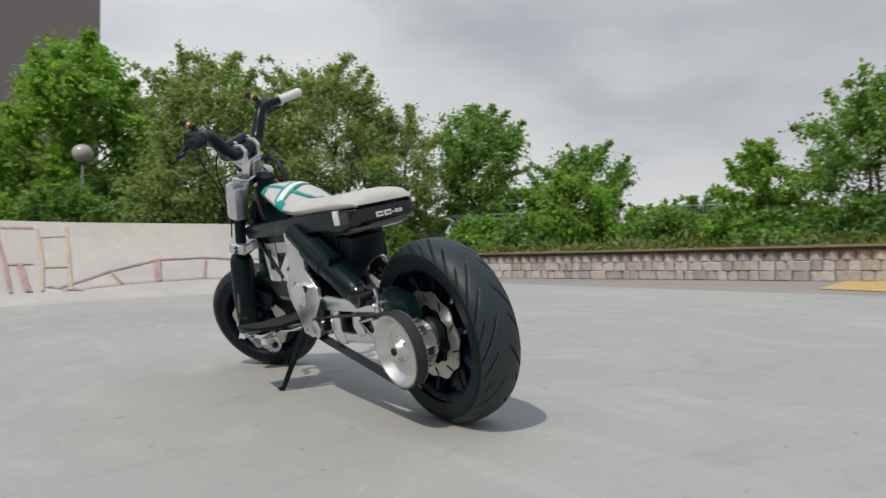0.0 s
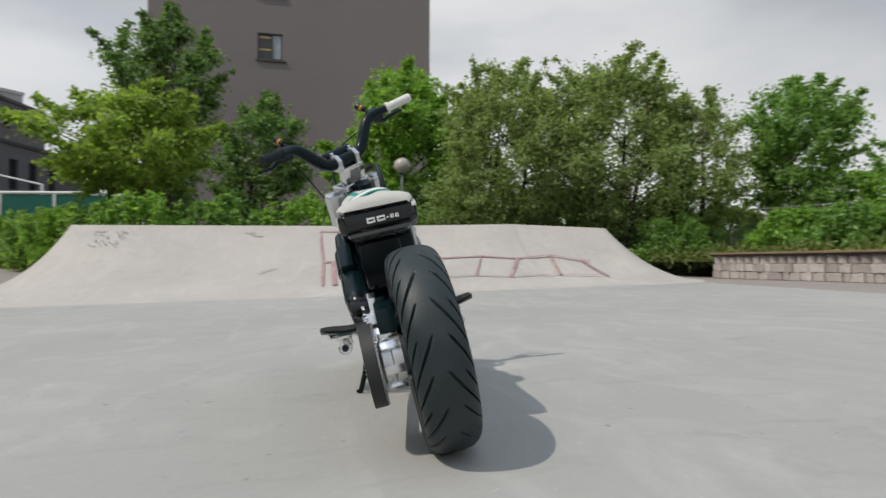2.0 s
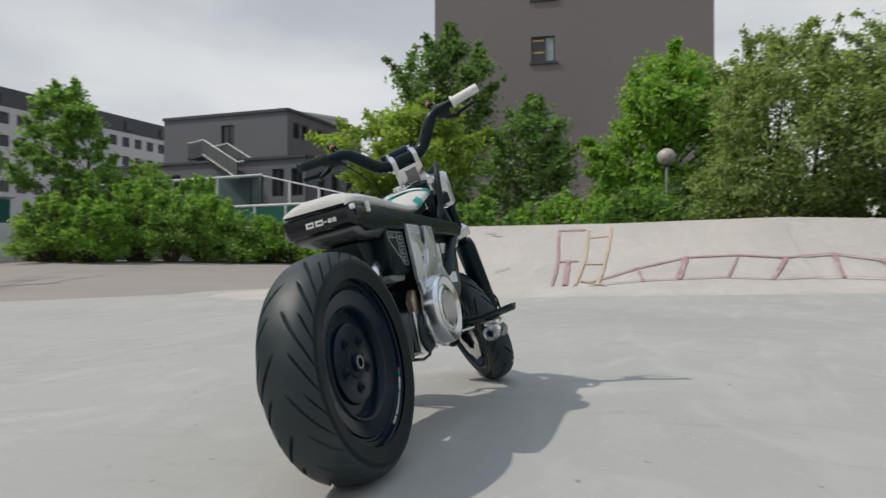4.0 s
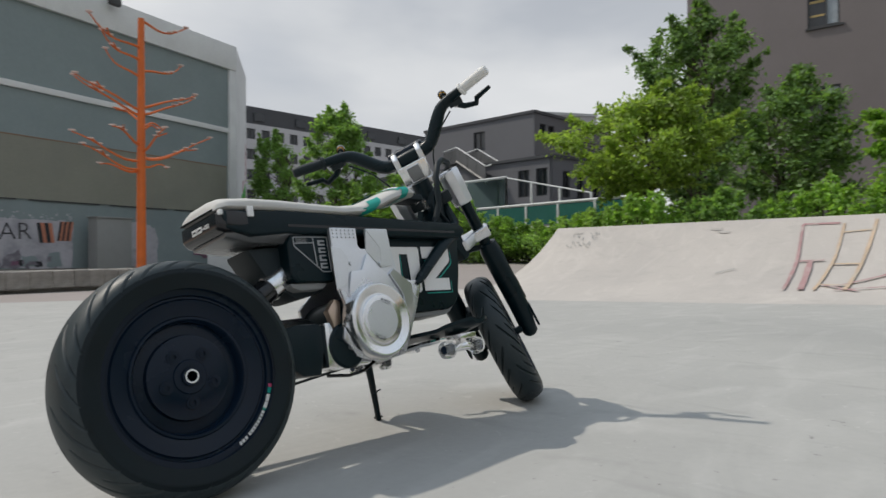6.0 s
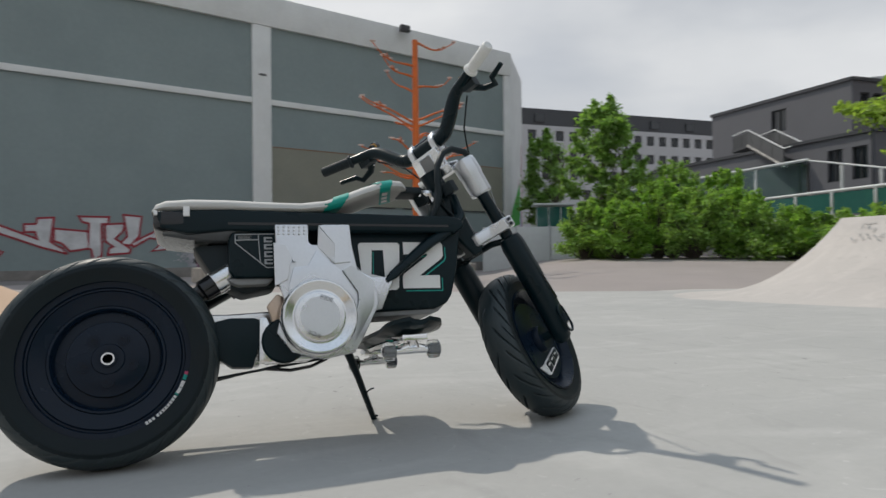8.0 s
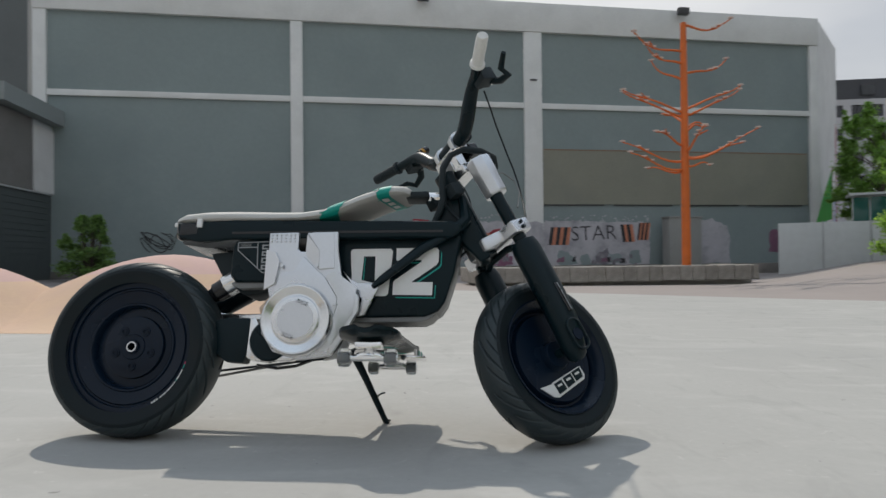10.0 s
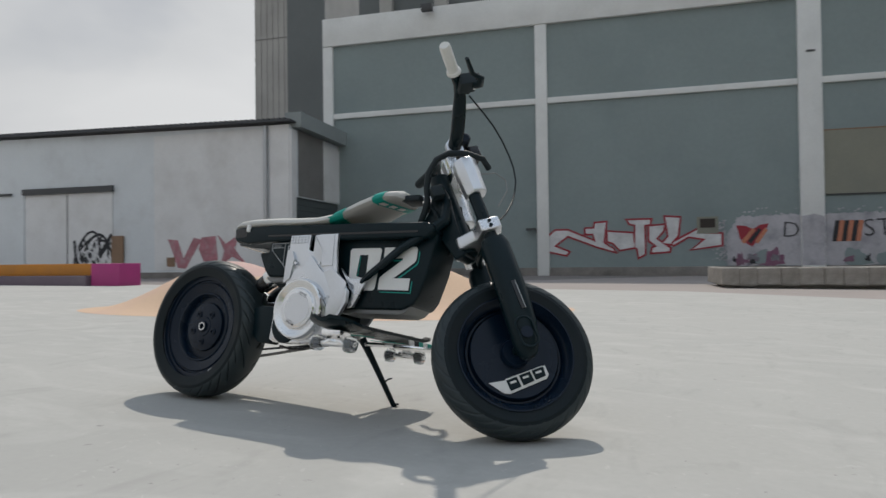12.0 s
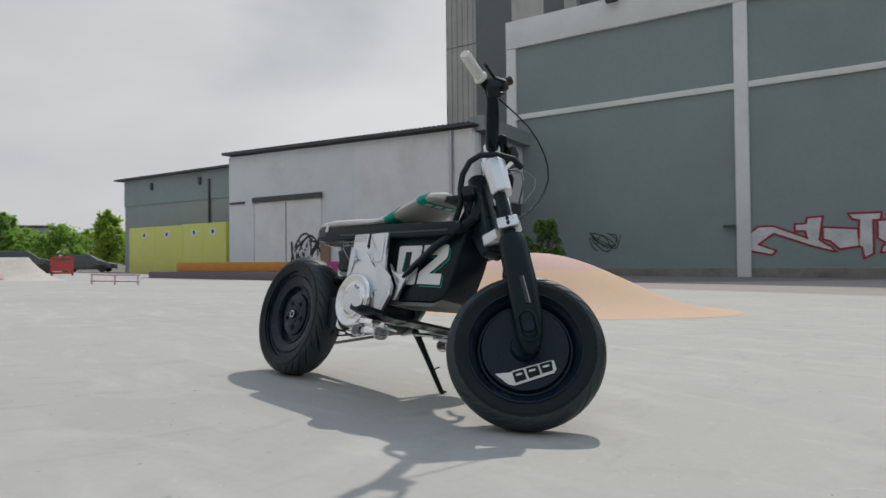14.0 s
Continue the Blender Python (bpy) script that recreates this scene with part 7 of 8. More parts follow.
ZERO = [[(0.694, 0.593), (0.702, 0.601), (0.741, 0.601), (0.739, 0.576), (0.733, 0.497), (0.733, 0.444), (0.720, 0.444), (0.705, 0.452)],
        [(0.7412, 0.601), (0.7768, 0.601), (0.7768, 0.576), (0.7392, 0.576)],
        [(0.777, 0.601), (0.826, 0.601), (0.834, 0.593), (0.822, 0.452), (0.813, 0.444), (0.777, 0.444)],
        [(0.7332, 0.497), (0.7768, 0.486), (0.7768, 0.444), (0.7332, 0.444)]]
for yy, sgn in ((-0.0795, 1), (0.0795, -1)):
    y0, y1 = (yy - 0.0010, yy) if sgn > 0 else (yy, yy + 0.0010)
    z0_, z1_ = (yy - 0.0022, yy - 0.0011) if sgn > 0 else (yy + 0.0011, yy + 0.0022)
    if sgn > 0:
        two, zero = TWO, ZERO
    else:
        flip = lambda o: [(1.679 - x, z) for x, z in o]
        two, zero = flip(TWO), [flip(q) for q in ZERO]
    sh = 0.010 if sgn > 0 else -0.010
    part("number_shadow", side(Geo(), [(x + sh, z - 0.010) for x, z in two], y0, y1), M["teal"], case, "teal number edge", smooth=0)
    part("number_gap", side(Geo(), [(x + 0.68 * sh, z - 0.0068) for x, z in two], min(y0, y1) - 0.0002 * (sgn > 0), max(y0, y1) + 0.0002 * (sgn < 0)), M["black"], case, smooth=0)
    part("number", side(Geo(), two, z0_, z1_), M["white"], case, "large white printed number two", smooth=0)
    nought = Geo()
    for q in zero:
        side(nought, q, z0_, z1_)
    part("number", nought, M["white"], case, "large white printed number nought", smooth=0)
    part("number_shadow", side(Geo(), [(0.742 if sgn > 0 else 0.937, 0.571), (0.7445 if sgn > 0 else 0.9345, 0.571), (0.7405 if sgn > 0 else 0.9385, 0.497), (0.738 if sgn > 0 else 0.941, 0.497)], z0_, z1_), M["teal"], case, smooth=0)
strut = Geo()
strut.tube([(1.025, -0.088, 0.655), (0.93, -0.098, 0.595), (0.80, -0.104, 0.490), (0.775, -0.104, 0.470)], [0.024, 0.021, 0.017, 0.009], 12, squash=0.7)
part("diagonal_strut", strut, M["black"], bike, "black diagonal frame strut")
part("diagonal_strut", Geo().tube([(1.025, 0.088, 0.655), (0.93, 0.098, 0.595), (0.80, 0.104, 0.490), (0.775, 0.104, 0.470)], [0.016, 0.012, 0.010, 0.007], 10, squash=0.7), M["black"], bike)

# frame beam, electronics box, tail
beam = Geo()
side(beam, [(0.115, 0.640), (0.105, 0.690), (0.30, 0.697), (1.03, 0.684), (1.055, 0.672), (1.06, 0.652), (1.03, 0.628), (0.30, 0.632), (0.19, 0.622)], -0.116, 0.116)
frame_beam = part("frame_beam", beam, M["black"], bike, "wide black frame beam under the seat", bevel=0.010, segs=3)
part("beam_groove", side(Geo(), [(0.30, 0.648), (1.0, 0.645), (1.0, 0.653), (0.30, 0.656)], -0.1172, -0.1155), M["black_gloss"], frame_beam)
ebox = part("electronics_box", side(Geo(), [(0.300, 0.608), (0.312, 0.632), (0.445, 0.634), (0.445, 0.490), (0.318, 0.490), (0.300, 0.510)], -0.102, 0.085), M["black"], bike, "black electronics box", bevel=0.010, segs=3)
LABEL = [(0.320, 0.622), (0.436, 0.624), (0.438, 0.520), (0.408, 0.520), (0.320, 0.596)]


def label_line(a, b, w=0.0026, mat=None):
    """A thin printed line on the box between two points in x and z."""
    d = Vector((b[0] - a[0], b[1] - a[1])).normalized()
    n = Vector((-d.y, d.x)) * w / 2
    return side(Geo(), [(a[0] + n.x, a[1] + n.y), (b[0] + n.x, b[1] + n.y), (b[0] - n.x, b[1] - n.y), (a[0] - n.x, a[1] - n.y)], -0.1040, -0.1015)


lab = part("info_label", label_line(LABEL[0], LABEL[1]), M["label_line"], ebox, "dark label with pale frame lines", smooth=0)
for a, b in list(zip(LABEL, LABEL[1:] + LABEL[:1]))[1:] + [((0.386, 0.622), (0.390, 0.536)), ((0.320, 0.604), (0.386, 0.606))]:
    part("frame_line", label_line(a, b), M["label_line"], lab, smooth=0)
for k in range(4):
    part("print_bar", side(Geo(), [(0.328, 0.618 - 0.0035 * k), (0.366 - 0.004 * (k % 2), 0.6182 - 0.0035 * k), (0.366 - 0.004 * (k % 2), 0.6165 - 0.0035 * k), (0.328, 0.6163 - 0.0035 * k)], -0.1035, -0.1018), M["grey_under"], lab, smooth=0)
for k, (z1, z0) in enumerate(((0.614, 0.598), (0.592, 0.576), (0.570, 0.552), (0.546, 0.530))):
    part("print_bar", side(Geo(), [(0.402, z1), (0.426, z1), (0.426, z0), (0.402, z0)], -0.1035, -0.1018), M["label_line"], lab, smooth=0)
    part("print_gap", side(Geo(), [(0.408, z1 - 0.005), (0.430, z1 - 0.005), (0.430, z0 + 0.005), (0.408, z0 + 0.005)], -0.1042, -0.1034), M["black"], lab, smooth=0)
part("box_foot", side(Geo(), [(0.300, 0.492), (0.43, 0.490), (0.41, 0.472), (0.33, 0.470), (0.305, 0.480)], -0.090, 0.02), M["grey_under"], ebox, "grey box foot", bevel=0.006)
tail_geo = Geo().loft([[(0.098, -0.100, 0.690), (0.098, 0.100, 0.690), (0.098, 0.100, 0.652), (0.098, 0.090, 0.642), (0.098, -0.090, 0.642), (0.098, -0.100, 0.652)],
                       [(0.118, -0.117, 0.690), (0.118, 0.117, 0.690), (0.118, 0.117, 0.646), (0.118, 0.105, 0.632), (0.118, -0.105, 0.632), (0.118, -0.117, 0.646)],
                       [(0.30, -0.114, 0.688), (0.30, 0.114, 0.688), (0.30, 0.114, 0.640), (0.30, 0.10, 0.632), (0.30, -0.10, 0.632), (0.30, -0.114, 0.640)]])
tail = part("tail_unit", tail_geo, M["black_gloss"], bike, "gloss black tail unit", bevel=0.012, segs=3)
part("tail_underside", Geo().loft([[(0.122, y * 0.95, z) for y, z in ((-0.104, 0.634), (0.104, 0.634), (0.094, 0.622), (-0.094, 0.622))], [(0.20, y, z) for y, z in ((-0.106, 0.634), (0.106, 0.634), (0.082, 0.611), (-0.082, 0.611))],
                             [(0.30, y, z) for y, z in ((-0.106, 0.634), (0.106, 0.634), (0.080, 0.609), (-0.080, 0.609))], [(0.40, y, z) for y, z in ((-0.10, 0.634), (0.10, 0.634), (0.080, 0.626), (-0.080, 0.626))]]), M["reflect_under"], tail, "glossy black underside of the tail, greyed by a painted-in ground reflection", bevel=0.006)
# tail lettering as plain shapes
for y0, y1, za, zb in ((0.034, 0.010, 0.650, 0.666), (0.004, -0.020, 0.650, 0.666), (-0.024, -0.032, 0.655, 0.659), (-0.036, -0.046, 0.652, 0.663), (-0.050, -0.060, 0.652, 0.663)):
    part("print_bar", Geo().box((0.0960, y1, za + 0.003), (0.0995, y0, zb + 0.003)), M["white"], tail, smooth=0)
    part("print_gap", Geo().box((0.0952, y1 + 0.003, (za + zb) / 2 + 0.0008), (0.0962, y0 - 0.005, (za + zb) / 2 + 0.0052)), M["black_gloss"], tail, smooth=0)
for y, x0, x1, za in ((-0.1185, 0.178, 0.196, 0.672), (0.1165, 0.180, 0.212, 0.648)):
    part("seat_clip", Geo().box((x0, y - 0.004, za), (x1, y + 0.006, za + (0.045 if y > 0 else 0.030))), M["white"], bike, "white seat clip", bevel=0.003)
part("tail_marker", Geo().box((0.100, -0.1175, 0.676), (0.110, -0.104, 0.690)), M["white"], tail, bevel=0.002)
inner = Geo()
side(inner, [(0.20, 0.60), (0.44, 0.62), (0.44, 0.47), (0.34, 0.45), (0.26, 0.50)], -0.055, 0.075)
part("inner_fairing", inner, M["black_matt"], bike, "matt black inner fairing", bevel=0.015)
part("inner_pipe", Geo().tube([(0.30, 0.04, 0.62), (0.28, 0.05, 0.54), (0.33, 0.055, 0.46)], 0.012, 8), M["black_gloss"], bike)

# seat
seat_top = [(0.094, 0.704), (0.104, 0.720), (0.13, 0.731), (0.20, 0.7365), (0.30, 0.7365), (0.42, 0.733), (0.52, 0.732), (0.60, 0.742), (0.66, 0.764), (0.72, 0.790), (0.78, 0.812), (0.83, 0.824), (0.865, 0.826), (0.882, 0.818)]
seat_low = [0.694, 0.692, 0.691, 0.691, 0.691, 0.692, 0.693, 0.702, 0.722, 0.748, 0.771, 0.784, 0.790, 0.792]
tuck = [1] * 14
half_w = [0.095, 0.106, 0.113, 0.117, 0.117, 0.115, 0.113, 0.113, 0.113, 0.110, 0.104, 0.094, 0.078, 0.055]
seat_rings = []
for (x, zt), zl, w, tk in zip(seat_top, seat_low, half_w, tuck):
    ring = []
    nn = 22
    for k in range(nn):
        a = 2 * math.pi * k / nn
        c, s_ = math.cos(a), math.sin(a)
        y = w * math.copysign(abs(c) ** 0.42, c)
        f = math.copysign(abs(s_) ** 0.5, s_)
        crown = 0.009 * (1 - (y / w) ** 2) if s_ > 0 else 0
        ring.append((x, y * (1 - (1 - tk) * (1 - f) / 2), (zt + zl) / 2 + f * (zt - zl) / 2 + crown - (0.010 * (y / w) ** 2 if s_ > 0 else 0)))
    seat_rings.append(ring)
seat = part("seat", Geo().loft(seat_rings), M["seat"], bike, "light grey seat pad rising to a tongue", smooth=60)


def seat_z(x, y):
    for i in range(len(seat_top) - 1):
        if seat_top[i][0] <= x <= seat_top[i + 1][0]:
            t = (x - seat_top[i][0]) / (seat_top[i + 1][0] - seat_top[i][0])
            zt = seat_top[i][1] * (1 - t) + seat_top[i + 1][1] * t
            zl = seat_low[i] * (1 - t) + seat_low[i + 1] * t
            w = half_w[i] * (1 - t) + half_w[i + 1] * t
            q = min(1, abs(y) / w)
            a_c = q ** (1 / 0.42)
            s_ = math.sqrt(max(0, 1 - a_c * a_c))
            return (zt + zl) / 2 + s_ ** 0.5 * (zt - zl) / 2 + 0.009 * (1 - q * q) - 0.010 * q * q
    return 0.73


def seat_band(pts, width, mat, lift=0.0022):
    g = Geo()
    fine = []
    for (x0, y0), (x1, y1) in zip(pts, pts[1:]):
        fine += [(x0 + (x1 - x0) * k / 14, y0 + (y1 - y0) * k / 14) for k in range(14)]
    fine.append(pts[-1])
    for i, (x, y) in enumerate(fine):
        a, b = fine[max(0, i - 1)], fine[min(len(fine) - 1, i + 1)]
        d = math.hypot(b[0] - a[0], b[1] - a[1])
        nx, ny = -(b[1] - a[1]) / d * width / 2, (b[0] - a[0]) / d * width / 2
        for s_ in (-1, -0.33, 0.33, 1):
            g.v.append((x + nx * s_, y + ny * s_, seat_z(x + nx * s_, y + ny * s_) + lift))
    g.f = [(4 * i + j, 4 * i + j + 1, 4 * i + j + 5, 4 * i + j + 4) for i in range(len(fine) - 1) for j in range(3)]
    return part("seat_stripe", g, mat, seat, smooth=60)


seat_band([(0.845, 0.072), (0.76, 0.045), (0.60, -0.005), (0.57, -0.04)], 0.020, M["teal"])
seat_band([(0.655, 0.106), (0.70, 0.05), (0.755, -0.02), (0.79, -0.09)], 0.046, M["teal"], 0.003)
seat_band([(0.66, 0.098), (0.70, 0.05), (0.755, -0.02), (0.785, -0.082)], 0.024, M["white"], 0.0042)


def seat_flank(corners, sign, mat, lift=0.0025, name="seat_stripe"):
    """A printed patch on the seat's side, its corners given by x and height from -1 to 1."""
    g, n = Geo(), 8
    for i in range(n + 1):
        for j in range(n + 1):
            u, v = i / n, j / n
            x, f = (sum(c[k] * q for c, q in zip(corners, ((1 - u) * (1 - v), u * (1 - v), u * v, (1 - u) * v))) for k in (0, 1))
            i0 = max(k for k in range(len(seat_top) - 1) if seat_top[k][0] <= x)
            t = (x - seat_top[i0][0]) / (seat_top[i0 + 1][0] - seat_top[i0][0])
            zt, zl, w, tk = (a * (1 - t) + b * t for a, b in ((seat_top[i0][1], seat_top[i0 + 1][1]), (seat_low[i0], seat_low[i0 + 1]), (half_w[i0], half_w[i0 + 1]), (tuck[i0], tuck[i0 + 1])))
            c = max(0.0, 1 - f ** 4) ** 0.5
            q = c ** 0.42
            y = w * q * (1 - (1 - tk) * (1 - f) / 2)
            z = (zt + zl) / 2 + f * (zt - zl) / 2 + ((0.012 * (1 - q * q) - 0.010 * q * q) if f > 0 else 0)
            g.v.append((x, sign * (y + lift), z + (lift if f > 0.6 else 0)))
    m = n + 1
    g.f = [(i * m + j, (i + 1) * m + j, (i + 1) * m + j + 1, i * m + j + 1) for i in range(n) for j in range(n)]
    return part(name, g, mat, seat, smooth=60)


def seat_under(x0, x1, slant, mat, lift=0.0022, y0=-1.0, y1=1.0, name="seat_stripe"):
    """A printed band across the underside of the seat shell, from x0 to x1 at the right edge."""
    g, n = Geo(), 20
    for i in range(n + 1):
        q = y0 + (y1 - y0) * i / n
        for k in range(5):
            x = min(0.88, x0 + (x1 - x0) * k / 4 + slant * (q + 1) / 2)
            i0 = max(m for m in range(len(seat_top) - 1) if seat_top[m][0] <= x)
            t = (x - seat_top[i0][0]) / (seat_top[i0 + 1][0] - seat_top[i0][0])
            zt, zl, w = (a * (1 - t) + b * t for a, b in ((seat_top[i0][1], seat_top[i0 + 1][1]), (seat_low[i0], seat_low[i0 + 1]), (half_w[i0], half_w[i0 + 1])))
            c = min(1.0, abs(q)) ** (1 / 0.42)
            f = math.sqrt(max(0.0, 1 - c * c)) ** 0.5
            g.v.append((x, w * q * (1 + lift / w), (zt + zl) / 2 - f * (zt - zl) / 2 - lift))
    g.f = [(i * 5 + k, (i + 1) * 5 + k, (i + 1) * 5 + k + 1, i * 5 + k + 1) for i in range(n) for k in range(4)]
    return part(name, g, mat, seat, smooth=60)


for sign in (-1, 1):
    seat_flank([(0.590, -0.98), (0.652, -0.98), (0.672, 0.9), (0.620, 0.9)], sign, M["teal"])
    seat_flank([(0.775, -0.98), (0.815, -0.98), (0.825, 0.9), (0.785, 0.9)], sign, M["teal"])
seat_under(0.590, 0.652, -0.03, M["teal"])
seat_under(0.775, 0.815, 0.05, M["teal"])
for k in range(3):
    seat_under(0.783, 0.803, 0.05, M["white"], 0.0032, -0.75 + 0.45 * k, -0.45 + 0.45 * k, "print_bar")
part("seat_nose", Geo().box((0.865, -0.045, 0.788), (0.945, 0.035, 0.812)), M["black_matt"], bike, "black seat nose mount", bevel=0.008)
part("front_mount", Geo().tube([(0.94, 0.0, 0.80), (0.985, 0.0, 0.80), (1.0, 0.0, 0.77)], 0.020, 10), M["alu"], bike)

# rear shock absorber on the left
p0, p1 = Vector((0.145, 0.112, 0.418)), Vector((0.560, 0.122, 0.655))
dv = (p1 - p0).normalized()
shock = Geo()
shock.tube([p0 + dv * t for t in (0.0, 0.012, 0.03, 0.05, 0.19, 0.20, 0.205, 0.33, 0.34, 0.45)], [0.015, 0.027, 0.035, 0.039, 0.039, 0.039, 0.043, 0.043, 0.036, 0.032], 28)
sh = part("rear_shock", shock, M["black"], bike, "thick satin black rear shock absorber")
part("shock_ball", Geo().tube([p0 - dv * 0.012, p0 - dv * 0.006, p0 + dv * 0.008, p0 + dv * 0.03], [0.008, 0.024, 0.034, 0.036], 24), M["black_gloss"], sh, smooth=60)
part("shock_eye", Geo().lathe([(0.012, -0.024), (0.026, -0.024), (0.026, 0.024), (0.012, 0.024)], Matrix.Translation(p0) @ pose(0, 0, 0, -90, 0, 0), 24, closed=True), M["black_gloss"], sh)
part("shock_fin", Geo().box((-0.014, 0.030, 0.16), (0.030, 0.060, 0.30), Matrix.Translation(p0) @ dv.to_track_quat("Z", "Y").to_matrix().to_4x4()), M["black"], sh, bevel=0.006)
part("shock_bracket", side(Geo(), [(0.10, 0.36), (0.15, 0.36), (0.175, 0.44), (0.15, 0.455), (0.12, 0.44)], 0.060, 0.085), M["alu"], bike, "aluminium shock bracket", bevel=0.004)
part("shock_reservoir", Geo().tube([(0.205, -0.030, 0.448), (0.225, -0.030, 0.462), (0.23, -0.030, 0.466), (0.30, -0.030, 0.510), (0.40, -0.030, 0.575)], [0.022, 0.026, 0.034, 0.036, 0.036], 20), M["black_gloss"], bike, "gloss black reservoir")
part("damper_sleeve", Geo().tube([(0.262, -0.032, 0.487), (0.266, -0.032, 0.4895), (0.338, -0.032, 0.536), (0.342, -0.032, 0.5385)], [0.037, 0.0385, 0.0385, 0.037], 24), M["alu"], bike, "bright aluminium damper sleeve")

# stand, cables under the frame
stand_geo = Geo().tube([(0.672, 0.088, 0.286), (0.690, 0.105, 0.250), (0.720, 0.135, 0.185), (0.775, 0.195, 0.058), (0.783, 0.204, 0.040)], [0.016, 0.014, 0.012, 0.010, 0.010], 10)
stand = part("side_stand", stand_geo, M["black"], bike, "black side stand resting on the slab")
part("stand_hook", Geo().tube([(0.746, 0.163, 0.126), (0.758, 0.166, 0.138), (0.768, 0.166, 0.144), (0.780, 0.166, 0.146)], 0.003, 6), M["black_matt"], stand)
part("stand_foot", Geo().box((0.772, 0.194, 0.0485), (0.795, 0.216, 0.056), Matrix.Rotation(0, 4, "X")), M["black"], stand, bevel=0.002)
part("belly_cable", Geo().tube([(0.40, -0.06, 0.225), (0.47, -0.07, 0.215), (0.53, -0.07, 0.222), (0.58, -0.06, 0.242)], 0.005, 8), M["black_gloss"], bike)
part("thin_rod", Geo().tube([(0.25, 0.0, 0.21), (0.60, 0.0, 0.250)], 0.004, 6), M["black_matt"], bike)

# head tube and neck
neck = Geo()
side(neck, [(0.96, 0.682), (1.055, 0.665), (1.05, 0.635), (1.12, 0.56), (1.155, 0.58), (1.06, 0.80), (1.03, 0.845), (1.00, 0.83), (0.99, 0.74)], -0.048, 0.048)
part("frame_neck", neck, M["black"], bike, "black frame neck", bevel=0.012, segs=3)
part("head_tube", steered(Geo().tube([(0.0, 0, 0.36), (0.0, 0, 0.69)], 0.036, 24), HEAD), M["black"], bike)
for s_ in (-1, 1):
    part("neck_gusset", Geo().tube([(1.03, 0.085 * s_, 0.655), (1.07, 0.062 * s_, 0.70), (1.06, 0.04 * s_, 0.78)], [0.022, 0.020, 0.016], 10), M["black"], bike)
part("loop_hose", Geo().tube([(1.17, 0.045, 0.925), (1.165, 0.0, 0.945), (1.12, -0.045, 0.952), (1.06, -0.068, 0.950), (1.02, -0.080, 0.925), (0.995, -0.083, 0.875), (0.992, -0.080, 0.820), (0.997, -0.072, 0.775), (0.985, -0.064, 0.735), (0.965, -0.055, 0.690)], 0.0115, 12), M["black_matt"], bike, "thick black looped hose")
for k in range(4):
    part("wire", Geo().tube([(1.0 + 0.02 * k, -0.05 + 0.025 * k, 0.76), (1.05 + 0.015 * k, -0.06 + 0.03 * k, 0.70 - 0.02 * k), (1.045, -0.035 + 0.02 * k, 0.63 - 0.012 * k), (0.985, -0.03 + 0.018 * k, 0.605 - 0.012 * k)], 0.005, 8), M["black_matt"], bike)

# fork
lower_clamp = Geo()
lower_clamp.prism([(-0.035, -0.05), (0.02, -0.085), (0.025, -0.150), (0.098, -0.152), (0.110, -0.10), (0.085, -0.06), (0.085, 0.06), (0.110, 0.10), (0.098, 0.152), (0.025, 0.150), (0.02, 0.085), (-0.035, 0.05)], I4, 0.372, 0.416)
clamp_ob = part("lower_fork_clamp", steered(lower_clamp), M["alu_paint"], bike, "silver lower fork clamp", bevel=0.008, segs=3)
for b in (-0.153, 0.153):
    for h in (0.385, 0.403):
        part("clamp_bolt", steered(Geo().tube([(0.062, b - 0.002 * (1 if b > 0 else -1), h), (0.062, b + 0.004 * (1 if b > 0 else -1), h)], 0.006, 10)), M["black"], clamp_ob)
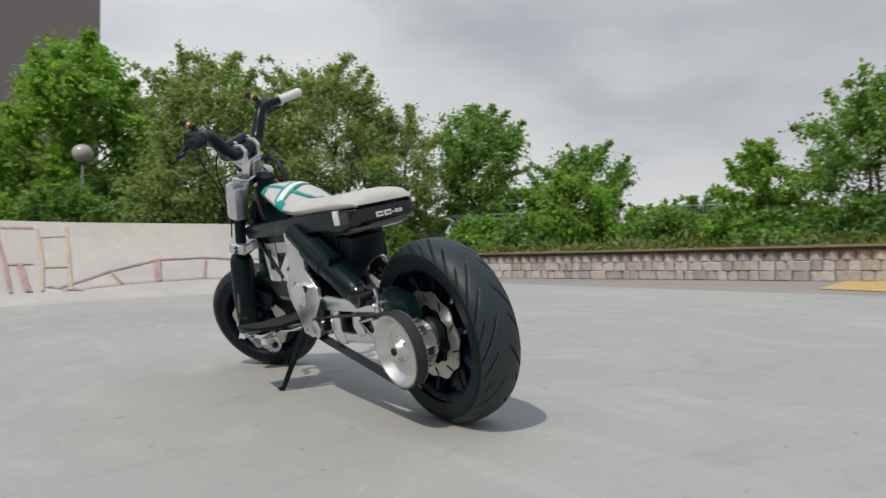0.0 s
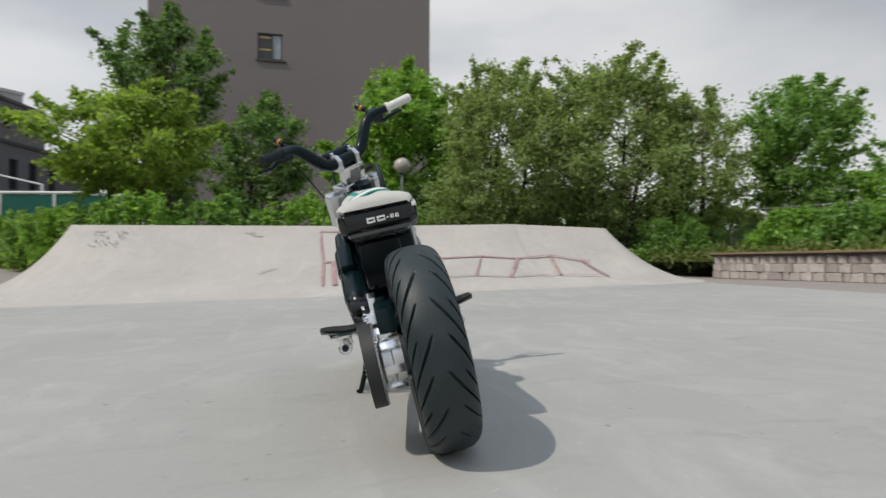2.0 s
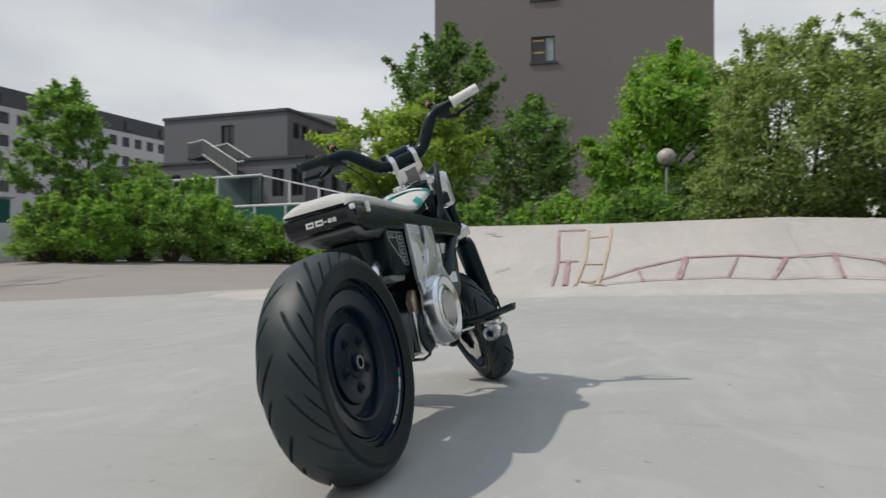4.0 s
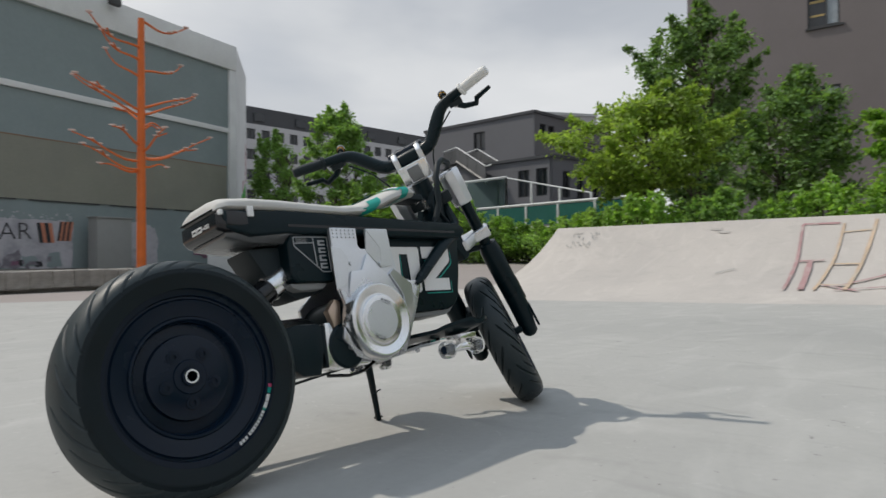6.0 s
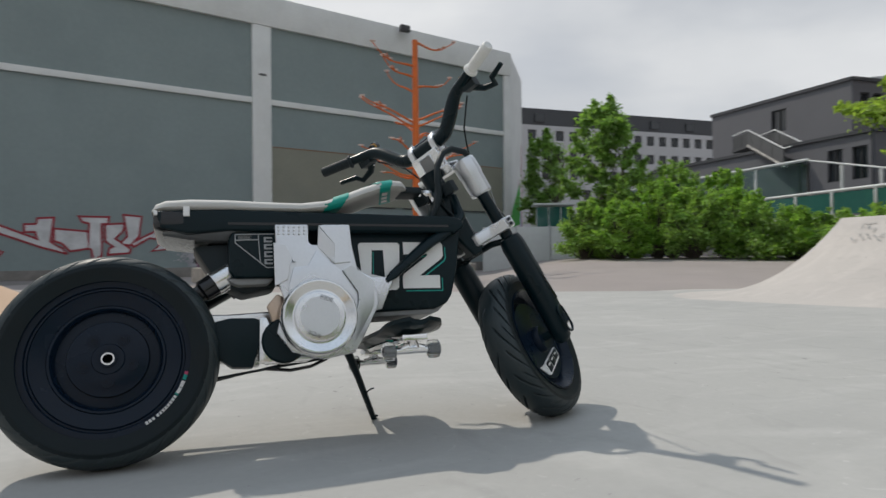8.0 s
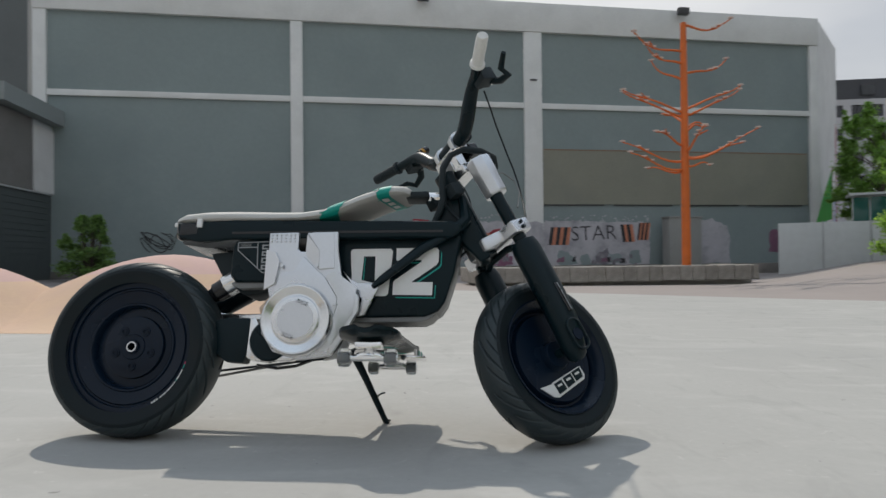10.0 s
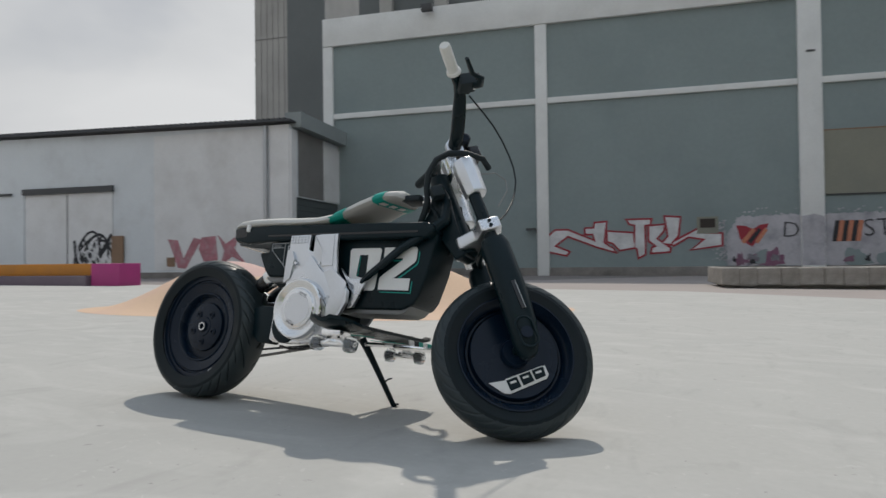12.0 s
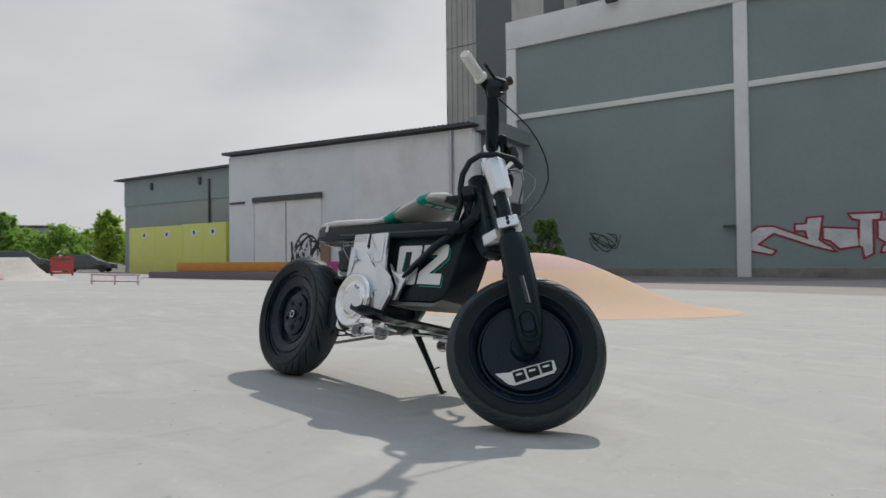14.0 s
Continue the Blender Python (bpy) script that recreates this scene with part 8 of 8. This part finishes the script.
for b in (-0.113, 0.113):
    s_ = 1 if b > 0 else -1
    part("fork_tube", steered(Geo().tube([(0.062, b, 0.26), (0.062, b, 0.62)], 0.0225, 24)), M["black"], bike, "black upper fork tube")
    cup = steered(Geo().lathe([(0.024, 0.528), (0.037, 0.528), (0.041, 0.534), (0.0425, 0.600), (0.045, 0.612), (0.045, 0.664), (0.042, 0.672), (0.005, 0.674)], Matrix.Translation((0.070, b * 0.97, 0)) @ Matrix.Rotation(radians(22.5), 4, "Z"), 8))
    part("fork_cup", cup, M["alu_paint"], bike, "silver faceted upper fork cup", bevel=0.003, smooth=20)
    leg = Geo()
    rings = []
    for h, a, rb, ra in ((0.350, 0.062, 0.024, 0.026), (0.345, 0.062, 0.036, 0.042), (0.315, 0.061, 0.042, 0.050), (0.15, 0.056, 0.040, 0.051), (0.04, 0.048, 0.038, 0.048), (-0.02, 0.040, 0.034, 0.042), (-0.058, 0.034, 0.029, 0.030), (-0.070, 0.032, 0.016, 0.016)):
        rings.append([(a + ra * math.copysign(abs(math.cos(2 * math.pi * k / 24)) ** 0.75, math.cos(2 * math.pi * k / 24)), b * (1.03 if h > 0 else 0.98) + rb * math.sin(2 * math.pi * k / 24), h) for k in range(24)])
    leg.loft(rings)
    sleeve = part("fork_sleeve", steered(leg), M["black"], bike, "satin black lower fork sleeve", smooth=40)
    part("sleeve_slot", steered(Geo().box((0.050, b * 1.03 + s_ * 0.0395 - 0.003, 0.075), (0.063, b * 1.03 + s_ * 0.0395 + 0.003, 0.175))), M["black_gloss"], sleeve, "open slot in the sleeve", bevel=0.002)
    # pale strip paints the bright highlight on the slot's inner edge
    part("slot_glint", steered(Geo().box((0.0625, b * 1.03 + s_ * 0.0395 - 0.003, 0.077), (0.0655, b * 1.03 + s_ * 0.0395 + 0.0032, 0.173))), M["label_line"], sleeve)
    ring = []
    for k in range(40):
        t = 2 * math.pi * k / 40
        ring.append((0.040 + 0.028 * math.cos(t), b * 1.02 + s_ * 0.0375, 0.0 + 0.026 * math.sin(t) + (0.026 if math.sin(t) > 0 else -0.020)))
    part("axle_slot_rim", steered(Geo().tube(ring, 0.0045, 8, closed=True)), M["black"], sleeve)
    part("axle_slot", steered(Geo().lathe([(0.001, 0.0), (0.019, 0.0), (0.019, 0.003), (0.001, 0.004)], Matrix.Translation((0.040, b * 1.02 + s_ * 0.036, 0.002)) @ pose(0, 0, 0, -90 if s_ > 0 else 90, 0, 0), 24)), M["wheel"], sleeve)
part("fork_brace", steered(Geo().tube([(0.062, -0.10, 0.34), (0.05, -0.05, 0.355), (0.05, 0.05, 0.355), (0.062, 0.10, 0.34)], 0.012, 10)), M["black"], bike)

# front wheel
FW = STEER @ Matrix.Translation((0.020, 0, -0.0235)) @ pose(0, 0, 0, -90, 0, 0)
front_geo = Geo().lathe([(r_ * 0.94, h_) for r_, h_ in ((0.010, -0.055), (0.045, -0.055), (0.050, -0.045), (0.052, -0.030), (0.098, -0.028), (0.152, -0.030), (0.157, -0.022), (0.160, -0.014), (0.166, -0.014), (0.170, -0.024), (0.180, -0.040), (0.190, -0.048), (0.197, -0.056), (0.202, -0.056),
                         (0.203, -0.045), (0.196, -0.01), (0.190, 0.02), (0.196, 0.045), (0.203, 0.056), (0.198, 0.057), (0.186, 0.045), (0.172, 0.01), (0.06, 0.00), (0.04, 0.03), (0.010, 0.04))], FW, 96, closed=True)
front_wheel = part("front_wheel", front_geo, M["wheel"], bike, "navy-black solid disc front wheel", smooth=28)
part("tyre", tyre(0.2650, 0.057, 0.183, FW, 10, 2), None, front_wheel, "black rubber tyre with curved tread grooves")
part("front_axle", Geo().lathe([(0.001, -0.085), (0.015, -0.085), (0.015, 0.085), (0.001, 0.085)], FW, 20), M["black"], front_wheel)
part("brake_disc", brake_disc(0.14, FW, 0.052), M["disc"], front_wheel, "steel front brake disc", smooth=20)
# raised emblem on the front wheel as plain slanted blocks in a pale outline
EM = Matrix((ahead_s, axis_s, -left_s)).transposed().to_4x4()
EM.translation = STEER @ Vector((0.020, -0.0300, -0.006))
EM = EM @ Matrix.Translation((0.0, -0.020, 0)) @ Matrix.Diagonal((1.03, 0.98, 1, 1))
emblem = part("wheel_emblem", Geo().prism([(-0.112, -0.066), (-0.062, -0.072), (-0.056, -0.068), (0.068, -0.060), (0.078, -0.062), (0.080, -0.092), (0.070, -0.104), (-0.060, -0.118), (-0.078, -0.110), (-0.092, -0.092)], EM, 0.0, 0.0045), M["white"], front_wheel, "pale raised emblem plate", bevel=0.001)
part("emblem_block", Geo().prism([(-0.058, -0.074), (-0.022, -0.071), (-0.018, -0.106), (-0.055, -0.110)], EM, 0.0046, 0.0068), M["black"], emblem, bevel=0.001)
part("emblem_block", Geo().prism([(-0.014, -0.070), (0.024, -0.067), (0.027, -0.100), (-0.011, -0.105)], EM, 0.0046, 0.0068), M["black"], emblem, bevel=0.001)
part("emblem_block", Geo().prism([(0.030, -0.066), (0.071, -0.063), (0.068, -0.095), (0.033, -0.099)], EM, 0.0046, 0.0068), M["black"], emblem, bevel=0.001)
for x0, z0 in ((-0.049, -0.082), (-0.006, -0.078), (0.039, -0.074)):
    part("emblem_inset", Geo().prism([(x0, z0), (x0 + 0.020, z0 + 0.001), (x0 + 0.021, z0 - 0.006), (x0 + 0.001, z0 - 0.007)], EM, 0.0069, 0.0074), M["white"], emblem, smooth=0)
part("front_caliper", steered(Geo().box((-0.06, 0.045, 0.09), (0.03, 0.085, 0.16)).box((-0.04, 0.04, 0.07), (0.0, 0.09, 0.10))), M["black"], bike, "black front brake caliper", bevel=0.008)

# stem and handlebar
stem = Geo()
stem.prism([(0.030, -0.075), (0.105, -0.085), (0.105, 0.085), (0.030, 0.075)], I4, 0.655, 0.690)
stem.prism([(0.036, -0.058), (0.074, -0.058), (0.074, 0.058), (0.036, 0.058)], I4, 0.690, 0.765)
stem_ob = part("stem_block", steered(stem), M["alu"], bike, "machined silver stem block", bevel=0.006, segs=3)
part("stem_window", steered(Geo().box((0.034, -0.024, 0.695), (0.0365, 0.024, 0.750))), M["grey_under"], stem_ob, bevel=0.001)
part("window_rim", steered(Geo().tube([(0.0345, -0.026, 0.693), (0.0345, 0.026, 0.693), (0.0345, 0.026, 0.752), (0.0345, -0.026, 0.752)], 0.003, 6, closed=True)), M["alu"], stem_ob)
for b in (-0.050, 0.050):
    ring = Geo().prism([(0.050, 0.745), (0.112, 0.752), (0.118, 0.795), (0.105, 0.820), (0.075, 0.822), (0.052, 0.800)], Matrix(((1, 0, 0, 0), (0, 0, 1, b), (0, 1, 0, 0), (0, 0, 0, 1))), -0.011, 0.011)
    part("bar_clamp", steered(ring), M["alu_paint"], stem_ob, "silver bar clamp", bevel=0.004)
half_bar = [(0.085, 0.0, 0.787), (0.085, 0.05, 0.786), (0.087, 0.085, 0.790), (0.092, 0.110, 0.803), (0.101, 0.140, 0.832), (0.111, 0.170, 0.866), (0.117, 0.195, 0.890), (0.117, 0.220, 0.903), (0.110, 0.250, 0.911), (0.093, 0.287, 0.918), (0.071, 0.340, 0.928), (0.053, 0.385, 0.936), (0.041, 0.415, 0.941)]
bar_pts = [(a, -b, h) for a, b, h in half_bar[-2::-1][:-1]] + half_bar[:-1]
fine_bar = []
for i in range(len(bar_pts) - 1):
    q0, q1, q2, q3 = (Vector(bar_pts[max(0, min(len(bar_pts) - 1, j))]) for j in (i - 1, i, i + 1, i + 2))
    for k in range(4):
        t = k / 4
        fine_bar.append(0.5 * ((2 * q1) + (q2 - q0) * t + (2 * q0 - 5 * q1 + 4 * q2 - q3) * t * t + (3 * q1 - q0 - 3 * q2 + q3) * t ** 3))
fine_bar.append(Vector(bar_pts[-1]))
handlebar = part("handlebar", steered(Geo().tube(fine_bar, [0.0172 + 0.0085 * min(1, max(0, 2.2 * (1 - abs(p.y) / 0.29))) for p in fine_bar], 20)), M["black"], bike, "thick swept satin black handlebar", smooth=60)


def on_bar(b, sign):
    best = min(half_bar, key=lambda q: abs(q[1] - b))
    for q0, q1 in zip(half_bar, half_bar[1:]):
        if q0[1] <= b <= q1[1]:
            t = (b - q0[1]) / (q1[1] - q0[1])
            best = tuple(u + (v - u) * t for u, v in zip(q0, q1))
    return Vector((best[0], sign * best[1] if best[1] else 0, best[2]))


for sign, mat, words in ((-1, M["white_grip"], "white rubber handlebar grip"), (1, M["black_matt"], "black rubber handlebar grip")):
    path = [on_bar(b, sign) for b in (0.298, 0.300, 0.308, 0.312, 0.35, 0.38, 0.410, 0.415)]
    grip = part("grip", steered(Geo().tube(path, [0.019, 0.026, 0.026, 0.0195, 0.0190, 0.0190, 0.0192, 0.016], 20)), mat, handlebar, words, smooth=40)
    for k in range(9):
        q = on_bar(0.318 + 0.010 * k, sign)
        q2 = on_bar(0.321 + 0.010 * k, sign)
        part("grip_rib", steered(Geo().tube([q, q2], 0.0202, 16)), mat, grip, smooth=40)
    piv = on_bar(0.262, sign) + Vector((0.030, 0, -0.014))
    perch = part("lever_perch", steered(Geo().box((piv.x - 0.034, piv.y - 0.026, piv.z - 0.024), (piv.x + 0.028, piv.y + 0.026, piv.z + 0.024)).tube([piv + Vector((0.01, -0.05 * sign, 0.0)), piv + Vector((0.02, 0.02 * sign, 0.0))], 0.012, 10)), M["black_matt"], handlebar, "black lever perch", bevel=0.004)
    lever = [piv + Vector((0.018, 0.0, -0.016)), piv + Vector((0.030, 0.03 * sign, -0.040)), piv + Vector((0.022, 0.075 * sign, -0.052)), Vector((0.128, 0.345 * sign, 0.866)), Vector((0.102, 0.405 * sign, 0.880))]
    part("brake_lever", steered(Geo().tube(lever, [0.011, 0.010, 0.009, 0.008, 0.006], 10, squash=1.4)), M["black"], handlebar, "black brake lever")
    part("lever_bolt", steered(Geo().tube([piv + Vector((0.02, 0, -0.03)), piv + Vector((0.02, 0, 0.026))], 0.006, 8)), M["alu"], perch)
    pod0 = Vector((0.156, 0.232 * sign, 0.931))
    part("pod_stalk", steered(Geo().tube([Vector((0.122, 0.230 * sign, 0.906)), pod0], 0.006, 8)), M["black_matt"], handlebar)
    pod = part("indicator", steered(Geo().tube([pod0, pod0 + Vector((0.012, 0, 0.003))], 0.012, 16)), M["black_matt"], handlebar, "round black and amber indicator")
    part("amber_band", steered(Geo().tube([pod0 + Vector((0.012, 0, 0.003)), pod0 + Vector((0.026, 0, 0.006))], 0.0150, 16)), M["orange_pod"], pod, "amber lens")
    part("pod_cap", steered(Geo().tube([pod0 + Vector((0.026, 0, 0.006)), pod0 + Vector((0.046, 0, 0.011)), pod0 + Vector((0.050, 0, 0.012))], [0.0172, 0.0172, 0.013], 16)), M["black_gloss"], pod)
part("bar_display", steered(Geo().tube([(0.128, -0.075, 0.806), (0.128, -0.070, 0.806), (0.128, 0.070, 0.806), (0.128, 0.075, 0.806)], [0.018, 0.024, 0.024, 0.018], 24)), M["wheel"], bike, "dark cylindrical display before the bar")
headlamp = part("headlamp", steered(Geo().box((0.135, -0.045, 0.735), (0.180, 0.045, 0.785))), M["black_gloss"], bike, "small black headlamp", bevel=0.010, segs=3)
part("lamp_bracket", steered(Geo().tube([(0.09, 0.0, 0.70), (0.15, 0.0, 0.74)], 0.012, 8)), M["alu"], headlamp)
part("brake_hose", steered(Geo().tube([(0.140, -0.228, 0.868), (0.194, -0.168, 0.828), (0.232, -0.122, 0.795), (0.256, -0.090, 0.745), (0.268, -0.068, 0.690), (0.268, -0.060, 0.640), (0.256, -0.058, 0.585), (0.230, -0.066, 0.535), (0.194, -0.084, 0.485), (0.145, -0.11, 0.435), (0.10, -0.14, 0.40)], 0.0032, 8)), M["black_matt"], bike, "thin black brake hose")
part("brake_hose", steered(Geo().tube([(0.140, 0.228, 0.868), (0.183, 0.20, 0.832), (0.20, 0.165, 0.79), (0.19, 0.13, 0.72), (0.155, 0.10, 0.63), (0.11, 0.095, 0.52), (0.10, 0.12, 0.43)], 0.0032, 8)), M["black_matt"], bike, "thin black brake hose")
part("pale_wire", steered(Geo().tube([(0.115, -0.09, 0.625), (0.18, -0.085, 0.62), (0.205, -0.09, 0.58), (0.19, -0.10, 0.53), (0.13, -0.11, 0.47)], 0.0025, 6)), M["grey_under"], bike)
for b in (-0.05, 0.05):
    part("stem_bolt", steered(Geo().tube([(0.10, b, 0.812), (0.10, b, 0.830)], 0.008, 12)), M["alu_bright"], bike)
for k, (a, b, h) in enumerate(((-0.045, -0.06, 0.60), (-0.05, 0.05, 0.62), (-0.04, 0.0, 0.57))):
    part("neck_fitting", steered(Geo().box((a - 0.022, b - 0.022, h - 0.022), (a + 0.022, b + 0.022, h + 0.022))), M["black_matt"], bike, bevel=0.006)

# set the tyres on the slab
bpy.context.view_layer.update()
lean_m = Matrix.Rotation(radians(-LEAN), 4, "X") @ Matrix.Scale(BIKE_SIZE, 4)


def least_gap(wheel):
    t = [c for c in wheel.children if c.name.startswith("tyre")][0]
    return min((lambda q: q.z - ground_z(q.x, q.y) - 0.008)(lean_m @ v.co) for v in t.data.vertices)


gap_r, gap_f = least_gap(rear_wheel), least_gap(front_wheel)
bike.location = (-0.014, 0.010, -0.5 * (gap_r + gap_f) - 0.002)

# ---- the skateboard carried across the frame as foot rests ----
board = thing("skateboard", "short black-topped skateboard with clear wheels slung across under the motorcycle", "skateboard")
board.matrix_world = Matrix.Translation(bike.location) @ lean_m
deck_rings = []
for k in range(25):
    t = -1 + 2 * k / 24
    y = 0.310 * t - 0.010
    w = 0.090 * (1 - max(0, abs(t) - 0.72) ** 2 * 9.5) ** 0.5 if abs(t) < 0.995 else 0.03
    lift = 0.020 * max(0, abs(t) - 0.66) / 0.34
    z = 0.287 + lift
    deck_rings.append([(0.800 + w * c, y, z + dz + 0.006 * (c * c)) for c, dz in ((-1, 0.0), (-0.5, -0.006), (0, -0.008), (0.5, -0.006), (1, 0.0), (1, 0.010), (0.5, 0.007), (0, 0.006), (-0.5, 0.007), (-1, 0.010))])
deck = part("deck", Geo().loft(deck_rings), M["black"], board, "deck with teal and white print underneath", smooth=40)
tape_rings = [[(x, y, z + 0.0012) for x, y, z in ring[5:]] for ring in deck_rings]
tg = Geo()
tg.v = [p for ring in tape_rings for p in ring]
tg.f = [(5 * i + j, 5 * i + j + 1, 5 * i + j + 6, 5 * i + j + 5) for i in range(24) for j in range(4)]
for k, mat in enumerate((M["white"], M["black"], M["teal"], M["white"], M["teal"], M["white"])):
    y0 = 0.085 + 0.032 * k
    part("print", Geo().prism([(y0, 0.262), (y0 + 0.040, 0.262), (y0 + 0.030, 0.286), (y0 - 0.008, 0.286)], Matrix(((0, 0, 1, 0.896), (1, 0, 0, 0), (0, 1, 0, 0.004), (0, 0, 0, 1))), -0.006 + 0.0006 * k, 0.0006 * k), mat, deck, smooth=0)
part("frame_loop", Geo().tube([(0.86, 0.03, 0.258), (0.900, 0.09, 0.260), (0.912, 0.17, 0.264), (0.905, 0.24, 0.270), (0.86, 0.280, 0.276)], 0.0095, 12), M["alu_bright"], board, "polished aluminium loop")
part("grip_tape", tg, M["grip_tape"], deck, "black grip tape")
for y0, y1, mat in ((0.05, 0.11, M["teal"]), (0.12, 0.17, M["white"]), (-0.16, -0.10, M["teal"]), (-0.23, -0.17, M["white"])):
    part("print", Geo().prism([(0.74, y0), (0.83, y0 + 0.02), (0.86, y1), (0.77, y1 - 0.02)], I4, 0.2755, 0.2775), mat, deck, smooth=0)
for y in (-0.235, 0.215):
    truck = part("truck", Geo().box((0.762, y - 0.030, 0.262), (0.838, y + 0.030, 0.280)).tube([(0.722, y, 0.237), (0.878, y, 0.237)], 0.0105, 12).tube([(0.80, y, 0.238), (0.80, y + 0.006, 0.265)], [0.022, 0.016], 12).tube([(0.765, y, 0.240), (0.80, y, 0.250), (0.835, y, 0.240)], 0.012, 10), M["alu_bright"], board, "polished skateboard truck", bevel=0.002)
    for x in (0.727, 0.863):
        WM = Matrix.Translation((x, y, 0.237)) @ pose(0, 0, 0, 0, 90, 0)
        wheel = part("wheel", Geo().lathe([(0.008, -0.016), (0.020, -0.018), (0.026, -0.014), (0.0275, 0), (0.026, 0.014), (0.020, 0.018), (0.008, 0.016)], WM, 32, closed=True), M["clear"], board, "clear plastic wheel", smooth=40)
        part("core", Geo().lathe([(0.001, -0.0165), (0.0145, -0.0165), (0.0150, 0), (0.0145, 0.0165), (0.001, 0.0165)], WM, 24), M["wheel"], wheel, "dark wheel core", smooth=40)
        part("bearing", Geo().lathe([(0.004, 0.0165), (0.004, 0.0195), (0.009, 0.0195), (0.010, 0.0160)], WM, 16), M["alu"], wheel)
for q in (-1, 1):
    part("hanger", Geo().tube([(0.72, 0.05 * q, 0.262), (0.74, 0.12 * q, 0.268), (0.78, 0.16 * q, 0.272)], 0.008, 8), M["alu"], board, "aluminium hanger arm")

# ---- wall stones and planter stones ----


def stone_meshes(n, size, mat, seed):
    out = []
    for i in range(n):
        r = random.Random(seed + i)
        g = Geo().box((0, 0, 0), size)
        me = mesh_of("stone", g, mat, bevel=min(size) * 0.10, segs=1, smooth=0)
        for v in me.vertices:
            v.co += Vector((r.uniform(-1, 1), r.uniform(-1, 1), r.uniform(-1, 1))) * min(size) * 0.055
        out.append(me)
    return out


# two courses of rough blocks of mixed length under a course of prow-faced ones, whose noses catch the light below the cap
def rough_stone(outline, high, seed):
    r = random.Random(seed)
    me = mesh_of("stone", Geo().prism(outline, I4, 0.0, high), M["block_a"], bevel=0.010, segs=1, smooth=0)
    for v in me.vertices:
        v.co += Vector((r.uniform(-1, 1), r.uniform(-1, 1), r.uniform(-1, 1))) * 0.007
    return me


PITCH = 0.205
prows = [rough_stone([(0.003, 0.10), (0.003, 0.046 + 0.003 * i), (0.10 + 0.006 * (i - 2), -0.028 + 0.003 * i), (0.202, 0.052 - 0.003 * i), (0.202, 0.10)], 0.150, 500 + i) for i in range(5)]
blocks = {w: [rough_stone([(0.003, 0.10), (0.003, -0.012), (w * 0.35, -0.024 - 0.004 * i), (w * 0.7, -0.018), (w - 0.003, -0.010), (w - 0.003, 0.10)], 0.150, 520 + i + int(100 * w)) for i in range(3)] for w in (0.16, 0.24, 0.33)}
r = random.Random(77)
far_stones = Geo()
flip_w = Matrix.Rotation(math.atan2(-wall_dir.y, -wall_dir.x), 4, "Z")
near_stones = 0
for c in range(3):
    along_w = 0.0
    while along_w < PITCH * 164:
        w = PITCH if c == 2 else r.choice((0.16, 0.24, 0.24, 0.33))
        me = r.choice(prows if c == 2 else blocks[w])
        along_w += w
        m = Matrix.Translation(wall_at(along_w, (-0.008 + r.uniform(-0.012, 0.012) if c < 2 else -0.022), 0.006 + 0.155 * c)) @ flip_w @ Matrix.Scale(-1, 4, (0, 1, 0))
        if along_w < 20.4 and near_stones < 300:
            near_stones += 1
            st = new("stone", me)
            st.matrix_world = m
            st.parent = stone_wall
        else:
            far_stones.add([m @ v.co for v in me.vertices], [tuple(q.vertices) for q in me.polygons])
tagged(part("far_stones", far_stones, M["block_a"], stone_wall), kind="stuff")
# rough long stones round the planter
pst = {w: stone_meshes(4, (w, 0.24, 0.50), M["planter"], 300 + int(w * 100)) for w in (0.45, 0.6, 1.3)}
u = -5.75
while u < 3.2:
    w = r.choice((0.45, 0.6))
    st = new("stone", r.choice(pst[w]))
    st.matrix_world = Matrix.Translation((u, -14.65, Z0 + 0.45))
    st.parent = planter
    u += w + 0.006
for k in range(2):
    for u in (-5.5, 4.1):
        st = new("stone", pst[1.3][k])
        st.matrix_world = Matrix.Translation((u, -14.45 + 1.3 * k, Z0 + 0.45)) @ Matrix.Rotation(radians(90), 4, "Z")
        st.parent = planter
